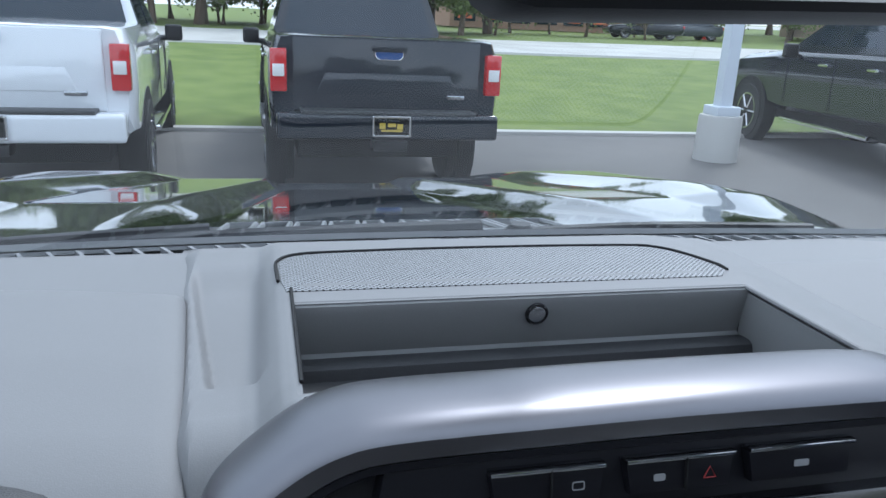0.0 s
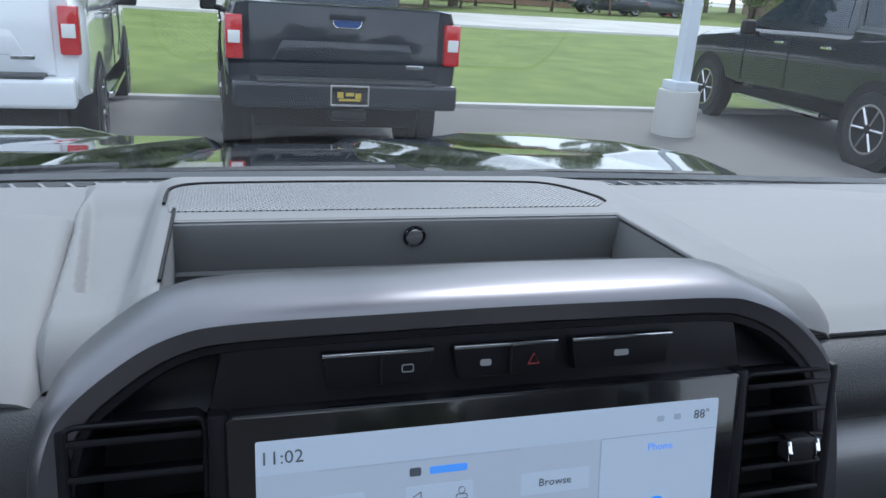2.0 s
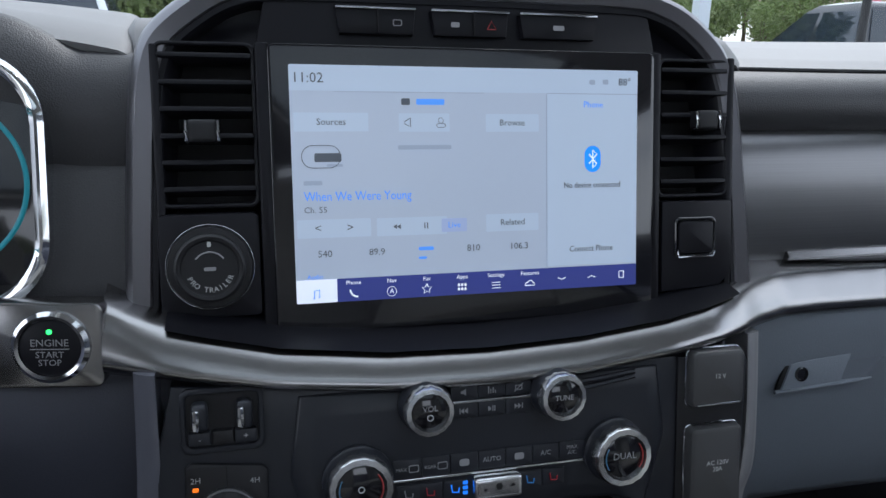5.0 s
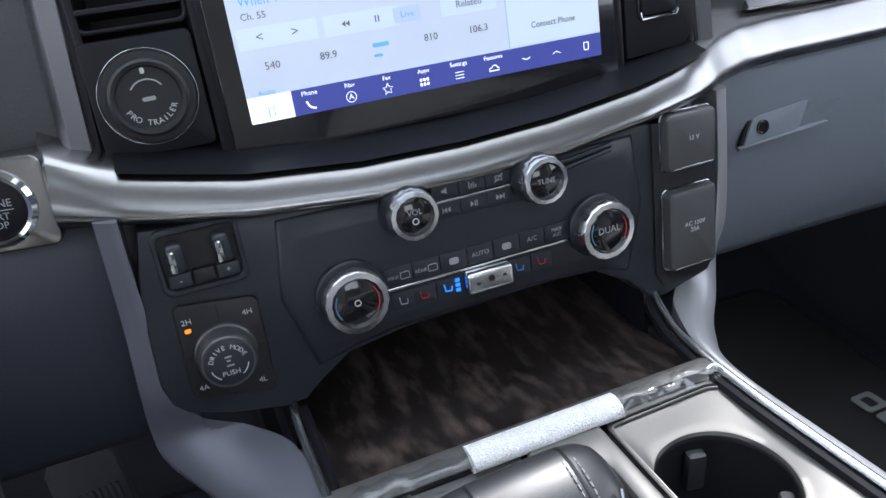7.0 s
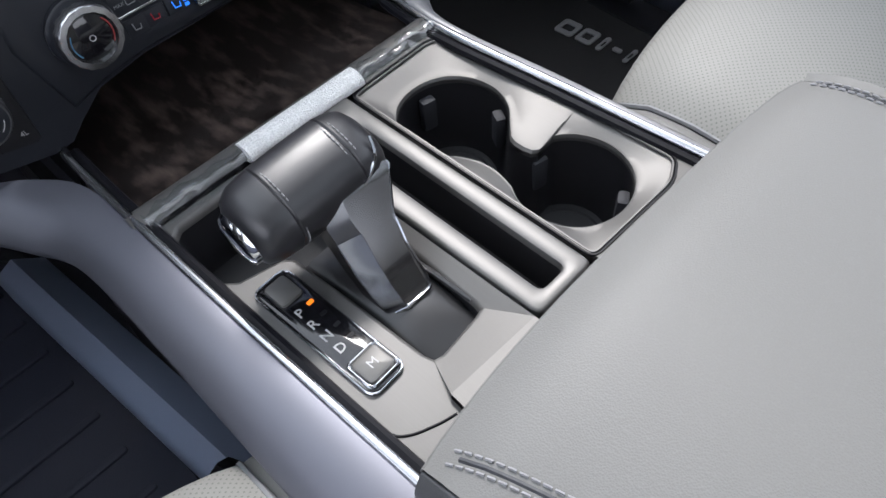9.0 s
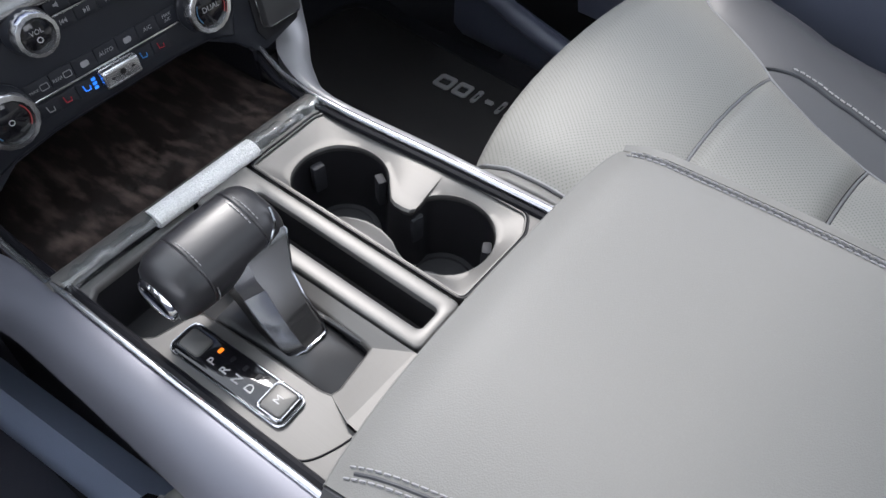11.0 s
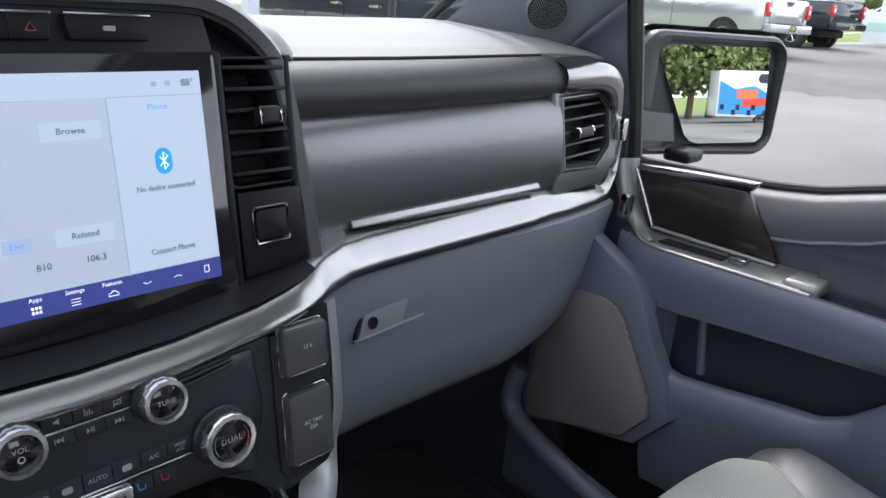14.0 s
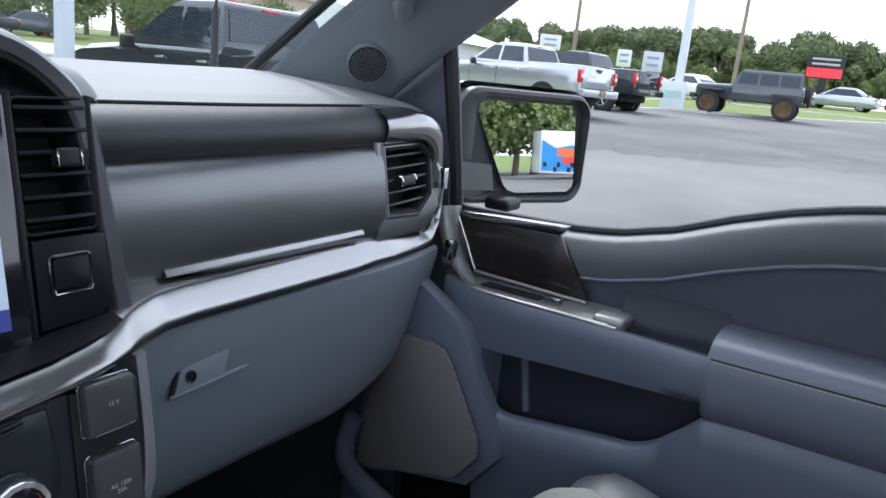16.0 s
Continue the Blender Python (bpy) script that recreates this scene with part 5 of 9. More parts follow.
arc_words("PRO TRAILER", TM, 0.0142, 0.0048, 208, 12.6, INK, tr, c=0.0117, inward=True)
part("knob_pointer", plate(TM, 0.0024, 0.0034, 0.0115, 0.0128, 0.0008, 0, at=(0, 0.0155)), INK, tr)
part("trailer_mark", plate(TM, 0.0075, 0.0024, 0.0113, 0.0118, 0.001, 0, at=(0, -0.0005)), INK_DIM, tr)
part("scale_mark", tube(spline([TM @ Vector((0.0105 * math.cos(radians(a)), 0.0105 * math.sin(radians(a)), 0.0116)) for a in (35, 60, 90, 120, 145)], 16), 0.0005, 4), INK_DIM, tr)
WM = axes((0.1805, -0.0185, 1.270), X, Vector((0, 0.172, 1)))
sw = thing("brake_switch", (0.1805, 0.0, 1.235), "black square rocker switch with a glint drawn along its lower rim", "switch")
part("switch_panel", slab(WM, [(-0.030, -0.036), (0.022, -0.033), (0.031, -0.022), (0.031, 0.034), (-0.030, 0.034)], -0.02, 0.0, 0.0015), BLACK_SATIN, sw)
part("switch_rim", rim(WM, 0.036, 0.0310, 0.0315, 0.0255, 0.0, 0.0022, 0.004, 0.003, at=(-0.002, 0.006)), BLACK_GLOSS, sw)
part("rocker", plate(WM, 0.030, 0.0245, 0.0, 0.0030, 0.003, 0.001, at=(-0.002, 0.006)), BLACK_SATIN, sw)
# glint on the black lower rim, drawn as a bright tube
part("rim_highlight", tube([WM @ Vector((x, y, 0.0022)) for x, y in ((-0.018, -0.004), (-0.017, -0.0095), (0.013, -0.0095), (0.0150, -0.0055))], 0.0008, 5), CHROME_D, sw)

# ---- outer vent on the passenger's end ----
EM = axes((0.700, 0.026, 1.302), Vector((1, 0.10, 0.015)), Vector((0, 0.15, 1)))
ev = thing("air_vent", (0.700, 0.05, 1.245), "black outer air vent framed by satin trim", "air vent", "outer vent")
o8 = [(-0.068, -0.040), (0.012, -0.047), (0.050, -0.024), (0.052, 0.032), (0.024, 0.0515), (-0.070, 0.052)]
cap_out = [(-0.084, -0.070), (0.034, -0.074), (0.076, -0.046), (0.078, 0.044), (0.030, 0.066), (-0.084, 0.060)]


def on_end(poly, c):
    return [EM @ Vector((a, b, c)) for a, b in poly]


part("end_trim", loops([on_end(cap_out, -0.022), on_end(cap_out, -0.003), on_end(inset(cap_out, 0.003), -0.0005), on_end(inset(o8, -0.0035), -0.0005), on_end(o8, 0.0030), on_end(inset(o8, 0.0015), 0.0030), on_end(inset(o8, 0.0025), -0.004)], cap0=False, cap1=False), BRUSHED, ev, "brushed metal end cap", smooth=20)
part("frame", loops([on_end(inset(o8, 0.0020), 0.0010), on_end(inset(o8, 0.0055), 0.0), on_end(inset(o8, 0.0075), -0.006), on_end(inset(o8, 0.0080), -0.034)], cap0=False), VOID, ev, "black octagonal vent frame", smooth=20)
for k in range(5):
    b = lerp(-0.028, 0.036, k / 4)
    w1 = table(b, [-0.04, -0.02, 0.03, 0.05], [0.012, 0.042, 0.044, 0.020])
    mm = EM @ Matrix.Translation(((-0.061 + w1) / 2, b, -0.010)) @ Matrix.Rotation(radians(-14), 4, "X")
    part("slat", box((0, 0, 0), (w1 + 0.061, 0.0034, 0.018), 0.0012, m=mm), BLACK, ev)
tb = part("tab", box((-0.024, 0.004, 0.003), (0.034, 0.0150, 0.014), 0.004, m=EM, segs=3), BLACK, ev, "adjuster tab")
for s in (-1, 1):
    part("tab_edge", tube([EM @ Vector((-0.024 + s * 0.0170, 0.004 + y, c)) for y, c in ((-0.0072, 0.001), (-0.006, 0.0085), (0.0, 0.0105), (0.006, 0.0085), (0.0072, 0.001))], 0.0012, 6), CHROME, tb, "bright side edge")
# satin hoop of the trim round that vent
hoop = spline([(0.630, 0.024, 1.373), (0.668, 0.020, 1.375), (0.712, 0.018, 1.375), (0.745, 0.022, 1.360), (0.764, 0.030, 1.338), (0.772, 0.034, 1.305), (0.768, 0.034, 1.262), (0.754, 0.030, 1.235), (0.734, 0.030, 1.212)], 40)


def hoop_ring(i):
    p = hoop[i]
    d = (hoop[min(i + 1, 40)] - hoop[max(i - 1, 0)]).normalized()
    n = Vector((d.z, 0, -d.x)) * -1.0
    return [p + n * a + Vector((0, b, 0)) for a, b in ((0.024, 0.035), (0.021, 0.010), (0.016, 0.0), (0.006, -0.005), (-0.008, -0.004), (-0.016, 0.001), (-0.018, 0.012), (-0.018, 0.03))]


part("satin_hoop", loops([hoop_ring(i) for i in range(41)], closed=False), SATIN, ev, "satin metal hoop round the vent", smooth=50)
part("hoop_clip", box((0.772, 0.026, 1.302), (0.012, 0.020, 0.032), 0.003), CHROME, ev, "bright chrome clip")

# ---- climate and drive controls ----
FM = axes((0, -0.0690, 1.135), X, Vector((0, 0.15, 1)))
cl = thing("control_panel", (0, -0.05, 1.05), "black control panel with chrome-ringed audio and climate knobs", "control panel")


def fz(z):
    return (z - 1.135) * 1.011


fo = [(-0.2205, fz(1.104)), (-0.2165, fz(1.090)), (-0.2090, fz(1.082)), (-0.183, fz(1.0725)), (-0.150, fz(1.065)), (-0.135, fz(1.066)), (-0.122, fz(1.076)), (-0.100, fz(1.090)), (-0.06, fz(1.0955)), (0.06, fz(1.0965)), (0.095, fz(1.094)), (0.122, fz(1.078)), (0.140, fz(1.060)), (0.155, fz(1.056)), (0.196, fz(1.066)), (0.206, fz(1.080)),
      (0.208, fz(1.192)), (0.14, fz(1.197)), (0.07, fz(1.193)), (0, fz(1.190)), (-0.07, fz(1.193)), (-0.14, fz(1.198)), (-0.208, fz(1.205)), (-0.2185, fz(1.160))]
part("fascia", slab(FM, fo, -0.03, 0.0, 0.003), FASCIA, cl, "satin black fascia")
ce = [(-0.122, fz(1.088)), (-0.095, fz(1.0945)), (-0.06, fz(1.0985)), (0.06, fz(1.0985)), (0.095, fz(1.096)), (0.122, fz(1.088)), (0.137, fz(1.140)), (0.130, fz(1.192)), (0.07, fz(1.1915)), (0, fz(1.1885)), (-0.07, fz(1.1915)), (-0.130, fz(1.192)), (-0.137, fz(1.140))]
part("middle_fascia", loops([[FM @ Vector((a, b, c)) for a, b in inset(ce, d)] for d, c in ((0.0, -0.002), (0.0, 0.0004), (0.0025, 0.0018), (0.0055, 0.0034), (0.0085, 0.0047), (0.0115, 0.0056), (0.0140, 0.0060))]), FASCIA, cl, "raised middle of the fascia", smooth=70)
CF = FM @ Matrix.Translation((0, 0, 0.006))


def knob(x, z, r, parent, text, big, m=CF):
    at = (x, fz(z))
    k = part("knob", lathe(m, [(r * 1.10, 0.0), (r * 1.10, 0.004), (r * 1.02, 0.006), (r * 1.0, 0.012), (r * 0.96, 0.0135)], 48, at=at), FASCIA, parent, "control knob")
    part("chrome_ring", lathe(m, [(r * 0.96, 0.008), (r * 1.0, 0.0100), (r * 1.0, 0.0165), (r * 0.94, 0.0186), (r * 0.77, 0.0190), (r * 0.73, 0.0165)], 96, at=at, wave=0.016, teeth=16), SATIN_CHROME, k, "notched chrome ring")
    part("knob_cap", lathe(m, [(r * 0.76, 0.0150), (r * 0.74, 0.0168), (r * 0.68, 0.0176), (0, 0.0180)], 40, at=at), BLACK_GLOSS, k, "black cap")
    if text:
        words(text, m, r * 0.32, INK_DIM, k, (at[0], at[1] + (0.001 if text == "DUAL" else 0.0025 if text == "VOL" else 0.0)), 0.0183)
    if text == "VOL" or not text:
        oy = -0.0035 if text else 0.0
        part("power_mark", rim(m, 0.0044, 0.0044, 0.0034, 0.0034, 0.0178, 0.0184, 0.0022, 0.0017, at=(at[0], at[1] + oy), n=6, bev=0), INK, k)
    if big:
        for a0, a1, mt in ((-35, 40, RED_MARK), (150, 215, BLUE_MARK)):
            pts = [m @ Vector((at[0] + r * 0.66 * math.cos(radians(lerp(a0, a1, i / 10))), at[1] + r * 0.66 * math.sin(radians(lerp(a0, a1, i / 10))), 0.0182)) for i in range(11)]
            part("temperature_mark", tube(pts, 0.00045, 5), mt, k)
    return k


BLUE_MARK = mat("blue_print", (0.06, 0.17, 0.30), 0.5)
knob(-0.0475, 1.1805, 0.0165, cl, "VOL", False)
knob(0.0465, 1.1815, 0.0165, cl, "TUNE", False)
knob(-0.0935, 1.1345, 0.0215, cl, "", True)
knob(0.0925, 1.1345, 0.0215, cl, "DUAL", True)
# audio keys and bright rules: loudspeaker, level bars, struck screen; back, play and pause, forward
def fwd_mark(x, w=0.0024, h=0.0019):
    return [(x, -h), (x + w, 0.0), (x, h)]


def back_mark(x, w=0.0024, h=0.0019):
    return [(x, 0.0), (x + w, -h), (x + w, h)]


def bar_mark(x, h=0.0019, w=0.0006, y=0.0):
    return [(x, y - h), (x + w, y - h), (x + w, y + h), (x, y + h)]


key_shapes = ([[[(-0.0026, -0.0008), (-0.0012, -0.0008), (0.0010, -0.0024), (0.0010, 0.0024), (-0.0012, 0.0008), (-0.0026, 0.0008)]],
               [bar_mark(-0.0026, 0.0024), bar_mark(-0.0010, 0.0016, y=-0.0008), bar_mark(0.0006, 0.0020, y=-0.0004), bar_mark(0.0022, 0.0010, y=-0.0014)],
               [bar_mark(-0.0026, 0.0018), bar_mark(0.0020, 0.0018), [(-0.0026, 0.0013), (0.0026, 0.0013), (0.0026, 0.0018), (-0.0026, 0.0018)], [(-0.0026, -0.0018), (0.0026, -0.0018), (0.0026, -0.0013), (-0.0026, -0.0013)], [(-0.0034, -0.0026), (-0.0029, -0.0029), (0.0034, 0.0026), (0.0029, 0.0029)]]],
              [[bar_mark(-0.0036), back_mark(-0.0028), back_mark(-0.0002)], [fwd_mark(-0.0026), bar_mark(0.0004), bar_mark(0.0018)], [fwd_mark(-0.0030), fwd_mark(-0.0004), bar_mark(0.0024)]])
for row, (z, h) in enumerate(((1.1865, 0.0105), (1.1735, 0.0105))):
    for k in range(3):
        x = -0.0195 + 0.0195 * k
        b = part("audio_key", plate(CF, 0.0190, h, -0.001, 0.0012, 0.0008, 0.0005, at=(x, fz(z))), FASCIA, cl, "flat black key")
        for tri in key_shapes[row][k]:
            part("key_mark", slab(CF, [(x + px_, fz(z) + py_) for px_, py_ in tri], 0.001, 0.0016), INK_DIM, b)
part("audio_rule", plate(CF, 0.060, 0.0016, 0, 0.0020, 0.0005, 0.0004, at=(-0.0005, fz(1.1800))), CHROME, cl, "thin chrome rule")
part("climate_rule", plate(CF, 0.146, 0.0018, 0, 0.0020, 0.0005, 0.0004, at=(-0.0005, fz(1.1295))), CHROME, cl, "thin chrome rule")
marks = ["MAX", "REAR", None, "AUTO", None, "A/C", "MAX\nA/C"]
for k in range(7):
    x = -0.0600 + 0.0200 * k
    b = part("climate_key", plate(CF, 0.0194, 0.0130, -0.001, 0.0012, 0.0008, 0.0005, at=(x, fz(1.1375))), FASCIA, cl, "flat black key")
    if marks[k] in ("MAX", "REAR"):
        words(marks[k], CF, 0.0036, INK_DIM, b, (x - 0.004, fz(1.1370)), 0.0013)
        part("demist_mark", rim(CF, 0.0070, 0.0052, 0.0060, 0.0042, 0.001, 0.0016, 0.0012, 0.001, at=(x + 0.0045, fz(1.1372)), bev=0), INK_DIM, b)
    elif marks[k]:
        words(marks[k], CF, 0.0040 if "\n" in marks[k] else 0.0048, INK_DIM, b, (x, fz(1.1375)), 0.0013)
    else:
        part("airflow_mark", plate(CF, 0.0070, 0.0048, 0.001, 0.0016, 0.0016, 0, at=(x, fz(1.1375))), INK_DIM, b)
low = [(-0.0590, INK_DIM), (-0.0440, RED_LED), (-0.0265, BLUE_LED), (0.0285, mat("dim_blue_indicator", (0.03, 0.16, 0.42), 0.4, emit=0.15)), (0.0460, RED_LED)]
for x, mt in low:
    b = part("seat_key", plate(CF, 0.0165, 0.0125, -0.001, 0.0012, 0.0008, 0.0005, at=(x, fz(1.1195))), FASCIA, cl, "flat black key")
    part("seat_mark", tube([CF @ Vector((x + a, fz(1.1195) + c, 0.0015)) for a, c in ((-0.0030, 0.0030), (-0.0022, -0.0022), (0.0022, -0.0026), (0.0026, 0.0006))], 0.0005, 5), mt, b)
for k in range(3):
    part("level_lamp", plate(CF, 0.0034, 0.0024, 0, 0.0016, 0.0004, 0, at=(-0.0195, fz(1.1160 + 0.0036 * k))), BLUE_LED, cl, "lit blue level lamp")
fan = part("fan_rocker", box((0.0020, fz(1.1205), 0.0055), (0.0345, 0.0155, 0.011), 0.003, m=CF, segs=3), SATIN_CHROME, cl, "satin metal fan rocker")
part("fan_mark", lathe(CF, [(0.0026, 0.0108), (0.0026, 0.0113), (0, 0.0113)], 6, at=(0.002, fz(1.122))), BLACK, fan)
for s in (-1, 1):
    part("arrow_mark", slab(CF, [(0.002 + s * 0.010 - 0.002, fz(1.1212)), (0.002 + s * 0.010 + 0.002, fz(1.1212)), (0.002 + s * 0.010, fz(1.1212) + s * 0.0022)][:: s], 0.0106, 0.0113), BLACK, fan)
# moulded fins at both sides of the upper knobs
for s, x0 in ((1, 0.064),):
    for j in range(2):
        part("fin", tube([CF @ Vector((x0, fz(1.186 - 0.005 * j), 0.0)), CF @ Vector((x0 + s * 0.012, fz(1.1875 - 0.0045 * j), 0.0022)), CF @ Vector((x0 + s * 0.045, fz(1.190 - 0.0035 * j), -0.0005))], 0.0018, 6), FASCIA, cl)
# drive mode dial
dm = part("drive_plate", slab(FM, [(-0.2035, fz(1.096)), (-0.2015, fz(1.0925)), (-0.155, fz(1.0815)), (-0.1515, fz(1.0845)), (-0.1510, fz(1.1465)), (-0.154, fz(1.1495)), (-0.198, fz(1.1553)), (-0.2015, fz(1.1525))], -0.001, 0.0032, 0.0012), BLACK, cl, "drive mode plate")
for a, b2 in (((-0.1765, fz(1.152)), (-0.1765, fz(1.138))), ((-0.1780, fz(1.101)), (-0.1780, fz(1.0875))), ((-0.202, fz(1.122)), (-0.196, fz(1.121))), ((-0.159, fz(1.117)), (-0.1518, fz(1.116)))):
    part("plate_joint", tube([FM @ Vector((*a, 0.0033)), FM @ Vector((*b2, 0.0033))], 0.0003, 4), VOID, dm)
DM = FM @ Matrix.Translation((-0.1775, fz(1.119), 0.003))
part("mode_knob", lathe(DM, [(0.0190, 0), (0.0190, 0.003), (0.0178, 0.004), (0.0172, 0.016), (0.0160, 0.0176), (0, 0.0176)], 84, wave=0.02, teeth=42), mat("ribbed_dark_metal", (0.10, 0.10, 0.105), 0.38, metal=0.7), dm, "ribbed dark satin dial")
part("dial_face", lathe(DM, [(0.0152, 0.0170), (0.0150, 0.0181), (0.0145, 0.0184), (0, 0.0184)], 40), FASCIA, dm, "black dial face")
arc_words("DRIVE MODE", DM, 0.0105, 0.0042, 160, -15.5, INK, dm, c=0.0186)
words("PUSH", DM, 0.0046, INK, dm, (0, -0.0068), 0.0186)
for a, b2, w in ((0.0002, 0.0040, 0.0042), (0.0, 0.0014, 0.0024), (0.0006, -0.0018, 0.0046)):
    part("mode_mark", plate(DM, w, 0.0011, 0.0180, 0.0187, 0.0003, 0, at=(a, b2)), INK_DIM, dm)
for a0, a1 in ((195, 235), (305, 345)):
    part("turn_mark", tube([DM @ Vector((0.0115 * math.cos(radians(lerp(a0, a1, i / 6))), 0.0115 * math.sin(radians(lerp(a0, a1, i / 6))), 0.0186)) for i in range(7)], 0.0004, 4), INK, dm)
for t, x, z in (("2H", -0.1955, 1.1440), ("4H", -0.1592, 1.1405), ("4A", -0.1957, 1.0985), ("4L", -0.1597, 1.0923)):
    words(t, FM, 0.0052, INK, dm, (x, fz(z)), 0.0035)
part("mode_lamp", plate(FM, 0.0036, 0.0024, 0.003, 0.0040, 0.0004, 0, at=(-0.1958, fz(1.1383))), AMBER_LED, dm, "lit amber lamp")
# trailer brake levers
bk = part("brake_bezel", rim(FM, 0.051, 0.042, 0.0440, 0.0345, -0.001, 0.0034, 0.006, 0.004, at=(-0.1775, fz(1.1820))), FASCIA, cl, "trailer brake control")
part("brake_well", plate(FM, 0.0445, 0.0350, -0.001, 0.0006, 0.004, 0, at=(-0.1775, fz(1.1820))), BLACK, bk)
for s in (-1, 1):
    part("brake_lever", box((-0.1775 + s * 0.0135, fz(1.1865), 0.006), (0.0100, 0.0180, 0.012), 0.004, m=FM, segs=3), FASCIA, bk, "dark pinch lever")
    part("lever_face", box((-0.1775 + s * 0.0135 - 0.002, fz(1.1855), 0.0115), (0.0044, 0.0140, 0.004), 0.0016, m=FM, segs=2), CHROME_D, bk, "dark chrome lever face")
    k2 = part("gain_key", plate(FM, 0.0135, 0.0085, 0, 0.006, 0.001, 0.001, at=(-0.1775 + s * 0.0140, fz(1.1715))), FASCIA, bk)
    words("+" if s > 0 else "-", FM, 0.006, INK, k2, (-0.1775 + s * 0.0140, fz(1.1715)), 0.0063)
part("gain_bar", plate(FM, 0.0130, 0.0085, 0, 0.005, 0.001, 0.001, at=(-0.1775, fz(1.1715))), BLACK, bk)
# socket covers
COVER = mat("grey_black_cover", (0.05, 0.05, 0.052), 0.42, grain=0.1, grain_scale=900, spec=0.6)
ow = part("socket_plate", slab(FM, [(0.147, fz(1.078)), (0.154, fz(1.066)), (0.196, fz(1.069)), (0.2035, fz(1.082)), (0.2035, fz(1.194)), (0.147, fz(1.196))], -0.001, 0.0022, 0.001), BLACK, cl)
for z, h, t in ((1.1800, 0.0425, "12 V"), (1.1115, 0.0640, "AC 120V\n20A")):
    lid = part("socket_cover", plate(FM, 0.0440, h, 0.0, 0.0115, 0.0045, 0.0035, at=(0.1760, fz(z))), COVER, ow, "black hinged socket cover")
    # highlights on the covers' worn edges are drawn as dark chrome strips
    part("cover_rim", rim(FM, 0.0470, h + 0.003, 0.0438, h - 0.0002, 0.0015, 0.0036, 0.006, 0.0045, at=(0.1760, fz(z))), CHROME_D, lid, "bright rim for the worn edge's highlight")
    part("cover_edge", plate(FM, 0.0360, 0.0016, 0.006, 0.0118, 0.0006, 0.0004, at=(0.1760, fz(z) - h / 2 + 0.0020)), CHROME_D, lid)
    words(t, FM, 0.0050, INK, lid, (0.1765, fz(z) + 0.002), 0.0118)

# ---- centre console ----
BLOCK = Vector((-0.0065, 0.006, 0.0015))
con = thing("centre_console", (0.01, -0.30, 0.62), "satin metal centre console with cup holders and chrome rails", "console")


# satin legs that run from the band down into flat covers along the console
def leg(s):
    if s < 0:
        inner = [(-0.216, -0.062, 1.215), (-0.216, -0.066, 1.150), (-0.214, -0.070, 1.100), (-0.204, -0.074, 1.076), (-0.175, -0.079, 1.060), (-0.151, -0.105, 1.053), (-0.1455, -0.165, 1.052), (-0.1435, -0.24, 1.052), (-0.1400, -0.34, 1.052), (-0.137, -0.46, 1.052)]
        outer = [(-0.229, -0.056, 1.215), (-0.231, -0.060, 1.150), (-0.234, -0.066, 1.100), (-0.236, -0.060, 1.064), (-0.232, -0.066, 1.042), (-0.206, -0.108, 1.034), (-0.188, -0.148, 1.032), (-0.186, -0.24, 1.032), (-0.187, -0.34, 1.032), (-0.188, -0.46, 1.032)]
    else:
        inner = [(0.214, -0.050, 1.205), (0.214, -0.060, 1.150), (0.212, -0.066, 1.100), (0.202, -0.070, 1.078), (0.168, -0.078, 1.058), (0.148, -0.110, 1.054), (0.138, -0.165, 1.052), (0.1475, -0.30, 1.052), (0.156, -0.46, 1.052)]
        outer = [(0.2265, -0.046, 1.205), (0.2265, -0.056, 1.150), (0.2265, -0.062, 1.100), (0.221, -0.062, 1.070), (0.204, -0.085, 1.048), (0.170, -0.125, 1.043), (0.151, -0.175, 1.042), (0.160, -0.30, 1.042), (0.169, -0.46, 1.042)]
    rings = []
    for a, b in zip(spline(inner, 56), spline(outer, 56)):
        a, b = a - BLOCK, b - BLOCK
        flat = min(1.0, max(0.0, (1.10 - b.z) / 0.05))
        out = Vector((0, -1, 0)).lerp(Vector((0, 0, 1)), flat).normalized()
        ring = [a - out * 0.03, a]
        for k, f in ((0.12, 0.0), (0.40, 0.04), (0.56, 0.12), (0.70, 0.28), (0.82, 0.50), (0.92, 0.74), (0.98, 0.93), (1.0, 1.06)):
            ring.append(a.lerp(b, k) + out * 0.0012 * (k < 0.9) + Z * ((a.z - b.z) * (k - f) * flat))
        rings.append(ring + [b - out * 0.005 + (a - b) * 0.02, b.lerp(a, 0.12) - out * 0.010, b.lerp(a, 0.40) - out * 0.022])
    return loops(rings)


# one leg finish in two tones: driver's darkened for shade, passenger's paled for light
LEG_SHADED = mat("satin_leg_shaded", (0.145, 0.150, 0.180), 0.44, metal=0.45, grain=0.04, grain_scale=1200)
part("side_rail_cover", leg(-1), LEG_SHADED, con, "satin side cover, darker tone for the shaded side", smooth=45)
part("side_rail_cover", leg(1), mat("satin_leg_lit", (0.34, 0.34, 0.35), 0.40, metal=0.45, grain=0.04, grain_scale=1200), con, "satin side cover, paler tone for the lit side", smooth=45)


RAIL = mat("satin_rail_metal", (0.52, 0.53, 0.55), 0.25, metal=1.0, vary=0.05, rough_vary=0.03)


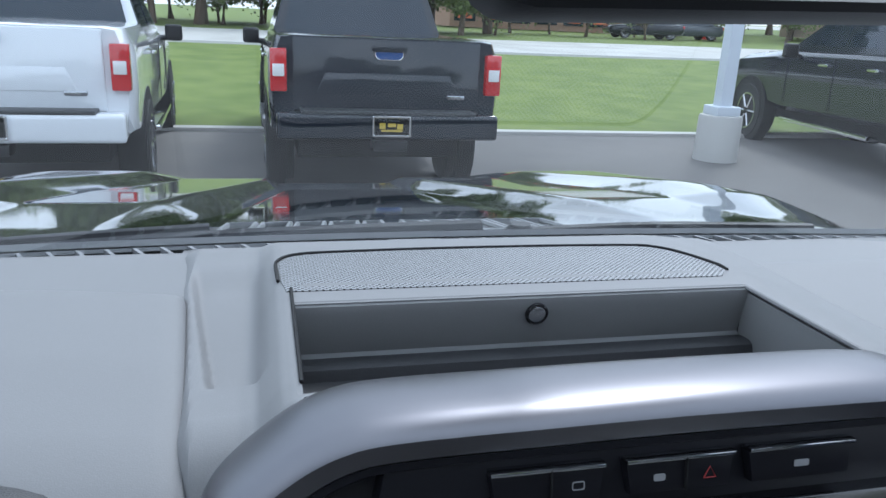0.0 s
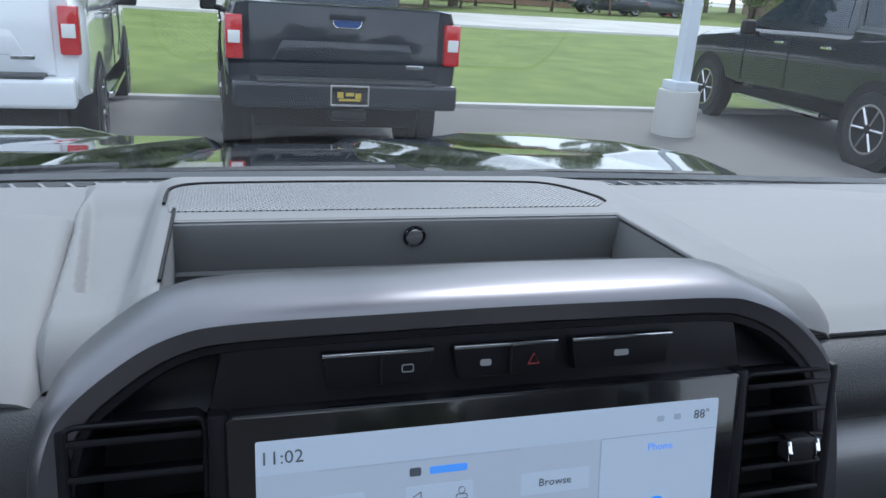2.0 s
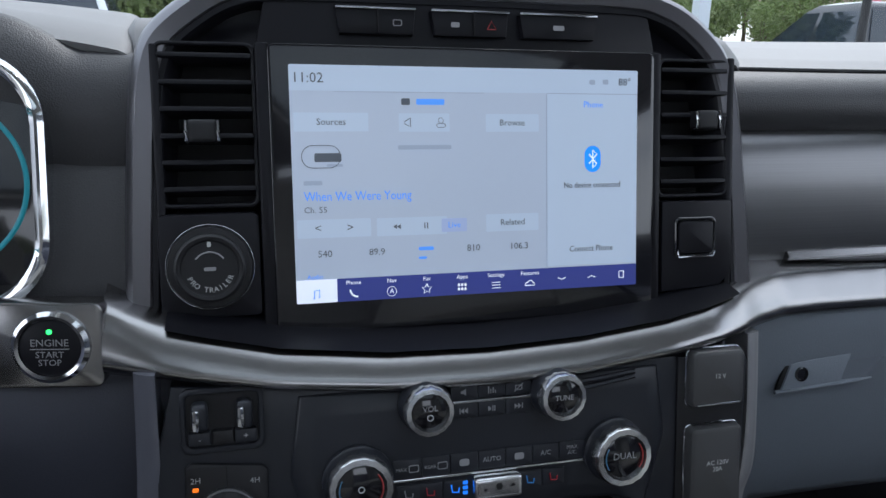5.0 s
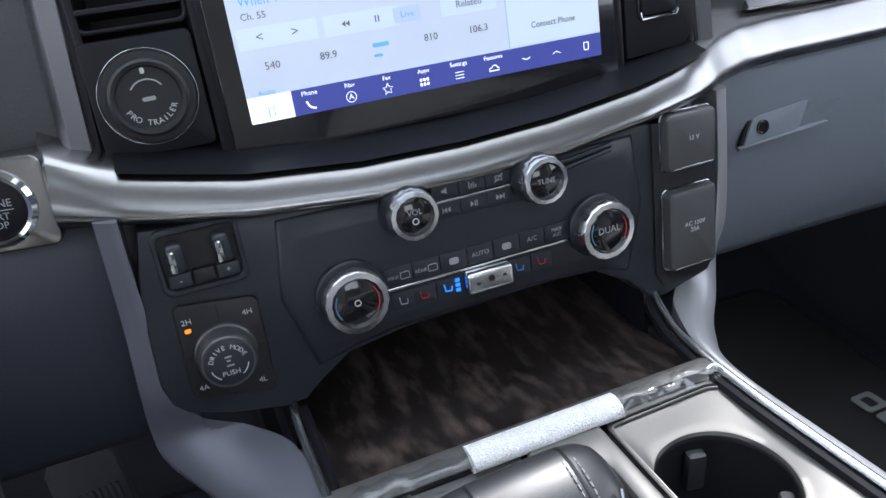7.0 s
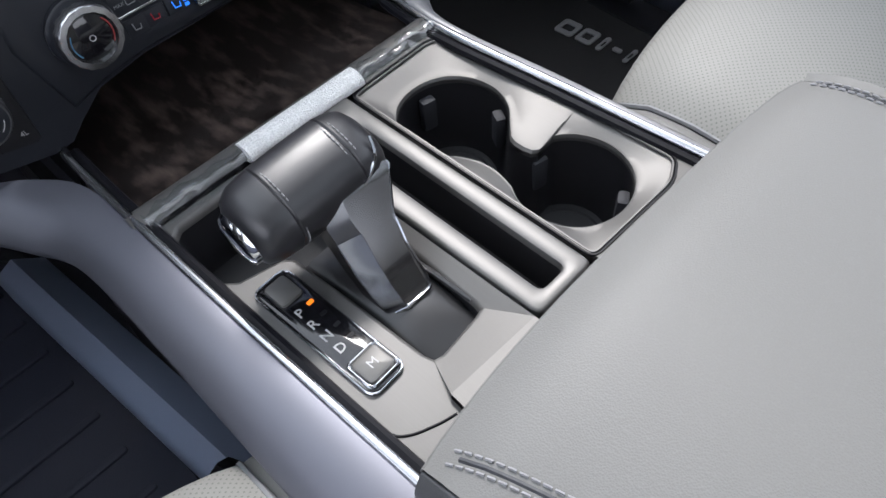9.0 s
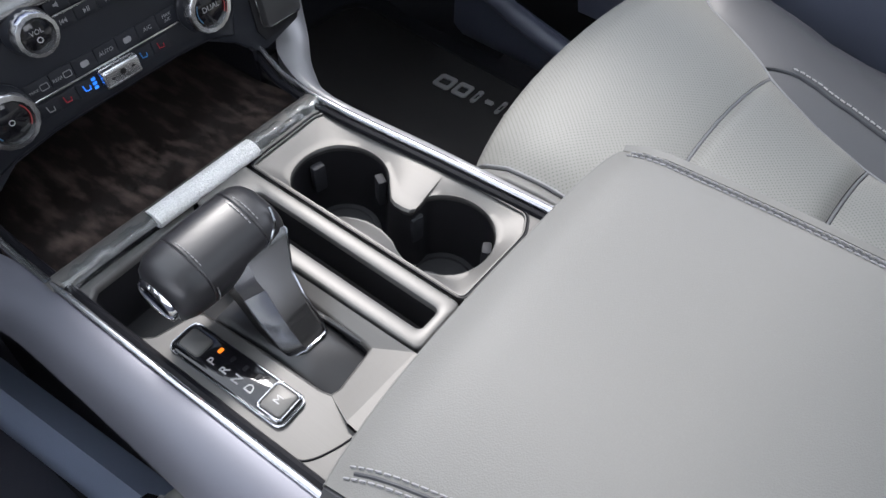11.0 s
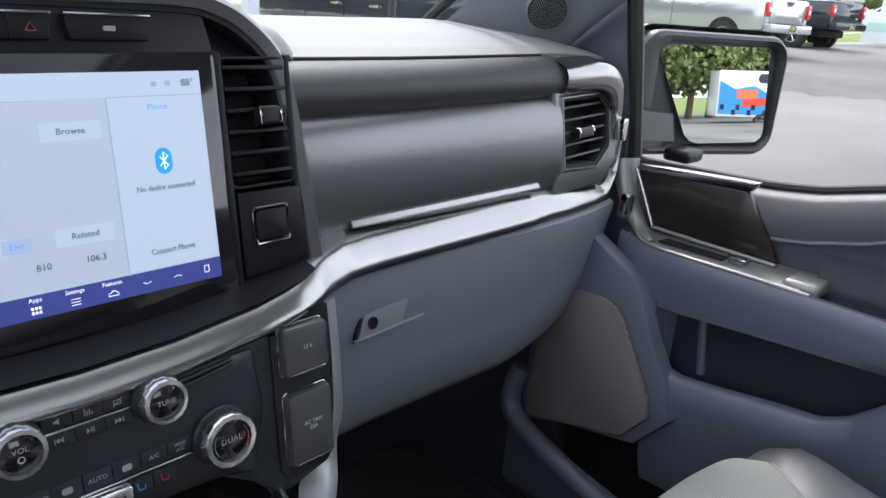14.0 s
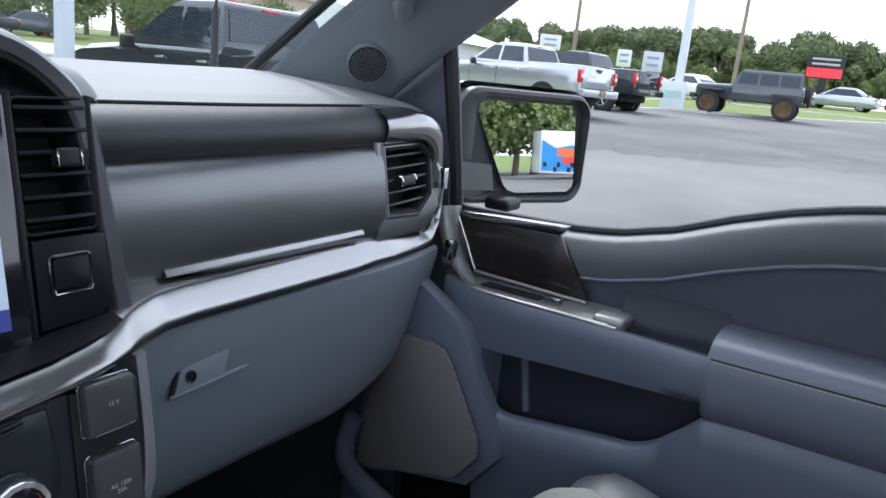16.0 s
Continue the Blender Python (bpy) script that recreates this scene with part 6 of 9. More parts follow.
def rail_x(y, s):
    return table(y, [-0.46, -0.43, -0.37, -0.28, -0.17, -0.07], [-0.1300, -0.1305, -0.1325, -0.1350, -0.1372, -0.1392]) if s < 0 else table(y, [-0.46, -0.415, -0.30, -0.21, -0.165, -0.12, -0.09, -0.07], [0.163, 0.161, 0.1520, 0.1435, 0.1415, 0.1445, 0.151, 0.158])


for s in (-1, 1):
    pts = [Vector((rail_x(y, s), y, 1.0505 + 0.010 * max(0.0, (y + 0.14) / 0.06) ** 2)) for y in [-0.47 + 0.0125 * k for k in range(32)]]
    part("chrome_rail", tube(pts, 0.0034, 10, 0.9), RAIL, con, "chrome side rail")
    part("rail_seat", tube([p + Vector((-s * 0.0065, 0, -0.004)) for p in pts], 0.004, 8), BLACK_SATIN, con)

# outer body of the console down to the floor
for s in (-1, 1):
    x = -0.158 if s < 0 else 0.150
    part("side_wall", sheet(lambda u, v: Vector((x + s * 0.012 * v, lerp(0.05, -0.95, u), lerp(1.012, 0.62, v))), 12, 6, 0.01), BLACK, con, "black side wall")
low_bm = loops([[Vector((table(y, [-0.34, -0.28, -0.15, 0.05], [-0.176, -0.182, -0.193, -0.210]) - a, y, z)) for a, z in ((-0.02, 0.862), (0.0, 0.880), (0.004, 0.8835), (0.020, 0.8760), (0.0255, 0.868), (0.0265, 0.835), (0.02, 0.80))] for y in [0.05 - 0.03 * k for k in range(14)]], closed=False)
part("kick_strip", low_bm, mat("slate_kick_plastic", (0.22, 0.26, 0.36), 0.45, grain=0.1, grain_scale=900), con, "slate lower strip")

# open shelf with wood floor
def wood_floor(u, v):
    y = lerp(0.03, -0.160, v)
    return Vector((lerp(-0.140, 0.140, u) * (1 + 0.02 * v), y, 1.030 + 0.012 * v - 0.010 * math.sin(v * math.pi)))


part("wood_floor", sheet(wood_floor, 10, 14, 0.004), WOOD, con, "dark burl wood shelf floor")
# near-black sheet: the shelf's depth gets its shade by colour
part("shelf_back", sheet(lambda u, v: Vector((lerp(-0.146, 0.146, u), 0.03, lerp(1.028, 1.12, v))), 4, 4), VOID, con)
for s in (-1, 1):
    part("shelf_side", sheet(lambda u, v: Vector((s * (0.143 - 0.004 * v), lerp(0.03, -0.09, u), lerp(1.026, 1.10 - 0.035 * u, v))), 6, 4, 0.003), BLACK_SATIN, con)
lip = [(-0.155, 1.0405), (-0.158, 1.0505), (-0.164, 1.0535), (-0.172, 1.0525), (-0.176, 1.0470)]
part("shelf_lip", loops([[Vector((x, y, z)) for y, z in lip] for x in [lerp(-0.141, 0.139, k / 12) for k in range(13)]], closed=False), CONSOLE, con, "bright metal shelf lip")
# clear protective film and white foam sleeve on the lip
solo("foam_sleeve", loops([[Vector((x, -0.166 + 0.0105 * math.cos(a), 1.0515 + 0.0072 * math.sin(a))) for a in [2 * math.pi * k / 16 for k in range(16)]] for x in [lerp(-0.056, 0.052, k / 14) for k in range(15)]]),
            mat("white_foam_net", (0.74, 0.74, 0.73), 0.75, grain=0.35, grain_scale=700, bump=0.9, voro=True), "white foam sleeve wrapped round the console lip", "packaging")
for x0, x1 in ((-0.139, -0.050), (0.048, 0.136)):

    def film(u, v, x0=x0, x1=x1):
        a = lerp(-0.4, 3.4, v)
        w = 0.0030 * mathutils.noise.noise(Vector((lerp(x0, x1, u) * 70, v * 2.2, 3.0))) + 0.0016 * mathutils.noise.noise(Vector((lerp(x0, x1, u) * 190, v * 5.0, 9.0)))
        return Vector((lerp(x0, x1, u), -0.1655 + (0.0108 + w) * math.cos(a), 1.0480 + (0.0078 + w) * math.sin(a)))
    solo("clear_film", sheet(film, 34, 10), glass("clear_film", (0.92, 0.94, 0.95), 2.0, 0.08), "crinkled clear protective film on the console lip", "packaging", smooth=80)


# top plates of the console
def flat_plate(outline, holes, z0, z1, bev=0.002):
    """A plate with round-cornered holes, filled by triangles."""
    bm = bmesh.new()
    def ringv(pts, z):
        return [bm.verts.new((x, y, z)) for x, y in pts]
    top = [ringv(outline, z1)] + [ringv(h, z1) for h in holes]
    edges = []
    for r in top:
        edges += [bm.edges.new((r[i], r[(i + 1) % len(r)])) for i in range(len(r))]
    bmesh.ops.triangle_fill(bm, use_beauty=True, use_dissolve=False, edges=edges)
    for r in top:
        lowr = [bm.verts.new((v.co.x, v.co.y, z0)) for v in r]
        for i in range(len(r)):
            j = (i + 1) % len(r)
            bm.faces.new((r[i], r[j], lowr[j], lowr[i]))
    return bm


BRIGHT_PLATE = mat("bright_brushed_plate", (0.160, 0.157, 0.152), 0.46, metal=0.5, grain=0.10, grain_scale=420, stretch=(3, 0.05, 3))


ZT = 1.0440
cups = [(0.0840, -0.2500, 0.0420), (0.0930, -0.3560, 0.0420)]


def rpoly(corners, r, n=5):
    """A polygon with its corners rounded off."""
    out = []
    for i, c in enumerate(corners):
        c, p, q = Vector(c), Vector(corners[i - 1]), Vector(corners[(i + 1) % len(corners)])
        a, b = c + (p - c).normalized() * r, c + (q - c).normalized() * r
        for k in range(n + 1):
            t = k / n
            w = a * (1 - t) ** 2 + c * 2 * t * (1 - t) + b * t * t
            out.append((w.x, w.y))
    return out


cup_frame = [(0.0455, -0.170), (0.0472, -0.4420), (0.1580, -0.4420), (0.1555, -0.392), (0.1480, -0.190), (0.143, -0.180), (0.122, -0.170)]
groove = rpoly([(0.0435, -0.1815), (0.0450, -0.4105), (0.130, -0.4120), (0.1505, -0.4010), (0.1480, -0.310), (0.1405, -0.1880), (0.128, -0.1795)], 0.008)
slot_out = rpoly([(-0.0145, -0.178), (-0.0110, -0.4130), (0.0418, -0.4125), (0.0400, -0.178)], 0.008)
slot = rpoly([(0.0032, -0.212), (0.0040, -0.4015), (0.0265, -0.4015), (0.0262, -0.212)], 0.005)
well = [(-0.128, -0.198), (-0.126, -0.191), (-0.119, -0.1855), (-0.040, -0.184), (-0.026, -0.186), (-0.0225, -0.19), (-0.0230, -0.30), (-0.0258, -0.376), (-0.0275, -0.3830), (-0.034, -0.3845), (-0.066, -0.3880), (-0.0735, -0.3860), (-0.0760, -0.378), (-0.0795, -0.315), (-0.0835, -0.268), (-0.088, -0.263), (-0.118, -0.256), (-0.126, -0.248)][::-1]


def foot(x, y):
    """Nearest point of the line between the two cup centres."""
    a, b = Vector(cups[0][:2]), Vector(cups[1][:2])
    d = b - a
    t = min(1.0, max(0.0, (Vector((x, y)) - a).dot(d) / d.length_squared))
    return a + d * t


def reach(o, d, poly):
    """Where the ray from o along d leaves a polygon."""
    best = None
    for i, p in enumerate(poly):
        p, q = Vector(p), Vector(poly[(i + 1) % len(poly)])
        e = q - p
        k = d.x * e.y - d.y * e.x
        if abs(k) > 1e-12:
            w = p - o
            t, u = (w.x * e.y - w.y * e.x) / k, (w.x * d.y - w.y * d.x) / k
            if t > 0 and -1e-6 <= u <= 1 + 1e-6 and (best is None or t > best):
                best = t
    return o + d * best


def arc(c, r, a0, a1, n):
    return [(c[0] + r * math.cos(radians(lerp(a0, a1, k / n))), c[1] + r * math.sin(radians(lerp(a0, a1, k / n)))) for k in range(n + 1)]


# one opening: two round cups, with a blunt nose of the plate between them on either side
cup_open = arc(cups[0], 0.042, -52, 228, 56) + [(0.0605, -0.2905), (0.0632, -0.2975), (0.0642, -0.306), (0.0640, -0.314), (0.0625, -0.3215)] + arc(cups[1], 0.042, 142, 418, 56) + [(0.1045, -0.3215), (0.0975, -0.3215), (0.0935, -0.3185), (0.0918, -0.312), (0.0918, -0.304), (0.0940, -0.298), (0.0990, -0.2930)]
rows = []
for k, z in ((1.0, 0.0010), (0.985, 0.0010), (0.62, -0.0010), (0.30, -0.0030), (0.10, -0.0042), (0.035, -0.0040), (0.0, -0.0060), (-0.02, -0.0100)):
    ring = []
    for x, y in cup_open:
        f = foot(x, y)
        p = Vector((x, y))
        d = (p - f).normalized()
        e = reach(f, d, groove)
        q = p.lerp(e, k) if k >= 0 else p + d * 0.0
        ring.append(Vector((q.x, q.y, ZT + z)))
    rows.append(ring)
part("cup_dish", loops(rows, cap0=False, cap1=False), CONSOLE, con, "dished satin metal round the cup openings", smooth=24)
part("cup_plate", flat_plate(cup_frame, [rpoly([tuple(p) for p in groove], 0.0003, 1)], ZT - 0.012, ZT + 0.0022), CONSOLE, con, "satin metal cup holder surround", smooth=30)
gl = [Vector((x, y, ZT + 0.0018)) for x, y in groove]
part("cup_plate_joint", tube(gl + gl[:1], 0.0013, 6), BLACK_SATIN, con)
part("cup_border", tube([Vector((x, y, ZT + 0.0018)) for x, y in inset(groove, 0.0024)] + [Vector((*inset(groove, 0.0024)[0], ZT + 0.0018))], 0.0010, 6), BRIGHT_PLATE, con, "bright inner edge")
part("slot_plate", loops([[Vector((x, y, z)) for x, y in poly] for poly, z in ((slot_out, ZT - 0.010), (slot_out, ZT + 0.0020), (inset(slot_out, 0.0012), ZT + 0.0040), (inset(slot_out, 0.0026), ZT + 0.0045), (inset(slot, -0.0030), ZT + 0.0045), (inset(slot, -0.0008), ZT + 0.0035), (slot, ZT + 0.0015), (slot, ZT - 0.004))], cap0=False, cap1=False), BRIGHT_PLATE, con, "bright metal frame of a slim slot", smooth=40)
# plate round the shifter: flat beside the indicator, rising behind the recess and towards the slot
bm = bmesh.new()
wl_ = [(x, y) for x, y in well]
i0, i1 = wl_.index((-0.0735, -0.3860)), wl_.index((-0.0225, -0.19))
chain = [wl_[(i0 - k) % len(wl_)] for k in range((i0 - i1) % len(wl_) + 1)]
go_left = [wl_[(i0 + k) % len(wl_)] for k in range((i1 - i0) % len(wl_) + 1)]
left = go_left if len(go_left) > 8 and min(x for x, y in go_left) < -0.12 else chain
right = chain if left is go_left else go_left
c_poly = [(-0.0835, -0.4095), (-0.0870, -0.452), (-0.132, -0.452), (-0.1385, -0.178), (-0.0165, -0.178)] + left[::-1]
f = bm.faces.new([bm.verts.new((x, y, ZT)) for x, y in c_poly])
bmesh.ops.triangulate(bm, faces=[f])
for strip in ([((-0.0225, -0.19), 0.0), ((-0.0230, -0.30), 0.0), ((-0.0258, -0.376), 0.0), ((-0.0275, -0.3830), 0.0)],):
    outer_ = [((-0.0160, -0.19), 0.0035), ((-0.0150, -0.30), 0.0035), ((-0.0140, -0.385), 0.0045), ((-0.0140, -0.4115), 0.0060)]
    for (pa, za), (pb, zb), (qa, wa), (qb, wb) in zip(strip, strip[1:], outer_, outer_[1:]):
        bm.faces.new([bm.verts.new((*p, ZT + z)) for p, z in ((pa, za), (qa, wa), (qb, wb), (pb, zb))])
for quad_ in (((-0.0275, -0.3830, 0), (-0.0140, -0.4115, 0.006), (-0.0490, -0.4110, 0.006), (-0.034, -0.3845, 0)), ((-0.034, -0.3845, 0), (-0.0490, -0.4110, 0.006), (-0.0835, -0.4095, 0.006), (-0.066, -0.3880, 0)), ((-0.066, -0.3880, 0), (-0.0835, -0.4095, 0.006), (-0.0735, -0.3860, 0)), ((-0.0140, -0.4115, 0.006), (-0.0135, -0.455, 0.008), (-0.0870, -0.455, 0.008), (-0.0835, -0.4095, 0.006)), ((-0.0735, -0.3860, 0), (-0.0835, -0.4095, 0.006), (-0.0835, -0.4095, 0.0))):
    bm.faces.new([bm.verts.new((x, y, ZT + z)) for x, y, z in quad_])
bmesh.ops.remove_doubles(bm, verts=bm.verts[:], dist=1e-5)
part("shifter_plate", bm, CONSOLE, con, "satin metal plate round the shifter", smooth=12)
part("plate_seam", tube(spline([Vector((x, y, ZT + 0.0003)) for x, y in ((-0.1320, -0.200), (-0.1335, -0.26), (-0.1325, -0.335), (-0.1280, -0.372), (-0.1220, -0.398), (-0.1150, -0.4075), (-0.1000, -0.4145), (-0.088, -0.418))], 50), 0.0008, 5), BLACK_SATIN, con)
part("console_deck", sheet(lambda u, v: Vector((lerp(rail_x(lerp(-0.174, -0.46, v), -1), rail_x(lerp(-0.174, -0.46, v), 1), u), lerp(-0.174, -0.46, v), ZT - 0.006 - (0.09 if 0.03 < u < 0.97 and 0.02 < v < 0.99 else 0.0))), 40, 24, 0.003), BLACK, con, "black deck under the plates")
# cup wells, slot well and shifter well
deep = inset(cup_open, 0.0035)
ch = part("cup_holder", loops([[Vector((x, y, z)) for x, y in poly] for poly, z in ((cup_open, ZT - 0.007), (cup_open, ZT - 0.012), (deep, ZT - 0.068), (inset(deep, 0.004), ZT - 0.074))], cap0=False), BLACK, con, "black double cup holder", smooth=50)
for cx, cy, r in cups:
    part("cup_base", lathe(Matrix.Translation((cx, cy, ZT - 0.074)), [(0.034, 0.0), (0.033, 0.0025), (0.0285, 0.0025), (0.0275, 0.0006), (0.0, 0.0006)], 36), BLACK_PAD, ch, "ringed rubber cup base")
for (cx, cy, r), angs in zip(cups, ((78, 175, 330), (78, 200, 300))):
    for a in angs:
        d = Vector((math.cos(radians(a)), math.sin(radians(a)), 0))
        mm = Matrix.Translation(Vector((cx, cy, ZT - 0.030)) + d * (r - 0.0055)) @ Matrix.Rotation(radians(a), 4, "Z")
        part("rubber_finger", box((0, 0, 0), (0.009, 0.013, 0.030), 0.003, m=mm), RUBBER, ch, "grey rubber gripping finger")
part("slot_well", loops([[Vector((x, y, z)) for x, y in inset(slot, d)] for z, d in ((ZT - 0.002, 0.0), (ZT - 0.030, 0.0035), (ZT - 0.032, 0.006))], cap0=False), BLACK, con)
part("shift_well", loops([[Vector((x, y, z)) for x, y in inset(well, d)] for z, d in ((ZT - 0.001, 0.0), (ZT - 0.006, 0.002), (ZT - 0.048, 0.006), (ZT - 0.052, 0.009))], cap0=False), BLACK, con, "dark recess round the shifter")
part("well_bevel", loops([[Vector((x, y, z)) for x, y in inset(well, d)] for z, d in ((ZT + 0.0002, -0.0005), (ZT - 0.0006, 0.0010), (ZT - 0.0030, 0.0022), (ZT - 0.0060, 0.0026))], cap0=False, cap1=False), CONSOLE, con, "rounded metal edge of the recess", smooth=50)
SLIDER = mat("satin_black_slider", (0.030, 0.030, 0.032), 0.30, grain=0.04, spec=0.6)
part("shifter_slider", sheet(lambda u, v: Vector((lerp(lerp(-0.0815, -0.0745, v), lerp(-0.0245, -0.0285, v), u), lerp(-0.272, -0.3845, v), ZT - 0.0085 + 0.0075 * math.sin(math.pi * u) ** 0.8 * math.sin(math.pi * min(1.0, 0.12 + v * 0.9)) - 0.004 * (2 * u - 1) ** 8 - 0.003 * v ** 6)), 22, 24, 0.003), SLIDER, con, "smooth black slider below the shifter", smooth=70)
part("slider_lip", tube(spline([Vector((x, y, ZT - 0.0035)) for x, y in ((-0.0265, -0.372), (-0.0275, -0.350), (-0.0295, -0.325), (-0.0330, -0.306), (-0.0390, -0.296))], 24), 0.0022, 8), SLIDER, con)
# gear indicator
KEYCAP = mat("satin_silver_key", (0.15, 0.147, 0.14), 0.45, metal=0.35, grain=0.05)
GMx = Matrix.Translation((-0.1025, -0.3235, ZT)) @ Matrix.Rotation(radians(2.5), 4, "Z")
gi = part("gear_indicator", plate(GMx, 0.0255, 0.106, -0.002, 0.0035, 0.006, 0.0015), BLACK_GLOSS, con, "glossy black gear indicator strip")
part("indicator_rim", rim(GMx, 0.0285, 0.109, 0.0258, 0.1063, -0.001, 0.0030, 0.007, 0.006), CHROME_D, gi)
part("lock_key", plate(GMx, 0.0165, 0.0200, 0.001, 0.0058, 0.003, 0.0015, at=(0.0005, 0.0390)), KEYCAP, gi, "satin lock button")
part("manual_key", plate(GMx, 0.0200, 0.0185, 0.001, 0.0058, 0.003, 0.0015, at=(0.0010, -0.0395)), KEYCAP, gi, "satin M button")
part("manual_rim", rim(GMx, 0.0250, 0.0235, 0.0205, 0.0190, 0.001, 0.0050, 0.004, 0.003, at=(0.0010, -0.0395)), CHROME_D, gi)
for t, b in (("P", 0.0190), ("R", 0.0070), ("N", -0.0050), ("D", -0.0170)):
    words(t, GMx @ Matrix.Translation((-0.0035, b, 0)), 0.0095, INK, gi, (0, 0), 0.0037, bold=0.0001)
words("M", GMx @ Matrix.Translation((0.001, -0.0395, 0)), 0.0085, INK, gi, (0, 0), 0.0060)
for k, b in enumerate((0.0205, 0.0085, -0.0035, -0.0155)):
    part("gear_lamp", plate(GMx, 0.0045, 0.0028, 0.003, 0.0040, 0.0006, 0, at=(0.0062, b)), AMBER_LED if k == 0 else BLACK_SATIN, gi)

# ---- gear shifter ----
sh = thing("gear_shifter", (-0.055, -0.325, 1.018), "black leather T-handle gear shifter with a chrome neck", "gear lever")
kc = Vector((-0.060, -0.272, 1.103))
SX = Vector((1, 0.02, 0.02)).normalized()
SYv = Vector((0, 1, 0.22)).normalized()
SZv = SX.cross(SYv).normalized()


def knob_ring(a, sy, sz, dz=0.0, n=28):
    out = []
    for k in range(n):
        t = 2 * math.pi * k / n
        c, s = math.cos(t), math.sin(t)
        e = 0.78
        out.append(kc + SX * a + SYv * (sy * math.copysign(abs(c) ** e, c)) + SZv * (sz * math.copysign(abs(s) ** e, s) + dz))
    return out


grip = [(-0.0500, 0.0170, 0.0120, -0.003), (-0.0470, 0.0225, 0.0170, -0.002), (-0.0400, 0.0262, 0.0205, 0), (-0.0260, 0.0275, 0.0222, 0), (-0.0250, 0.0268, 0.0215, 0), (-0.0240, 0.0276, 0.0224, 0), (0.0, 0.0280, 0.0230, 0), (0.0240, 0.0278, 0.0226, 0), (0.0250, 0.0268, 0.0216, 0), (0.0262, 0.0278, 0.0224, 0), (0.0360, 0.0265, 0.0205, 0), (0.0430, 0.0235, 0.0175, -0.001), (0.0470, 0.0185, 0.0130, -0.002)]
part("grip", loops([knob_ring(*g) for g in grip]), LEATHER_BLACK, sh, "stitched black leather grip")
for a, sy, sz in ((-0.0222, 0.0282, 0.0230), (0.0222, 0.0284, 0.0232), (0.0285, 0.0280, 0.0226)):
    pts = [kc + SX * a + SYv * (sy * math.cos(t)) + SZv * (sz * math.sin(t)) for t in [math.pi * 0.02 + math.pi * 1.05 * k / 60 for k in range(61)]]
    part("stitching", stitches(pts, 0.0026, 0.0012, 0.00045), THREAD, sh, "grey stitching")
# chrome thumb button on the driver's end
part("end_cap", loops([knob_ring(a, sy, sz, dz) for a, sy, sz, dz in ((-0.0490, 0.0185, 0.0125, -0.004), (-0.0530, 0.0175, 0.0105, -0.005), (-0.0550, 0.0140, 0.0075, -0.006))]), CHROME, sh, "chrome thumb button")
# neck: flares into the grip's passenger end, narrows below it and ends on the slider
NY = [-0.284, -0.292, -0.3000, -0.3080, -0.3158, -0.328, -0.337, -0.3445, -0.3490]
NZ = [1.113, 1.1095, 1.1050, 1.0950, 1.0850, 1.0695, 1.0580, 1.0485, 1.0410]
NL = [-0.048, -0.058, -0.0680, -0.0700, -0.0692, -0.0700, -0.0695, -0.0685, -0.0660]
NR = [-0.0220, -0.0180, -0.0165, -0.0235, -0.0305, -0.0338, -0.0343, -0.0346, -0.0360]
ND = [0.020, 0.026, 0.032, 0.036, 0.036, 0.033, 0.031, 0.030, 0.029]
fwd = Vector((0, 0.78, -0.62))
rings = []
for k in range(33):
    q = k / 4
    y, z, xl, xr, dp = (table(q, range(9), a) for a in (NY, NZ, NL, NR, ND))
    bv = min(0.012, (xr - xl) * 0.30)
    step = 0.0012 if q > 5.6 else 0.0
    rings.append([Vector((x, y, z)) + fwd * (d * dp + (step if 0 < i < 3 else 0.0)) for i, (x, d) in enumerate(((xl, 0.30), (xl + bv, 0.0), (xr - 0.0035, 0.0), (xr, 0.14), (xr, 0.85), (xr - 0.004, 1.0), (xl + 0.004, 1.0), (xl, 0.80)))])
part("neck", loops(rings), mat("smoked_chrome", (0.23, 0.23, 0.235), 0.24, metal=0.95, vary=0.05), sh, "smoked chrome neck", smooth=22)
# flank is a paler metal than the neck's other faces
part("neck_bevel", loops([[r[0] - Vector((0.0008, 0, 0)) + fwd * 0.001, r[0] - fwd * 0.0008, r[1] - fwd * 0.0009, r[1] + Vector((0.0006, 0, 0)) - fwd * 0.0002] for r in rings[15:33]], closed=False), mat("pale_neck_chrome", (0.50, 0.52, 0.56), 0.24, metal=1.0), sh, "bright chrome flank", smooth=40)
part("neck_edge", tube([r[3] for r in rings[4:33]], 0.0011, 6), CHROME_D, sh, "bright chrome edge")
part("neck_foot", tube([rings[31][k] - fwd * 0.0004 for k in (0, 1, 2, 3)], 0.0012, 6), CHROME_D, sh, "chrome foot of the neck")
# hem of the leather where the neck's shell meets it
hem = [kc + SX * a + SYv * (0.0286 * math.cos(t)) + SZv * (0.0234 * math.sin(t)) for a, t in ((0.040, 2.0), (0.036, 2.4), (0.026, 2.75), (0.012, 3.1), (0.002, 3.45), (-0.010, 3.75), (-0.024, 3.95), (-0.038, 4.1))]
part("grip_hem", tube(spline(hem, 36), 0.0012, 6), CHROME_D, sh, "dark chrome hem line")

# ---- armrest lid ----
arm = thing("armrest_lid", (0.045, -0.68, 0.98), "light grey leather armrest lid with double stitching", "armrest")


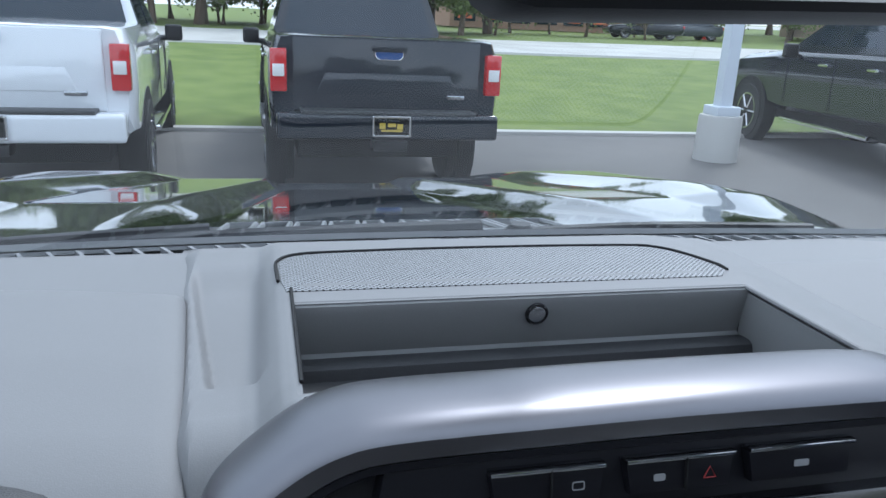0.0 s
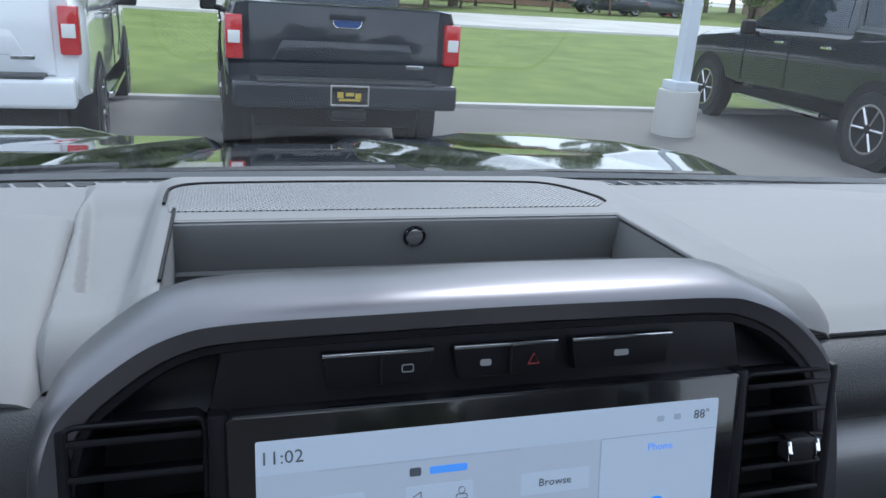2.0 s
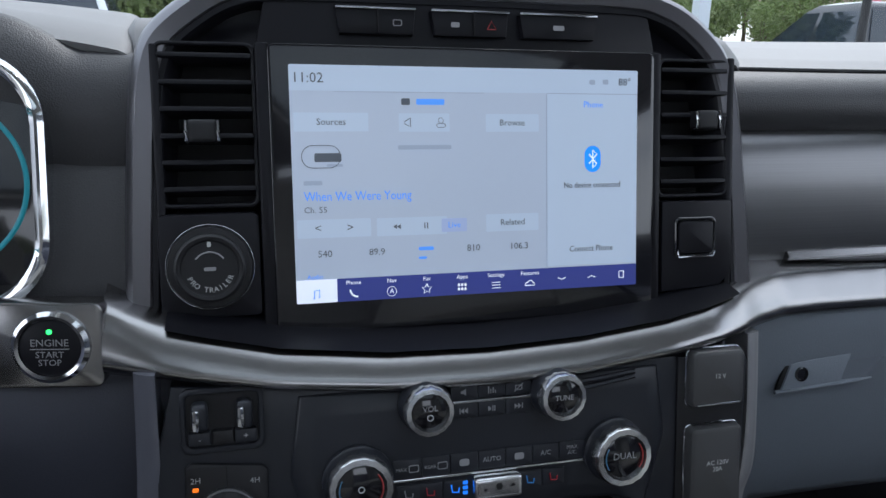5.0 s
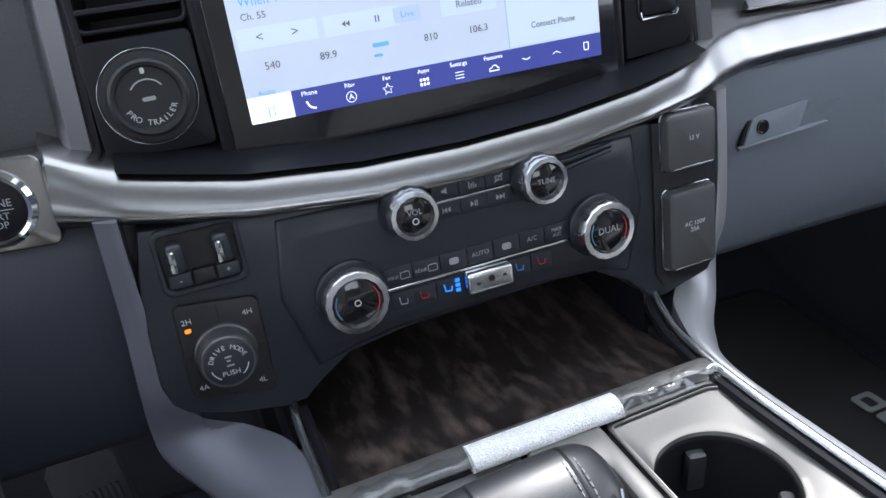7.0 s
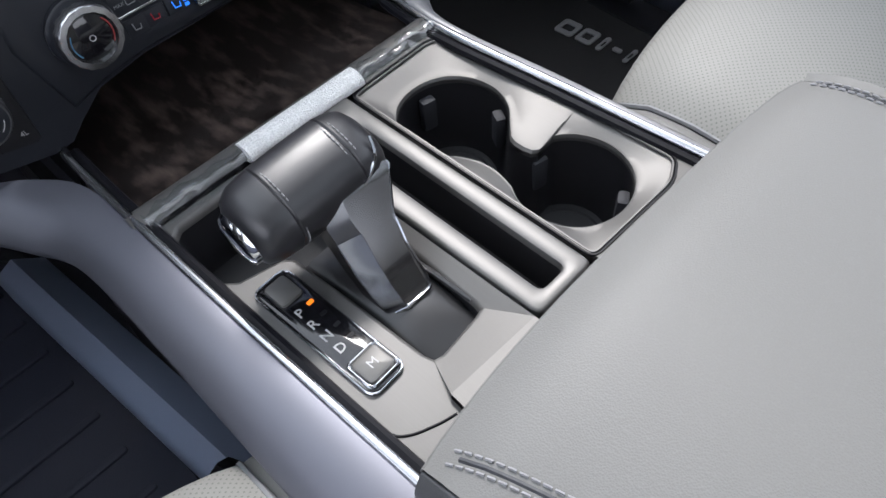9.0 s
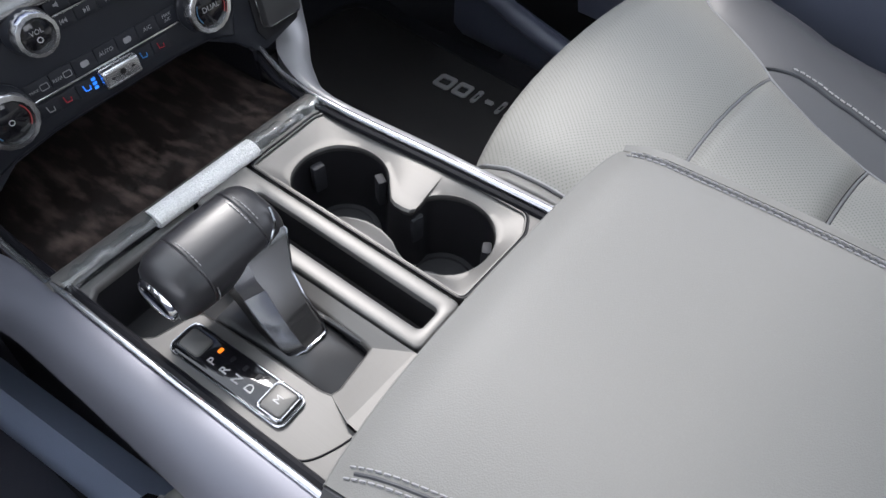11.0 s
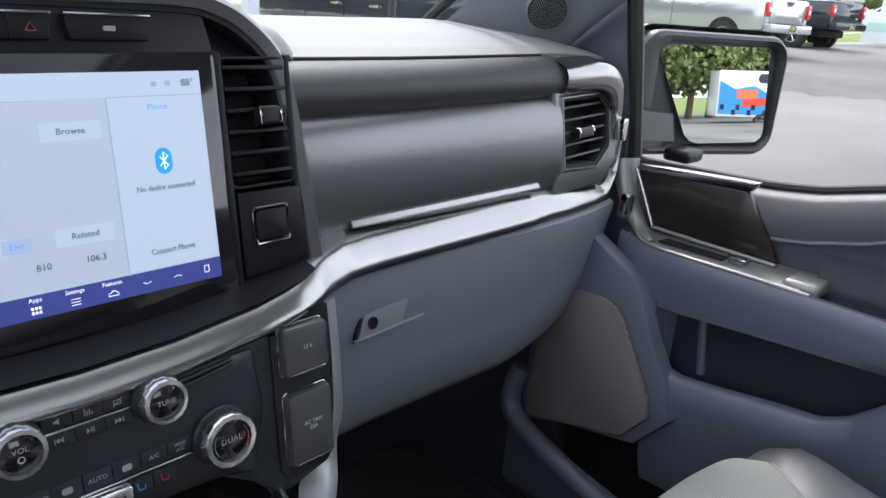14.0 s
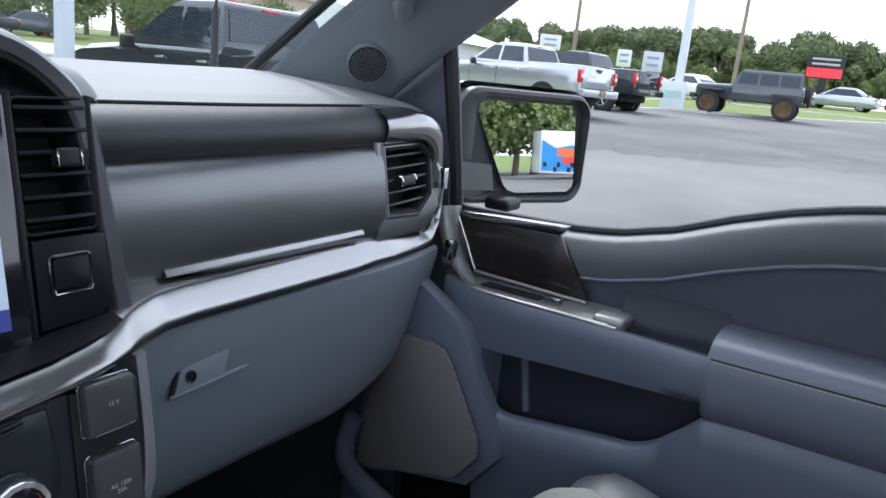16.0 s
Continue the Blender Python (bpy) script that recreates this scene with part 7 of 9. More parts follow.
def lid_top(u, v):
    x = lerp(-0.133, 0.212, u)
    y = lerp(-0.436, -0.98, v)
    e = 0.010 * (2 * u - 1) ** 2 - 0.006 + 0.016 * max(0.0, 0.32 - v) ** 1.5 / 0.18 * 0.4 + 0.006 * (abs(2 * u - 1) ** 8) + 0.010 * max(0.0, 1 - v * 14) ** 2
    return Vector((x, y - 0.006 * (abs(2 * u - 1) ** 4), 1.1215 - e + 0.004 * math.sin(v * 3) - 0.0015 * math.cos(u * 9)))


part("cushion_top", sheet(lid_top, 34, 44, 0.012), LEATHER, arm, "light grey grained leather top", smooth=60)
for s, u in ((-1, 0.0), (1, 1.0)):
    # driver's side of the cushion is a darker grey than the passenger's
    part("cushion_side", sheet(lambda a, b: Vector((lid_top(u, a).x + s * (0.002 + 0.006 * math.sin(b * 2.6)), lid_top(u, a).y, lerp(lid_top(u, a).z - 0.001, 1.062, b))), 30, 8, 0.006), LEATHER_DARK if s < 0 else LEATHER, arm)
    for off in (0.0035, -0.0045):
        pts = [lid_top(u - s * ((0.010 if off < 0 else 0.030) + (0.060 * min(1.0, a / 8) ** 0.8 if s < 0 else 0.0)), a / 60) + Vector((0, 0, 0.0006)) for a in range(1, 61)]
        part("stitching", stitches(pts, 0.0040, 0.0016, 0.0008), THREAD, arm, "double stitching")
part("lid_seam", tube([lid_top(0.020 + 0.060 * min(1.0, a / 5.33) ** 0.8, a / 40) + Vector((0, 0, -0.0002)) for a in range(1, 41)], 0.0013, 5), LEATHER_DARK, arm, "sunk seam")
part("lid_seam", tube([lid_top(0.978, a / 40) + Vector((0, 0, -0.0002)) for a in range(1, 41)], 0.0013, 5), LEATHER_DARK, arm, "sunk seam")
part("cushion_front", sheet(lambda a, b: Vector((lid_top(a, 0).x, lid_top(a, 0).y + 0.004 * math.sin(b * 3) - 0.02 * b * b, lerp(lid_top(a, 0).z, 1.066, b))), 24, 6, 0.001), LEATHER, arm)
part("lid_base", box((0.043, -0.71, 1.040), (0.33, 0.53, 0.050), 0.008), BLACK_PAD, arm, "black lid base")

# ---- passenger door ----
door = thing("door_panel", (0.78, -0.35, 0.66), "slate blue padded door panel with a burl wood inlay", "car door")
SILL_Y = [0.08, 0.02, -0.045, -0.12, -0.18, -0.235, -0.31, -0.376, -0.438, -0.497, -0.536, -0.70, -1.0]
SILL_Z = [1.245, 1.247, 1.248, 1.2495, 1.2515, 1.258, 1.277, 1.303, 1.323, 1.337, 1.344, 1.353, 1.357]


def sill(y):
    return table(y, SILL_Y, SILL_Z)


def strip_mesh(ys, prof, closed=False):
    return loops([[Vector(p) for p in prof(y)] for y in ys], closed=closed)


SHELF = mat("warm_satin_grey", (0.27, 0.265, 0.26), 0.36, metal=0.45, grain=0.05)
# near-black navy: the pocket's and tray's shade is in this colour
POCKET = mat("shaded_pocket_plastic", (0.018, 0.020, 0.034), 0.5, grain=0.15, grain_scale=900, bump=0.15)
ELBOW = mat("slate_elbow_leather", (0.125, 0.135, 0.175), 0.30, spec=0.9, grain=0.06, grain_scale=1100, bump=0.08, voro=True)
ROLL = mat("dark_grey_pad", (0.085, 0.085, 0.095), 0.42, grain=0.15, grain_scale=900, bump=0.2, voro=True)
ysd = [0.075 - 0.0225 * k for k in range(46)]
# upper roll below the window
part("upper_roll", strip_mesh(ysd, lambda y: [(0.845, y, sill(y) - 0.01), (0.828, y, sill(y) + 0.002), (0.812, y, sill(y) + 0.001), (0.800, y, sill(y) - 0.008), (0.793, y, sill(y) - 0.026), (0.794, y, sill(y) - 0.045), (0.800, y, sill(y) - 0.058)]), ROLL, door, "black padded window sill roll", smooth=60)
part("window_seal", tube([Vector((0.832, y, sill(y) + 0.006)) for y in ysd], 0.006, 8), RUBBER, door)
part("seal_chrome", tube([Vector((0.846, y, sill(y) + 0.002)) for y in ysd], 0.004, 6), CHROME, door, "bright outer window strip")
part("upper_panel", strip_mesh(ysd, lambda y: [(0.800, y, sill(y) - 0.056), (0.804, y, sill(y) - 0.075), (0.806, y, 1.165), (0.803, y, 1.12)]), KNEE, door, "dark slate padded upper panel", smooth=60)
part("roll_piping", tube([Vector((0.7985, y, sill(y) - 0.057)) for y in ysd[8:]], 0.0028, 8), SLATE, door, "slate piping")
# wood inlay and its satin edge
WD = axes((0.7905, 0, 0), Vector((0, -1, 0)), Z)
wo = [(0.0045, 1.2475), (0.0415, 1.1745), (0.210, 1.1700), (0.2145, 1.1730), (0.1655, 1.2495), (0.160, 1.2515)]
part("wood_inlay", slab(WD, wo, -0.004, 0.004, 0.0015), WOOD_DARK, door, "dark burl wood inlay")
part("inlay_edge", slab(WD, [(0.0030, 1.2485), (0.080, 1.2505), (0.1655, 1.2525), (0.1755, 1.2660), (0.090, 1.2618), (0.0060, 1.2570)], -0.006, 0.0062, 0.0022), SATIN, door, "satin metal edge")
part("inlay_edge", tube([WD @ Vector((a, b, 0.0040)) for a, b in ((0.0030, 1.2500), (0.022, 1.2120), (0.0400, 1.1745))], 0.0024, 8), SATIN, door, "satin metal edge")
part("inlay_edge", tube([WD @ Vector((a, b, 0.006)) for a, b in ((0.040, 1.1735), (0.12, 1.1705), (0.216, 1.1675))], 0.0026, 8), SHELF, door, "satin metal edge")
# front bezel with the lock switch
part("front_bezel", tube(spline([(0.800, 0.022, 1.258), (0.796, 0.014, 1.225), (0.790, -0.004, 1.190), (0.776, -0.030, 1.168), (0.752, -0.060, 1.161)], 26), 0.019, 12, 0.8, taper=[1 - 0.72 * (k / 26) ** 2 for k in range(27)]), SHELF, door, "satin grey front bezel")
part("lock_bezel", tube(spline([(0.788, 0.014, 1.252), (0.786, 0.006, 1.226), (0.780, -0.010, 1.192), (0.764, -0.030, 1.168), (0.746, -0.056, 1.1600), (0.736, -0.12, 1.1605), (0.732, -0.20, 1.1612), (0.730, -0.278, 1.1600)], 50), 0.0026, 8), SHELF, door, "satin metal edge line")
LK = axes((0.773, -0.004, 1.196), Vector((-0.35, -1, 0)), Vector((0, -0.35, 1)))
lk = part("lock_switch", plate(LK, 0.014, 0.036, -0.004, 0.010, 0.005, 0.002), CHROME_D, door, "oval lock switch")
part("lock_mark", plate(LK, 0.007, 0.016, 0.009, 0.0106, 0.002, 0), BLACK, lk)


# armrest shelf with switch plate
def shelf_in(y):
    return table(y, [-0.42, -0.396, -0.25, -0.12, -0.056, -0.03, 0.004], [0.720, 0.7215, 0.7305, 0.7355, 0.7455, 0.760, 0.784])


ysh = [0.004 - 0.0134 * k for k in range(31)]
part("pull_shelf", strip_mesh(ysh[:21], lambda y: [(0.800, y, 1.1665), (0.775, y, 1.1640), (shelf_in(y) + 0.008, y, 1.1610), (shelf_in(y) + 0.001, y, 1.1580), (shelf_in(y) - 0.002, y, 1.150)]), SHELF, door, "satin grey armrest shelf top")
part("shelf_front", strip_mesh(ysh, lambda y: [(shelf_in(y) - 0.001, y, 1.1590), (shelf_in(y) - 0.006, y, 1.152), (shelf_in(y) - 0.006, y, 1.135), (shelf_in(y) - 0.001, y, 1.110), (shelf_in(y) + 0.006, y, table(y, [-0.4, -0.07], [1.098, 1.075])), (shelf_in(y) + 0.03, y, table(y, [-0.4, -0.07], [1.096, 1.073]))]), SLATE, door, "slate padded pull beam", smooth=60)
# no hollow here: a flat near-black plate carries the recess's shade
part("handle_pocket", slab(axes((0, 0, 1.1645), X, Y), [(0.7535, -0.160), (0.772, -0.160), (0.776, -0.072), (0.757, -0.068)], -0.001, 0.0012), VOID, door, "flat dark plate painted as a shaded finger recess")
part("window_switch", box((0.760, -0.178, 1.168), (0.014, 0.024, 0.010), 0.003), CHROME_D, door, "window switch")
part("shelf_end", box((0.764, -0.262, 1.160), (0.046, 0.044, 0.018), 0.0085, segs=4), SHELF, door, "rounded satin end of the shelf")
part("rear_tray", strip_mesh(ysh[20:], lambda y: [(0.802, y, 1.195), (0.797, y, 1.160), (0.785, y, 1.1490), (0.750, y, 1.1480), (shelf_in(y) + 0.014, y, 1.1510), (shelf_in(y) + 0.008, y, 1.1590), (shelf_in(y) + 0.002, y, 1.1605), (shelf_in(y) - 0.003, y, 1.1550)]), POCKET, door, "tray behind the shelf, its shade in the colour", smooth=50)
# elbow rest
ysr = [-0.400 - 0.02 * k for k in range(26)]
part("elbow_rest", strip_mesh(ysr, lambda y: [(0.802, y, 1.181), (0.792, y, 1.1860), (0.765, y, 1.1850), (0.738, y, 1.1820), (0.724, y, 1.1770), (0.7150, y, 1.1690), (0.7105, y, 1.157), (0.7095, y, 1.138), (0.7135, y, 1.112), (0.722, y, 1.086), (0.735, y, 1.076)]), ELBOW, door, "slate padded elbow rest", smooth=70)
part("elbow_end", slab(axes((0, -0.3995, 0), Vector((1, 0, 0)), Z), [(0.712, 1.110), (0.735, 1.080), (0.802, 1.08), (0.802, 1.181), (0.765, 1.184), (0.738, 1.181), (0.724, 1.176), (0.7150, 1.168), (0.7105, 1.155)], -0.004, 0.003, 0.002), ELBOW, door)
part("elbow_stitching", stitches([Vector((0.7085, y - 0.003, 1.1590)) for y in ysr], 0.0042, 0.0016, 0.0007), THREAD, door, "grey stitching")
part("elbow_seam", tube([Vector((0.7090, y, 1.1620)) for y in ysr], 0.0010, 5), VOID, door)
# lower panel with the map pocket opening and loudspeaker
pk_y = [-0.095, -0.143, -0.20, -0.27, -0.318, -0.345, -0.375, -0.402, -0.45, -0.9]
pk_z = [1.000, 0.992, 0.998, 1.007, 1.011, 1.024, 1.052, 1.080, 1.085, 1.085]
yl = [-0.095 - 0.0115 * k for k in range(73)]
part("lower_panel", strip_mesh(yl, lambda y: [(0.752, y, table(y, pk_y[::-1], pk_z[::-1]) - 0.002), (0.738, y, table(y, pk_y[::-1], pk_z[::-1]) + 0.001), (0.729, y, table(y, pk_y[::-1], pk_z[::-1]) - 0.006), (0.730, y, table(y, pk_y[::-1], pk_z[::-1]) - 0.04), (0.742, y, 0.90), (0.752, y, 0.84), (0.772, y, 0.79)]), SLATE, door, "slate lower door panel", smooth=60)
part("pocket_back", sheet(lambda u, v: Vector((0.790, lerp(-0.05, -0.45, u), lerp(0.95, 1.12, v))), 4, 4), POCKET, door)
part("pocket_front", sheet(lambda u, v: Vector((lerp(0.742, 0.790, u), -0.088 - 0.012 * u, lerp(0.985, 1.088, v))), 4, 4, 0.004), SLATE, door)
part("pocket_rib", tube([(0.786, -0.150, 0.985), (0.786, -0.135, 1.088)], 0.006, 6), SLATE, door)
sp = [(-0.105, 0.822), (0.085, 0.880), (0.120, 0.926), (0.116, 0.955), (0.060, 1.050), (0.047, 1.066), (0.026, 1.073), (-0.058, 1.068), (-0.078, 1.03)]
spm = axes((0.756, 0, 0), Vector((-0.10, -1, 0)), Vector((-0.02, 0, 1)))
part("speaker_surround", slab(spm, [(-0.125, 0.80), (-0.03, 0.835), (0.10, 0.868), (0.15, 0.93), (0.135, 0.985), (0.100, 1.04), (0.070, 1.110), (-0.04, 1.165), (-0.085, 1.10), (-0.11, 0.95)], -0.02, 0.004, 0.006), SLATE, door)
PERF_D = perforated("door_speaker_grille", (0.20, 0.182, 0.186), (0.105, 0.096, 0.098), 260, 0.26, 0.6)
sg = bmesh.new()
slab(Matrix.Identity(4), sp, 0, 0.006, 0.003, bm=sg)
me = finish("speaker_grille", sg, PERF_D)
so = new("speaker_grille", me)
so.parent = door
so.matrix_basis = Matrix.Translation(Vector((0, -0.022, 0.007)) - ORIGIN[door.name]) @ spm @ Matrix.Translation((0, 0, 0.010))
tagged(so, "perforated warm grey loudspeaker grille")
part("speaker_badge", plate(spm, 0.012, 0.012, 0.008, 0.0122, 0.005, 0.001, at=(0.022, 1.051)), GREY_TRIM, door)
part("speaker_top", slab(spm, [(-0.057, 1.050), (0.052, 1.0525), (0.044, 1.065), (0.024, 1.0715), (-0.055, 1.0665)], 0.008, 0.0115), GREY_TRIM, door)
# lower bin behind the loudspeaker
part("bin_rim", tube(spline([(0.742, 0.120, 0.90), (0.735, 0.128, 0.865), (0.728, 0.122, 0.832), (0.722, 0.095, 0.812), (0.716, 0.03, 0.790), (0.712, -0.06, 0.764), (0.712, -0.15, 0.745), (0.72, -0.26, 0.735)], 40), 0.017, 10), SLATE, door, "slate bin edge")
part("bin_wall", strip_mesh([0.12 - 0.02 * k for k in range(30)], lambda y: [(0.722, y, table(y, [-0.26, 0.12], [0.735, 0.825])), (0.722, y, 0.70), (0.75, y, 0.66)]), SLATE, door)
part("bin_back", sheet(lambda u, v: Vector((0.790, lerp(0.14, -0.9, u), lerp(0.66, 0.95, v))), 6, 4), BLACK, door)
part("door_core", box((0.838, -0.42, 0.96), (0.04, 1.02, 0.52), 0.01), BLACK, door)
# window frame front and the glass
part("window_post", tube([(0.838, 0.030, 1.240), (0.826, 0.048, 1.40), (0.815, 0.060, 1.50)], 0.012, 8), BLACK, door, "black window post")
part("mirror_triangle", slab(axes((0.825, 0, 0), Vector((0, -1, 0)), Z), [(-0.235, 1.245), (-0.035, 1.245), (-0.052, 1.475), (-0.070, 1.49), (-0.215, 1.36)], -0.01, 0.006, 0.003), KNEE, door, "slate mirror base cover")
part("window_frame", tube(spline([(0.812, 0.072, 1.50), (0.800, 0.02, 1.545), (0.786, -0.06, 1.605), (0.765, -0.18, 1.69), (0.745, -0.30, 1.765), (0.735, -0.50, 1.79), (0.735, -0.86, 1.79)], 40), 0.022, 10), BLACK, door, "black door frame")
wg = part("window_pane", sheet(lambda u, v: Vector((lerp(0.836, 0.748, v), lerp(0.035, -0.86, u), lerp(1.235, 1.79, v))), 6, 6), SIDE_GLASS, door, "clear side window")
wg.visible_shadow = False

# ---- aerial on the wing ----
aer = thing("aerial", (0.93, 0.675, bonnet_z(0.93, 0.675)), "short black aerial on the wing", "aerial")
AZ = bonnet_z(0.93, 0.675)
part("aerial_foot", lathe(Matrix.Translation((0.93, 0.675, 0)), [(0.024, AZ - 0.02), (0.022, AZ + 0.008), (0.012, AZ + 0.016), (0.0078, AZ + 0.022), (0.0078, 1.520), (0.0035, 1.537), (0.0, 1.538)], 20), BLACK, aer, "thick black aerial foot")
part("aerial_rod", tube([(0.93, 0.675, 1.53), (0.93, 0.672, 1.75), (0.93, 0.668, 1.93)], 0.0030, 8), BLACK, aer)

# ---- door mirror ----
mir = thing("door_mirror", (1.02, 0.09, 1.20), "dark door mirror with a satin cap on a short arm", "wing mirror")


def mring(d, w, h, cx, cz, r):
    return [MM @ Vector((cx + x, cz + y, d)) for x, y in rrect(w, h, r, 6)]


MM = axes((1.109, 0.0775, 1.329), Vector((0.89, -0.45, 0.0)), Vector((0.0, 0.0, 1)))
part("housing", loops([mring(-0.115, 0.20, 0.12, 0.02, 0.0, 0.05), mring(-0.10, 0.26, 0.17, 0.025, 0, 0.05), mring(-0.05, 0.308, 0.205, 0.028, 0, 0.05), mring(0.0, 0.316, 0.213, 0.028, 0, 0.042), mring(0.006, 0.310, 0.207, 0.028, 0, 0.040), mring(0.008, 0.290, 0.196, 0.034, 0, 0.034), mring(-0.002, 0.262, 0.182, 0.044, 0, 0.030), mring(-0.012, 0.258, 0.178, 0.046, 0, 0.030)]), mat("dark_grey_housing", (0.035, 0.036, 0.040), 0.4, grain=0.08, grain_scale=900, spec=0.6), mir, "dark grey housing")
part("cap", loops([mring(-0.125, 0.14, 0.10, 0.02, 0.03, 0.04), mring(-0.11, 0.23, 0.14, 0.024, 0.028, 0.05), mring(-0.06, 0.318, 0.180, 0.027, 0.022, 0.05), mring(-0.022, 0.324, 0.188, 0.027, 0.020, 0.042)], cap1=False), mat("silver_paint", (0.42, 0.43, 0.44), 0.25, metal=0.5, coat=0.6), mir, "silver painted cap")
GLM = MM @ Matrix.Rotation(radians(-3.65), 4, "X")
part("glass", slab(GLM, [(0.020, -0.086), (0.150, -0.083), (0.163, -0.074), (0.166, -0.060), (0.155, 0.074), (0.145, 0.086), (-0.062, 0.083), (-0.076, 0.076), (-0.080, 0.062), (-0.010, -0.070), (0.002, -0.081)], -0.016, -0.004), MIRROR, mir, "mirror glass")
part("arm", loops([[Vector((x, 0.105 + dy, z + dz)) for dy, dz in ((-0.04, -0.02), (-0.03, 0.025), (0.03, 0.03), (0.045, -0.015), (0, -0.04))] for x, z in ((0.85, 1.290), (0.93, 1.285), (1.03, 1.275))]), BLACK, mir, "black mounting arm")
part("camera_pod", box((1.075, 0.065, 1.228), (0.06, 0.05, 0.022), 0.009, segs=3), BLACK, mir, "small camera pod")

# ---- passenger seat ----
CAB[0] = False
seat = thing("front_seat", (0.50, -0.62, 0.66), "light grey perforated leather front seat cushion with dark sides", "car seat", "front seats")


def cushion(cx, x0, x1, f0, f1, zc, u, v, crown=0.018):
    """Insert of the cushion, from its front lip (v=0 under the edge) to the back."""
    x = lerp(x0, x1, u)
    t = 2 * u - 1
    dip = 0.004 * (1 - t * t)
    yv = [(0.0, -0.085, -0.130), (0.08, -0.030, -0.095), (0.16, -0.004, -0.058), (0.22, 0.0, -0.038), (0.28, -0.012, -0.019), (0.36, -0.045, -0.004), (0.45, -0.085, 0.0), (1.0, -0.58, -0.030)]
    y = f0 + table(v, [a for a, b, c in yv], [b for a, b, c in yv])
    z = zc + table(v, [a for a, b, c in yv], [c for a, b, c in yv]) + dip * min(1, v * 2)
    return Vector((x, y - 0.03 * t * t * (1 - v), z - 0.010 * abs(t) ** 4))


def build_seat(t, cx, mirror=1):
    """Cushion with a perforated insert, side bolsters and stitched seams; mirror = -1 turns it left for right."""
    def pt(u, v, lift=0.0):
        q = cushion(0, 0, 1, -0.271, 0, 1.026, u, v)
        x1 = table(v, [0.0, 0.25, 0.36, 0.43, 0.50, 0.545, 0.577, 0.649, 0.719, 0.80, 1.0], [0.150, 0.150, 0.140, 0.114, 0.080, 0.055, 0.030, -0.006, -0.030, -0.045, -0.060])
        x = lerp(-0.258, x1, u)
        return Vector((cx + mirror * x, q.y, q.z + lift))

    for name, va, vb in (("thigh_section", 0.0, 0.568), ("middle_section", 0.572, 0.716), ("rear_section", 0.721, 1.0)):
        puff = 0.012
        b = sheet(lambda u, v: pt(u, lerp(va, vb, v), puff * (1 - (2 * v - 1) ** 8) * (1 - abs(2 * u - 1) ** 8)), 26, 24, 0.02)
        part(name, b, LEATHER_PERF, t, "perforated light grey leather", smooth=70)

    def bolster(s, u, v):
        vv = lerp(0.05, 1.0, v)
        e = pt(0.0 if s < 0 else 1.0, vv)
        w = 0.030 if s < 0 else table(v, [0.0, 0.3, 0.45, 0.7, 1.0], [0.070, 0.075, 0.115, 0.215, 0.24])
        hgt = 0.010 if s < 0 else 0.010
        x = e.x + mirror * s * w * u
        z = e.z - 0.004 + hgt * math.sin(min(1.0, u / 0.62) * math.pi * 0.5) - (0.14 if s > 0 else 0.16) * max(0.0, u - 0.55) ** 1.7
        return Vector((x, e.y - 0.05 * u * u * (1 - v), z))

    for s in (-1, 1):
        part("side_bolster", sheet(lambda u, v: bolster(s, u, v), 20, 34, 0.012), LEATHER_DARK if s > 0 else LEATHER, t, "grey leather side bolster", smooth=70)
        part("insert_seam", tube([bolster(s, 0.0, k / 40) + Vector((0, 0, 0.0035)) for k in range(4, 41)], 0.0022, 6), GREY_TRIM, t, "insert seam")
        if s > 0:
            pipe = []
            for k in range(41):
                vv = lerp(0.553, 1.0, k / 40)
                wv = (vv - 0.05) / 0.95
                w = table(wv, [0.0, 0.3, 0.45, 0.7, 1.0], [0.070, 0.075, 0.115, 0.215, 0.24])
                pipe.append(bolster(s, table(vv, [0.553, 0.570, 0.590, 0.62, 0.665, 0.72, 1.0], [0.002, 0.022, 0.036, 0.045, 0.053, 0.057, 0.070]) / w, wv))
            part("bolster_seam", tube([p + Vector((0, 0, 0.0008)) for p in pipe], 0.0022, 6), LEATHER_DARK, t, "rolled bolster seam")
            part("stitching", stitches([p + Vector((mirror * 0.006, 0.002, 0.0030)) for p in pipe[3:]], 0.0055, 0.0020, 0.0008), THREAD_L, t, "pale stitching")
    for vs in (0.570, 0.7185):
        part("cross_seam", tube([pt(k / 20, vs) - Vector((0, 0, 0.0005)) for k in range(21)], 0.0016, 6), GREY_TRIM, t, "cross seam")
    part("seat_base", box((cx - 0.01 * mirror, -0.62, 0.80), (0.42, 0.48, 0.28), 0.03), BLACK_PAD, t, "black seat base")
    part("backrest", sheet(lambda u, v: Vector((cx + lerp(-0.24, 0.24, u), -0.88 - 0.20 * v - 0.03 * math.sin(u * math.pi), 1.0 + 0.62 * v)), 12, 14, 0.10), LEATHER, t, "light grey leather backrest")


build_seat(seat, 0.466)
dseat = thing("front_seat", (-0.45, -0.62, 0.66), "light grey perforated leather driver seat with black side trim", "car seat", "front seats")
build_seat(dseat, -0.452, -1)
for o in dseat.children:
    o.location += Vector((0, -0.022, 0.010))
part("side_trim", tube(spline([(-0.205, -0.30, 0.955), (-0.190, -0.36, 0.972), (-0.185, -0.48, 0.975), (-0.185, -0.7, 0.97)], 20), 0.014, 10), BLACK_GLOSS, dseat, "glossy black side trim")

CAB[0] = True
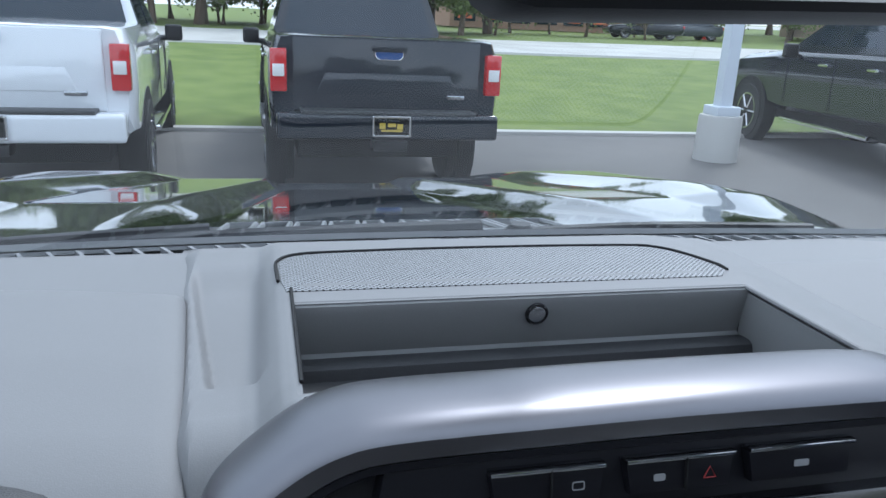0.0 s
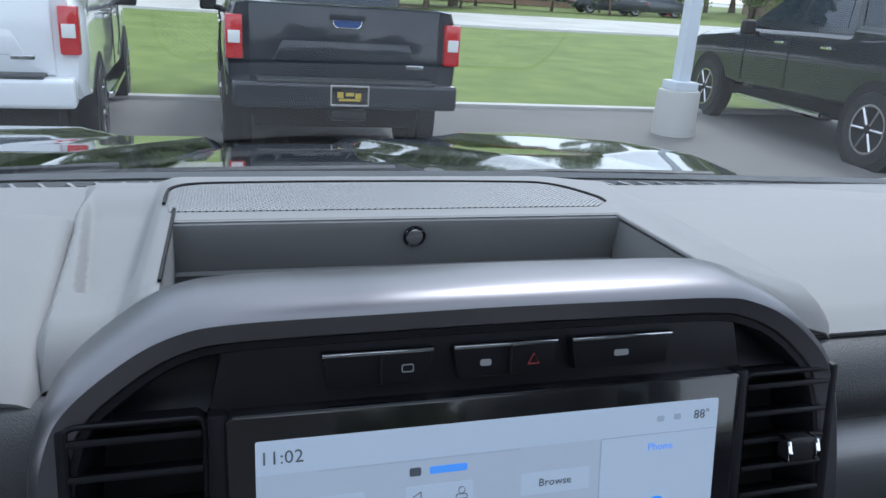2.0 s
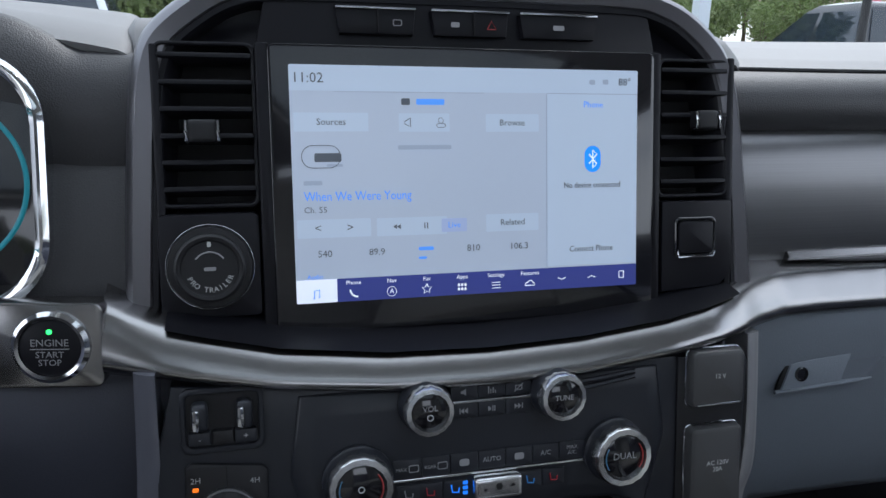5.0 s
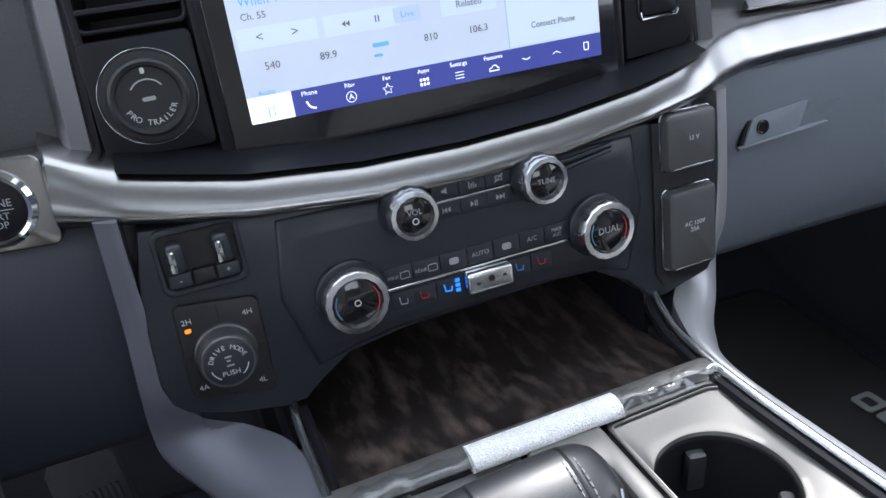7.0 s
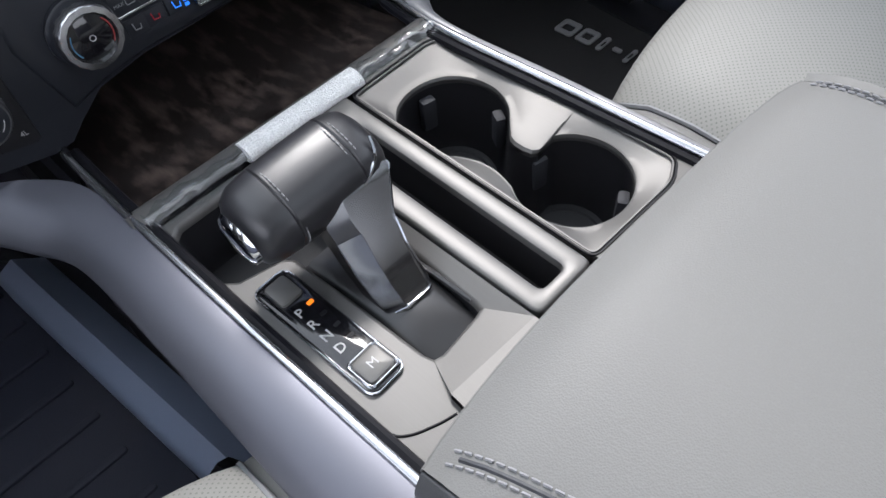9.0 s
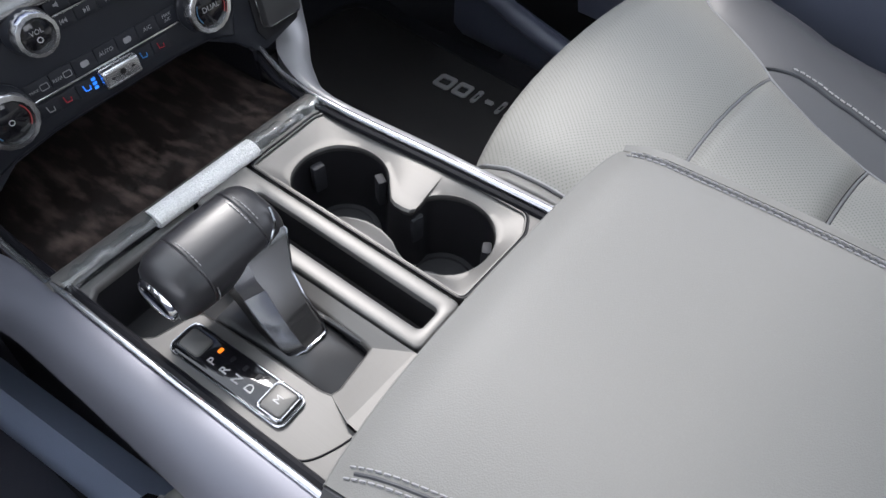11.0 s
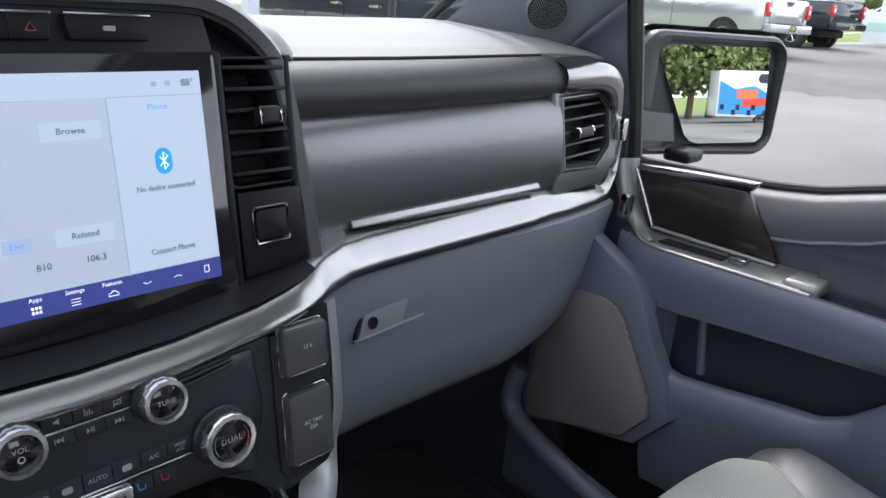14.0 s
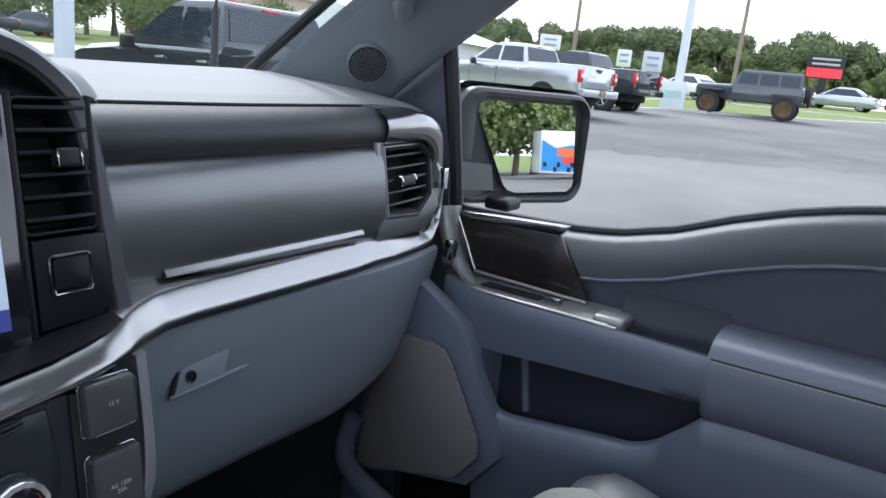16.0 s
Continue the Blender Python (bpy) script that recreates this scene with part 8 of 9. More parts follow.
# ---- floor mats, pedals, steering wheel ----
fm = thing("floor_mat", (0.46, 0.0, 0.617), "charcoal carpet floor mat with a raised pale label", "floor mat", "floor mats")
MATX = axes((0.47, 0.03, 0.640), X, Vector((0, 1, 0.03)))
part("mat_sheet", plate(MATX, 0.50, 0.66, -0.012, 0.0, 0.05, 0.004), MAT_RUB, fm)
part("mat_border", rim(MATX, 0.50, 0.66, 0.478, 0.638, -0.004, 0.003, 0.05, 0.04), RUBBER, fm)
LB = axes((0.640, -0.012, 0.6425), Vector((0.05, -1, 0)), Vector((1, 0.05, 0)))
for x, w in ((-0.078, 0.036), (-0.040, 0.032), (-0.010, 0.012), (0.016, 0.020), (0.040, 0.010), (0.068, 0.030)):
    h = 0.010 if abs(x - 0.016) < 0.001 else 0.036
    part("label_bar", plate(LB, w - 0.004, h, 0, 0.003, 0.004, 0.001, at=(x, 0)) if h < 0.02 else rim(LB, w - 0.002, h, max(0.004, w - 0.016), h - 0.020, 0, 0.003, 0.006, 0.003, at=(x, 0)), INK, fm, "pale woven label")
fm2 = thing("floor_mat", (-0.42, 0.0, 0.617), "charcoal rubber floor mat with a ribbed tray", "floor mat", "floor mats")
# blue skylight in the footwell is put into this rubber's colour
FLOOR_TRAY = mat("skylit_blue_rubber", (0.07, 0.076, 0.105), 0.55, grain=0.2, grain_scale=500, bump=0.2)
M2 = axes((-0.44, 0.03, 0.640), X, Vector((0, 1, 0.03)))
part("mat_sheet", plate(M2, 0.46, 0.62, -0.012, 0.0, 0.05, 0.004), FLOOR_TRAY, fm2)
part("mat_border", rim(M2, 0.46, 0.62, 0.430, 0.59, -0.004, 0.010, 0.05, 0.04), RUBBER, fm2)
for k in range(9):
    part("mat_rib", plate(M2, 0.36, 0.010, 0, 0.004, 0.004, 0.002, at=(0, -0.24 + 0.06 * k)), FLOOR_TRAY, fm2)
# rubber brightened in colour, as little light reaches the footwell
PEDAL = mat("brightened_pedal_rubber", (0.07, 0.072, 0.08), 0.6, grain=0.2, grain_scale=500)
ped = thing("brake_pedal", (-0.325, 0.17, 0.62), "black ribbed rubber brake pedal", "pedal")
PM = axes((-0.332, 0.150, 0.825), Vector((1, 0, 0.1)), Vector((0, 0.35, 1)))
part("pedal_pad", slab(PM, [(-0.030, -0.062), (0.022, -0.064), (0.034, -0.045), (0.032, 0.055), (0.022, 0.068), (-0.026, 0.068), (-0.034, 0.055), (-0.036, -0.045)], -0.012, 0.004, 0.003), PEDAL, ped)
for k in range(9):
    part("pedal_rib", plate(PM, 0.0035, 0.075, 0.003, 0.0065, 0.0015, 0.0008, at=(-0.024 + 0.006 * k, -0.012)), PEDAL, ped)
part("pedal_arm", tube([PM @ Vector((0, 0.0, -0.012)), PM @ Vector((0, 0.10, -0.05)), (-0.33, 0.30, 1.08)], 0.011, 8), BLACK, ped)
stw = thing("steering_wheel", (-0.49, -0.16, 0.97), "black leather steering wheel", "steering wheel")
SWM = axes((-0.49, -0.175, 1.165), X, Vector((0, 0.42, 1)))
part("wheel_rim", tube([SWM @ Vector((0.190 * math.cos(2 * math.pi * k / 60), 0.190 * math.sin(2 * math.pi * k / 60), 0)) for k in range(61)], 0.0155, 10), LEATHER_BLACK, stw)
part("hub", plate(SWM, 0.16, 0.13, -0.03, 0.02, 0.04, 0.01), BLACK_PAD, stw)
for a in (0, 180, 270):
    part("spoke", tube([SWM @ Vector((0.07 * math.cos(radians(a)), 0.06 * math.sin(radians(a)), -0.01)), SWM @ Vector((0.185 * math.cos(radians(a)), 0.185 * math.sin(radians(a)), 0))], 0.018, 8, 0.5), BLACK_SATIN, stw)
part("column", tube([SWM @ Vector((0, 0, -0.02)), (-0.49, 0.05, 1.08)], 0.045, 12), BLACK, stw)

# ---- outside: vehicles ----
CAB[0] = False
def paint(name, c, rough=0.12, metal=0.0):
    return mat(name, c, rough, metal=metal, coat=0.8, vary=0.05)


WHITE_P, BLACK_P, SILVER_P = paint("white_car_paint", (0.72, 0.74, 0.77)), mat("black_car_paint", (0.020, 0.024, 0.032), 0.09, coat=0.35, spec=0.4, vary=0.05), paint("silver_car_paint", (0.45, 0.47, 0.5), 0.2, 0.6)
NAVY_P, GREY_P = paint("dark_blue_car_paint", (0.02, 0.03, 0.05)), paint("grey_car_paint", (0.05, 0.06, 0.075))
RED_P = paint("red_car_paint", (0.4, 0.03, 0.03))
# dark glass with the blue of the mirrored sky in its colour
CAR_GLASS = mat("sky_tinted_dark_glass", (0.012, 0.022, 0.036), 0.03, spec=0.6, vary=0.0)
TYRE = mat("tyre_rubber", (0.018, 0.018, 0.019), 0.8, grain=0.2, grain_scale=80)
ALLOY = mat("alloy_wheel", (0.5, 0.5, 0.52), 0.25, metal=1.0)
BRONZE = mat("bronze_wheel", (0.22, 0.15, 0.09), 0.35, metal=0.9)
LAMP_RED = mat("red_tail_lamp", (0.50, 0.015, 0.02), 0.15, coat=0.8)
LAMP_CLEAR = mat("clear_lamp", (0.75, 0.75, 0.74), 0.15, coat=0.8)
OVAL_BLUE = mat("blue_oval_badge", (0.03, 0.08, 0.25), 0.2, coat=0.5)
YELLOW = mat("yellow_print", (0.48, 0.36, 0.05), 0.5)
CAR_TRIM = mat("grey_bumper_plastic", (0.045, 0.047, 0.05), 0.5)


def place(x, y, head, z=None):
    """Frame of a parked vehicle: its rear middle at x, y; head is its heading in degrees from +x."""
    a = radians(head - 90)
    c = Matrix.Translation((x, y, ground_z(x, y) if z is None else z)) @ Matrix.Rotation(a, 4, "Z")
    return c


def quad(m, p, off=0.006, shrink=0.0):
    """A thin panel through four points of the frame m, raised along its normal."""
    v = [Vector(q) for q in p]
    n = (v[1] - v[0]).cross(v[3] - v[0]).normalized()
    c = sum(v, Vector()) / 4
    v = [q + (c - q).normalized() * shrink for q in v]
    return loops([[m @ (q - n * 0.01) for q in v], [m @ (q + n * off) for q in v]])


def body_rings(m, sec):
    """Skin of a vehicle body from sections: y, half width, bottom, shoulder, top, half width of the top."""
    rings = []
    for y, w, zb, zs, zt, wt in sec:
        r = [(w * 0.90, zb), (w * 0.985, zb + 0.06), (w, (zb + zs) / 2), (w * 0.995, zs - 0.06), (w * 0.975, zs), (wt, zt - 0.015), (wt * 0.9, zt)]
        ring = [Vector((x, y, z)) for x, z in r] + [Vector((-x, y, z)) for x, z in r[::-1]]
        rings.append([m @ p for p in ring])
    return loops(rings)


def wheel(m, x, y, r, t, w=0.26, rimmat=ALLOY, spokes=6):
    s = 1 if x > 0 else -1
    wm = m @ axes((x, y, r), Vector((0, s, 0)), Z)
    ty = part("wheel", lathe(wm, [(r * 0.62, -w), (r * 0.96, -w), (r, -w * 0.85), (r, -0.03), (r * 0.95, 0.0), (r * 0.66, 0.005), (r * 0.64, -0.03)], 32), TYRE, t, "black tyre")
    part("wheel_disc", lathe(wm, [(r * 0.64, -0.06), (0.0, -0.06)], 24), VOID, ty)
    for k in range(spokes):
        a = 2 * math.pi * k / spokes
        part("spoke", tube([wm @ Vector((0.05 * math.cos(a), 0.05 * math.sin(a), -0.02)), wm @ Vector((r * 0.62 * math.cos(a), r * 0.62 * math.sin(a), -0.012))], 0.032, 6, 0.6), rimmat, ty)
    part("rim_edge", lathe(wm, [(r * 0.66, -0.03), (r * 0.66, 0.004), (r * 0.60, 0.002), (r * 0.60, -0.03)], 28), rimmat, ty)


def pickup(name, m, body, label, detail=True, trim=CAR_TRIM, rear_bumper=None):
    base = m.translation
    t = thing(name, base, label, "pickup truck", "parked pickups")
    sec = [(0.03, 0.97, 0.72, 1.30, 1.445, 0.90), (0.10, 1.0, 0.62, 1.31, 1.455, 0.93), (0.5, 1.005, 0.58, 1.31, 1.455, 0.93), (1.80, 1.005, 0.56, 1.31, 1.455, 0.93), (1.86, 1.0, 0.56, 1.27, 1.34, 0.93),
           (4.0, 1.0, 0.52, 1.26, 1.33, 0.92), (4.35, 1.0, 0.55, 1.22, 1.31, 0.86), (5.3, 0.985, 0.55, 1.14, 1.24, 0.82), (5.7, 0.94, 0.50, 1.06, 1.16, 0.72), (5.88, 0.84, 0.52, 0.95, 1.02, 0.62)]
    part("body", body_rings(m, sec), body, t, smooth=30)
    cab = [(1.86, 1.98, 1.325, 0.925), (1.90, 2.04, 1.42, 0.905)]
    g = [[Vector((x, y, z)) for x, y in ((-w, yr), (w, yr), (w, yf), (-w, yf))] for z, w, yr, yf in ((1.325, 0.925, 1.86, 4.10), (1.40, 0.905, 1.89, 3.96), (1.86, 0.765, 2.08, 3.22), (1.925, 0.715, 2.16, 3.06), (1.95, 0.62, 2.30, 2.90))]
    part("cab", loops([[m @ p for p in r] for r in g]), body, t, smooth=35)
    # windows
    part("rear_window", quad(m, ((0.80, 1.895, 1.43), (-0.80, 1.895, 1.43), (-0.70, 2.07, 1.84), (0.70, 2.07, 1.84))), CAR_GLASS, t, "dark rear window")
    part("windscreen", quad(m, ((-0.80, 3.90, 1.42), (0.80, 3.90, 1.42), (0.69, 3.25, 1.84), (-0.69, 3.25, 1.84))), CAR_GLASS, t, "dark windscreen")
    for s in (-1, 1):
        for ya, yb, yc, yd in ((2.02, 2.86, 2.86, 2.16), (2.95, 3.80, 3.26, 2.95)):
            p = [(s * 0.902, ya, 1.405), (s * 0.902, yb, 1.405), (s * 0.772, yc, 1.835), (s * 0.772, yd, 1.835)]
            part("side_window", quad(m, p if s > 0 else p[::-1]), CAR_GLASS, t, "dark side window")
        part("door_line", tube([m @ Vector((s * 1.003, 2.90, z)) for z in (0.62, 1.26)], 0.006, 4), VOID, t)
        part("door_line", tube([m @ Vector((s * 1.003, 3.95, z)) for z in (0.62, 1.24)], 0.006, 4), VOID, t)
        for y in (2.16, 3.12):
            part("door_handle", box((s * 1.012, y, 1.17), (0.03, 0.20, 0.035), 0.01, m=m), CHROME, t)
        part("running_board", box((s * 0.96, 2.95, 0.42), (0.16, 1.9, 0.06), 0.02, m=m), CHROME if body is not BLACK_P or not detail else CAR_TRIM, t, "running board")
        mi = part("side_mirror", box((s * 1.13, 3.72, 1.315), (0.20, 0.10, 0.19), 0.045, m=m, segs=4), BLACK, t, "black side mirror")
        part("mirror_arm", tube([m @ Vector((s * 0.95, 3.74, 1.24)), m @ Vector((s * 1.08, 3.73, 1.26))], 0.035, 8), BLACK, mi)
        for yw in (1.18, 4.86):
            # wheel well's shade is a flat near-black disc on the flank
            part("wheel_arch", lathe(m @ axes((s * 0.995, yw, 0.42), Vector((0, s, 0)), Z), [(0.50, -0.15), (0.50, 0.012), (0.46, 0.014), (0, 0.013)], 28), VOID, t, "flat dark disc for the shaded wheel arch")
            wheel(m, s * 1.02, yw, 0.405, t)
        tl = part("tail_lamp", box((s * 0.925, 0.03, 1.165), (0.140, 0.13, 0.350), 0.02, m=m, segs=2), LAMP_RED, t, "red and clear tail lamp")
        part("reversing_lamp", box((s * 0.925, -0.040, 1.165), (0.095, 0.02, 0.10), 0.006, m=m), LAMP_CLEAR, tl)
        part("head_lamp", box((s * 0.80, 5.70, 0.98), (0.22, 0.16, 0.20), 0.03, m=m, segs=2), LAMP_CLEAR, t, "clear head lamp")
    # tailgate
    TG = m @ axes((0, 0.035, 1.135), X, Z)
    tg = part("tailgate", plate(TG, 1.62, 0.60, -0.05, 0.02, 0.02, 0.012), body, t, "flat tailgate")
    part("tailgate_step", slab(TG, [(-0.62, -0.16), (0.62, -0.16), (0.54, 0.02), (-0.54, 0.02)], 0.0, 0.028, 0.012), body, tg)
    part("tailgate_handle", box((0.0, -0.005, 1.36), (0.30, 0.02, 0.055), 0.008, m=m), body if detail else CAR_TRIM, tg)
    part("badge", plate(TG, 0.235, 0.095, 0.015, 0.034, 0.0475, 0.006, at=(0, 0.185), n=10), OVAL_BLUE, tg, "plain blue oval badge")
    part("badge_rim", rim(TG, 0.25, 0.108, 0.235, 0.093, 0.015, 0.036, 0.054, 0.0465, at=(0, 0.185), n=10), CHROME, tg)
    part("badge_bar", plate(TG, 0.16, 0.035, 0.02, 0.028, 0.01, 0.002, at=(0.60, -0.17)), CHROME_D, tg)
    bu = part("rear_bumper", box((0, -0.06, 0.725), (1.90, 0.24, 0.22), 0.04, m=m, segs=3), rear_bumper or body, t, "rear bumper")
    part("bumper_step", box((0, -0.075, 0.842), (1.5, 0.20, 0.03), 0.01, m=m), CAR_TRIM, bu)
    pl = part("number_plate", box((0.0, -0.185, 0.735), (0.32, 0.02, 0.165), 0.006, m=m), BLACK_GLOSS, t, "black dealer plate with yellow bars")
    PMt = m @ axes((0, -0.196, 0.735), X, Z)
    part("plate_frame", rim(PMt, 0.33, 0.175, 0.30, 0.145, -0.01, 0.006, 0.01, 0.006), CHROME, pl)
    for bx, by, bw, bh in ((-0.08, 0.005, 0.05, 0.05), (0.0, 0.012, 0.07, 0.03), (0.07, 0.0, 0.05, 0.045), (0.0, -0.035, 0.18, 0.018)):
        part("plate_bar", plate(PMt, bw, bh, 0, 0.004, 0.004, 0, at=(bx, by)), YELLOW, pl)
    part("stop_lamp", box((0, 2.11, 1.885), (0.30, 0.04, 0.035), 0.008, m=m), LAMP_RED, t, "high red stop lamp")
    part("underbody", box((0, 2.9, 0.47), (1.5, 5.0, 0.22), 0.03, m=m), VOID, t)
    if detail:
        part("hitch_bar", box((0, -0.05, 0.56), (0.3, 0.2, 0.09), 0.02, m=m), BLACK, t)
    return t


pickup("pickup_truck", place(0.872, 6.18, 90.7), BLACK_P, "black pickup truck parked with its tailgate towards the lot")
pickup("pickup_truck", place(-2.14, 5.84, 93), WHITE_P, "white pickup truck parked tail towards the lot", rear_bumper=WHITE_P)
pickup("pickup_truck", place(7.85, 5.15, 82.5, 0.0) @ Matrix.Scale(1.08, 4), BLACK_P, "black crew-cab pickup truck with chrome door handles", detail=False)
pickup("pickup_truck", place(20.6, 6.8, 79), SILVER_P, "silver crew-cab pickup truck at the lot's far edge", detail=False)
pickup("pickup_truck", place(26.3, 7.0, 79), BLACK_P, "black pickup truck beside a silver one", detail=False)


def car(name, m, body, label, length=4.7, h=1.5, w=0.9, suv=False):
    t = thing(name, m.translation, label, "car", "cars far off")
    L = length
    belt = h * 0.62
    part("body", body_rings(m, [(0, w * 0.85, 0.35, belt - 0.1, belt, w * 0.7), (0.25, w, 0.25, belt - 0.04, belt + 0.04, w * 0.85), (L * 0.5, w, 0.22, belt - 0.02, belt + 0.03, w * 0.85), (L * 0.75, w, 0.22, belt - 0.06, belt - 0.02, w * 0.8), (L - 0.2, w * 0.92, 0.25, belt - 0.2, belt - 0.14, w * 0.7), (L, w * 0.7, 0.35, belt - 0.3, belt - 0.25, w * 0.55)]), body, t, smooth=50)
    r0 = 0.1 if suv else L * 0.12
    r1 = 0.45 if suv else L * 0.28
    g = [[Vector((x, y, z)) for x, y in ((-ww, ya), (ww, ya), (ww, yb), (-ww, yb))] for z, ww, ya, yb in ((belt, w * 0.86, r0, L * 0.74), (h * 0.93, w * 0.68, r1, L * 0.56), (h, w * 0.58, r1 + 0.15, L * 0.50))]
    part("cabin", loops([[m @ p for p in r] for r in g]), body, t, smooth=40)
    for s in (-1, 1):
        p = [(s * w * 0.85, r0 + 0.25, belt + 0.03), (s * w * 0.85, L * 0.68, belt + 0.03), (s * w * 0.69, L * 0.55, h * 0.91), (s * w * 0.69, r1 + 0.1, h * 0.91)]
        part("side_window", quad(m, p if s > 0 else p[::-1]), CAR_GLASS, t)
        for yw in (L * 0.18, L * 0.80):
            wheel(m, s * w * 0.98, yw, 0.33, t, 0.2, ALLOY, 5)
        part("tail_lamp", box((s * w * 0.75, 0.05, belt - 0.12), (0.25, 0.12, 0.14), 0.02, m=m), LAMP_RED, t)
    part("rear_window", quad(m, ((w * 0.72, r0 + 0.04, belt + 0.05), (-w * 0.72, r0 + 0.04, belt + 0.05), (-w * 0.6, r1, h * 0.91), (w * 0.6, r1, h * 0.91))), CAR_GLASS, t)
    part("windscreen", quad(m, ((-w * 0.76, L * 0.72, belt + 0.05), (w * 0.76, L * 0.72, belt + 0.05), (w * 0.64, L * 0.57, h * 0.91), (-w * 0.64, L * 0.57, h * 0.91))), CAR_GLASS, t)
    return t


car("parked_car", place(25.5, 44, 175), BLACK_P, "dark saloon parked by the shop", 4.8, 1.45)
car("parked_car", place(29.5, 46, 178), GREY_P, "grey saloon parked by the shop", 4.8, 1.45)
car("parked_car", place(22.2, 26.8, 12), SILVER_P, "pale silver saloon on the verge road", 4.8, 1.5)
car("parked_car", place(46, 8.5, 60), WHITE_P, "white car beyond the verge", 4.7, 1.5)
car("parked_car", place(52, 5.2, 80), SILVER_P, "silver car beyond the verge", 4.7, 1.6, 0.9, True)
car("parked_car", place(57.0, 0.5, 80), SILVER_P, "silver saloon on the side road", 4.7, 1.5)
car("parked_car", place(57.0, -4.6, 80), RED_P, "red saloon on the side road", 4.7, 1.5)

# boxy off-roader
JM = place(33.2, 2.55, 92)
jeep = thing("off_roader", JM.translation, "dark grey boxy off-roader with bronze wheels", "car")
part("body", body_rings(JM, [(0.15, 0.78, 0.62, 1.22, 1.26, 0.76), (0.2, 0.80, 0.60, 1.22, 1.27, 0.78), (2.75, 0.80, 0.60, 1.22, 1.27, 0.78), (2.85, 0.74, 0.62, 1.18, 1.24, 0.68), (4.1, 0.68, 0.62, 1.14, 1.19, 0.60), (4.2, 0.62, 0.66, 1.1, 1.14, 0.54)]), GREY_P, jeep, smooth=30)
part("cabin", loops([[JM @ Vector((x, y, z)) for x, y in ((-w, a), (w, a), (w, b), (-w, b))] for z, w, a, b in ((1.26, 0.77, 0.18, 2.80), (1.80, 0.68, 0.24, 2.52), (1.87, 0.62, 0.30, 2.42))]), GREY_P, jeep, smooth=30)
for s in (-1, 1):
    for a, b in ((0.30, 1.02), (1.10, 1.78), (1.86, 2.62)):
        p = [(s * 0.768, a, 1.31), (s * 0.768, b, 1.31), (s * 0.695, b - (0.12 if b > 2.5 else 0), 1.74), (s * 0.695, a, 1.74)]
        part("side_window", quad(JM, p if s > 0 else p[::-1]), CAR_GLASS, jeep)
    for yw in (0.72, 3.62):
        part("fender", box((s * 0.88, yw, 0.98), (0.30, 1.05, 0.08), 0.03, m=JM), CAR_TRIM, jeep)
        wheel(JM, s * 0.98, yw, 0.45, jeep, 0.3, BRONZE, 8)
part("spare_wheel", lathe(JM @ axes((0, 0.02, 1.05), X, Z), [(0.30, -0.1), (0.44, -0.08), (0.45, 0.12), (0.40, 0.16), (0, 0.14)], 28), TYRE, jeep, "spare wheel")
part("front_bumper", box((0, 4.30, 0.68), (1.5, 0.22, 0.18), 0.03, m=JM), CAR_TRIM, jeep)
part("rear_bumper", box((0, 0.08, 0.68), (1.5, 0.22, 0.18), 0.03, m=JM), CAR_TRIM, jeep)

# ---- poles, signs, buildings ----
POLE_P = mat("pale_painted_steel", (0.62, 0.66, 0.72), 0.4)
WOODPOLE = mat("weathered_timber", (0.22, 0.18, 0.14), 0.85, grain=0.3, grain_scale=20)


def light_pole(x, y, h, r, footing, label):
    z = ground_z(x, y)
    t = thing("light_pole", (x, y, z), label, "light pole", "car park light poles")
    m = Matrix.Translation((x, y, z))
    if footing:
        part("footing", lathe(m, [(0.285, -0.1), (0.275, 0.56), (0.26, 0.59), (0, 0.60)], 32), KERB, t, "round concrete footing")
        part("foot_plate", box((0, 0, 0.65), (0.34, 0.34, 0.12), 0.02, m=m), POLE_P, t)
    part("shaft", loops([[m @ Vector((sx * q, sy * q, zz)) for sx, sy in ((-1, -1), (1, -1), (1, 1), (-1, 1))] for q, zz in ((r, 0.7 if footing else 0), (r * 0.85, h))]), POLE_P, t, "square pale shaft")
    part("lamp_head", box((0.35, 0, h), (0.8, 0.35, 0.14), 0.03, m=m), POLE_P, t)


light_pole(5.66, 8.48, 8.5, 0.085, True, "pale square light pole on a concrete footing")
light_pole(31.9, 7.35, 10.0, 0.15, False, "tall pale light pole at the verge")
wsz = ground_z(31.5, 7.4)
sb2 = thing("site_sign", (31.5, 7.4, wsz), "blank pale sign board at a pole's foot", "sign")
part("board", box((31.5, 7.4, wsz + 0.6), (0.12, 1.0, 1.15), 0.02), POLE_P, sb2)
part("board_print", box((31.43, 7.4, wsz + 0.65), (0.02, 0.7, 0.3), 0.0), mat("faded_teal_print", (0.4, 0.55, 0.55), 0.6), sb2)


def utility_pole(x, y, h, arm=True):
    z = ground_z(x, y)
    t = thing("utility_pole", (x, y, z), "weathered timber utility pole with a cross-arm", "utility pole", "utility poles")
    part("post", tube([(x, y, z), (x, y, z + h)], 0.12, 10, taper=[1, 0.7]), WOODPOLE, t)
    if arm:
        part("cross_arm", box((x, y, z + h - 0.5), (0.12, 2.6, 0.14), 0.02), WOODPOLE, t)
        for k in (-1.1, -0.5, 0.5, 1.1):
            part("insulator", tube([(x, y + k, z + h - 0.45), (x, y + k, z + h - 0.2)], 0.06, 6), KERB, t)


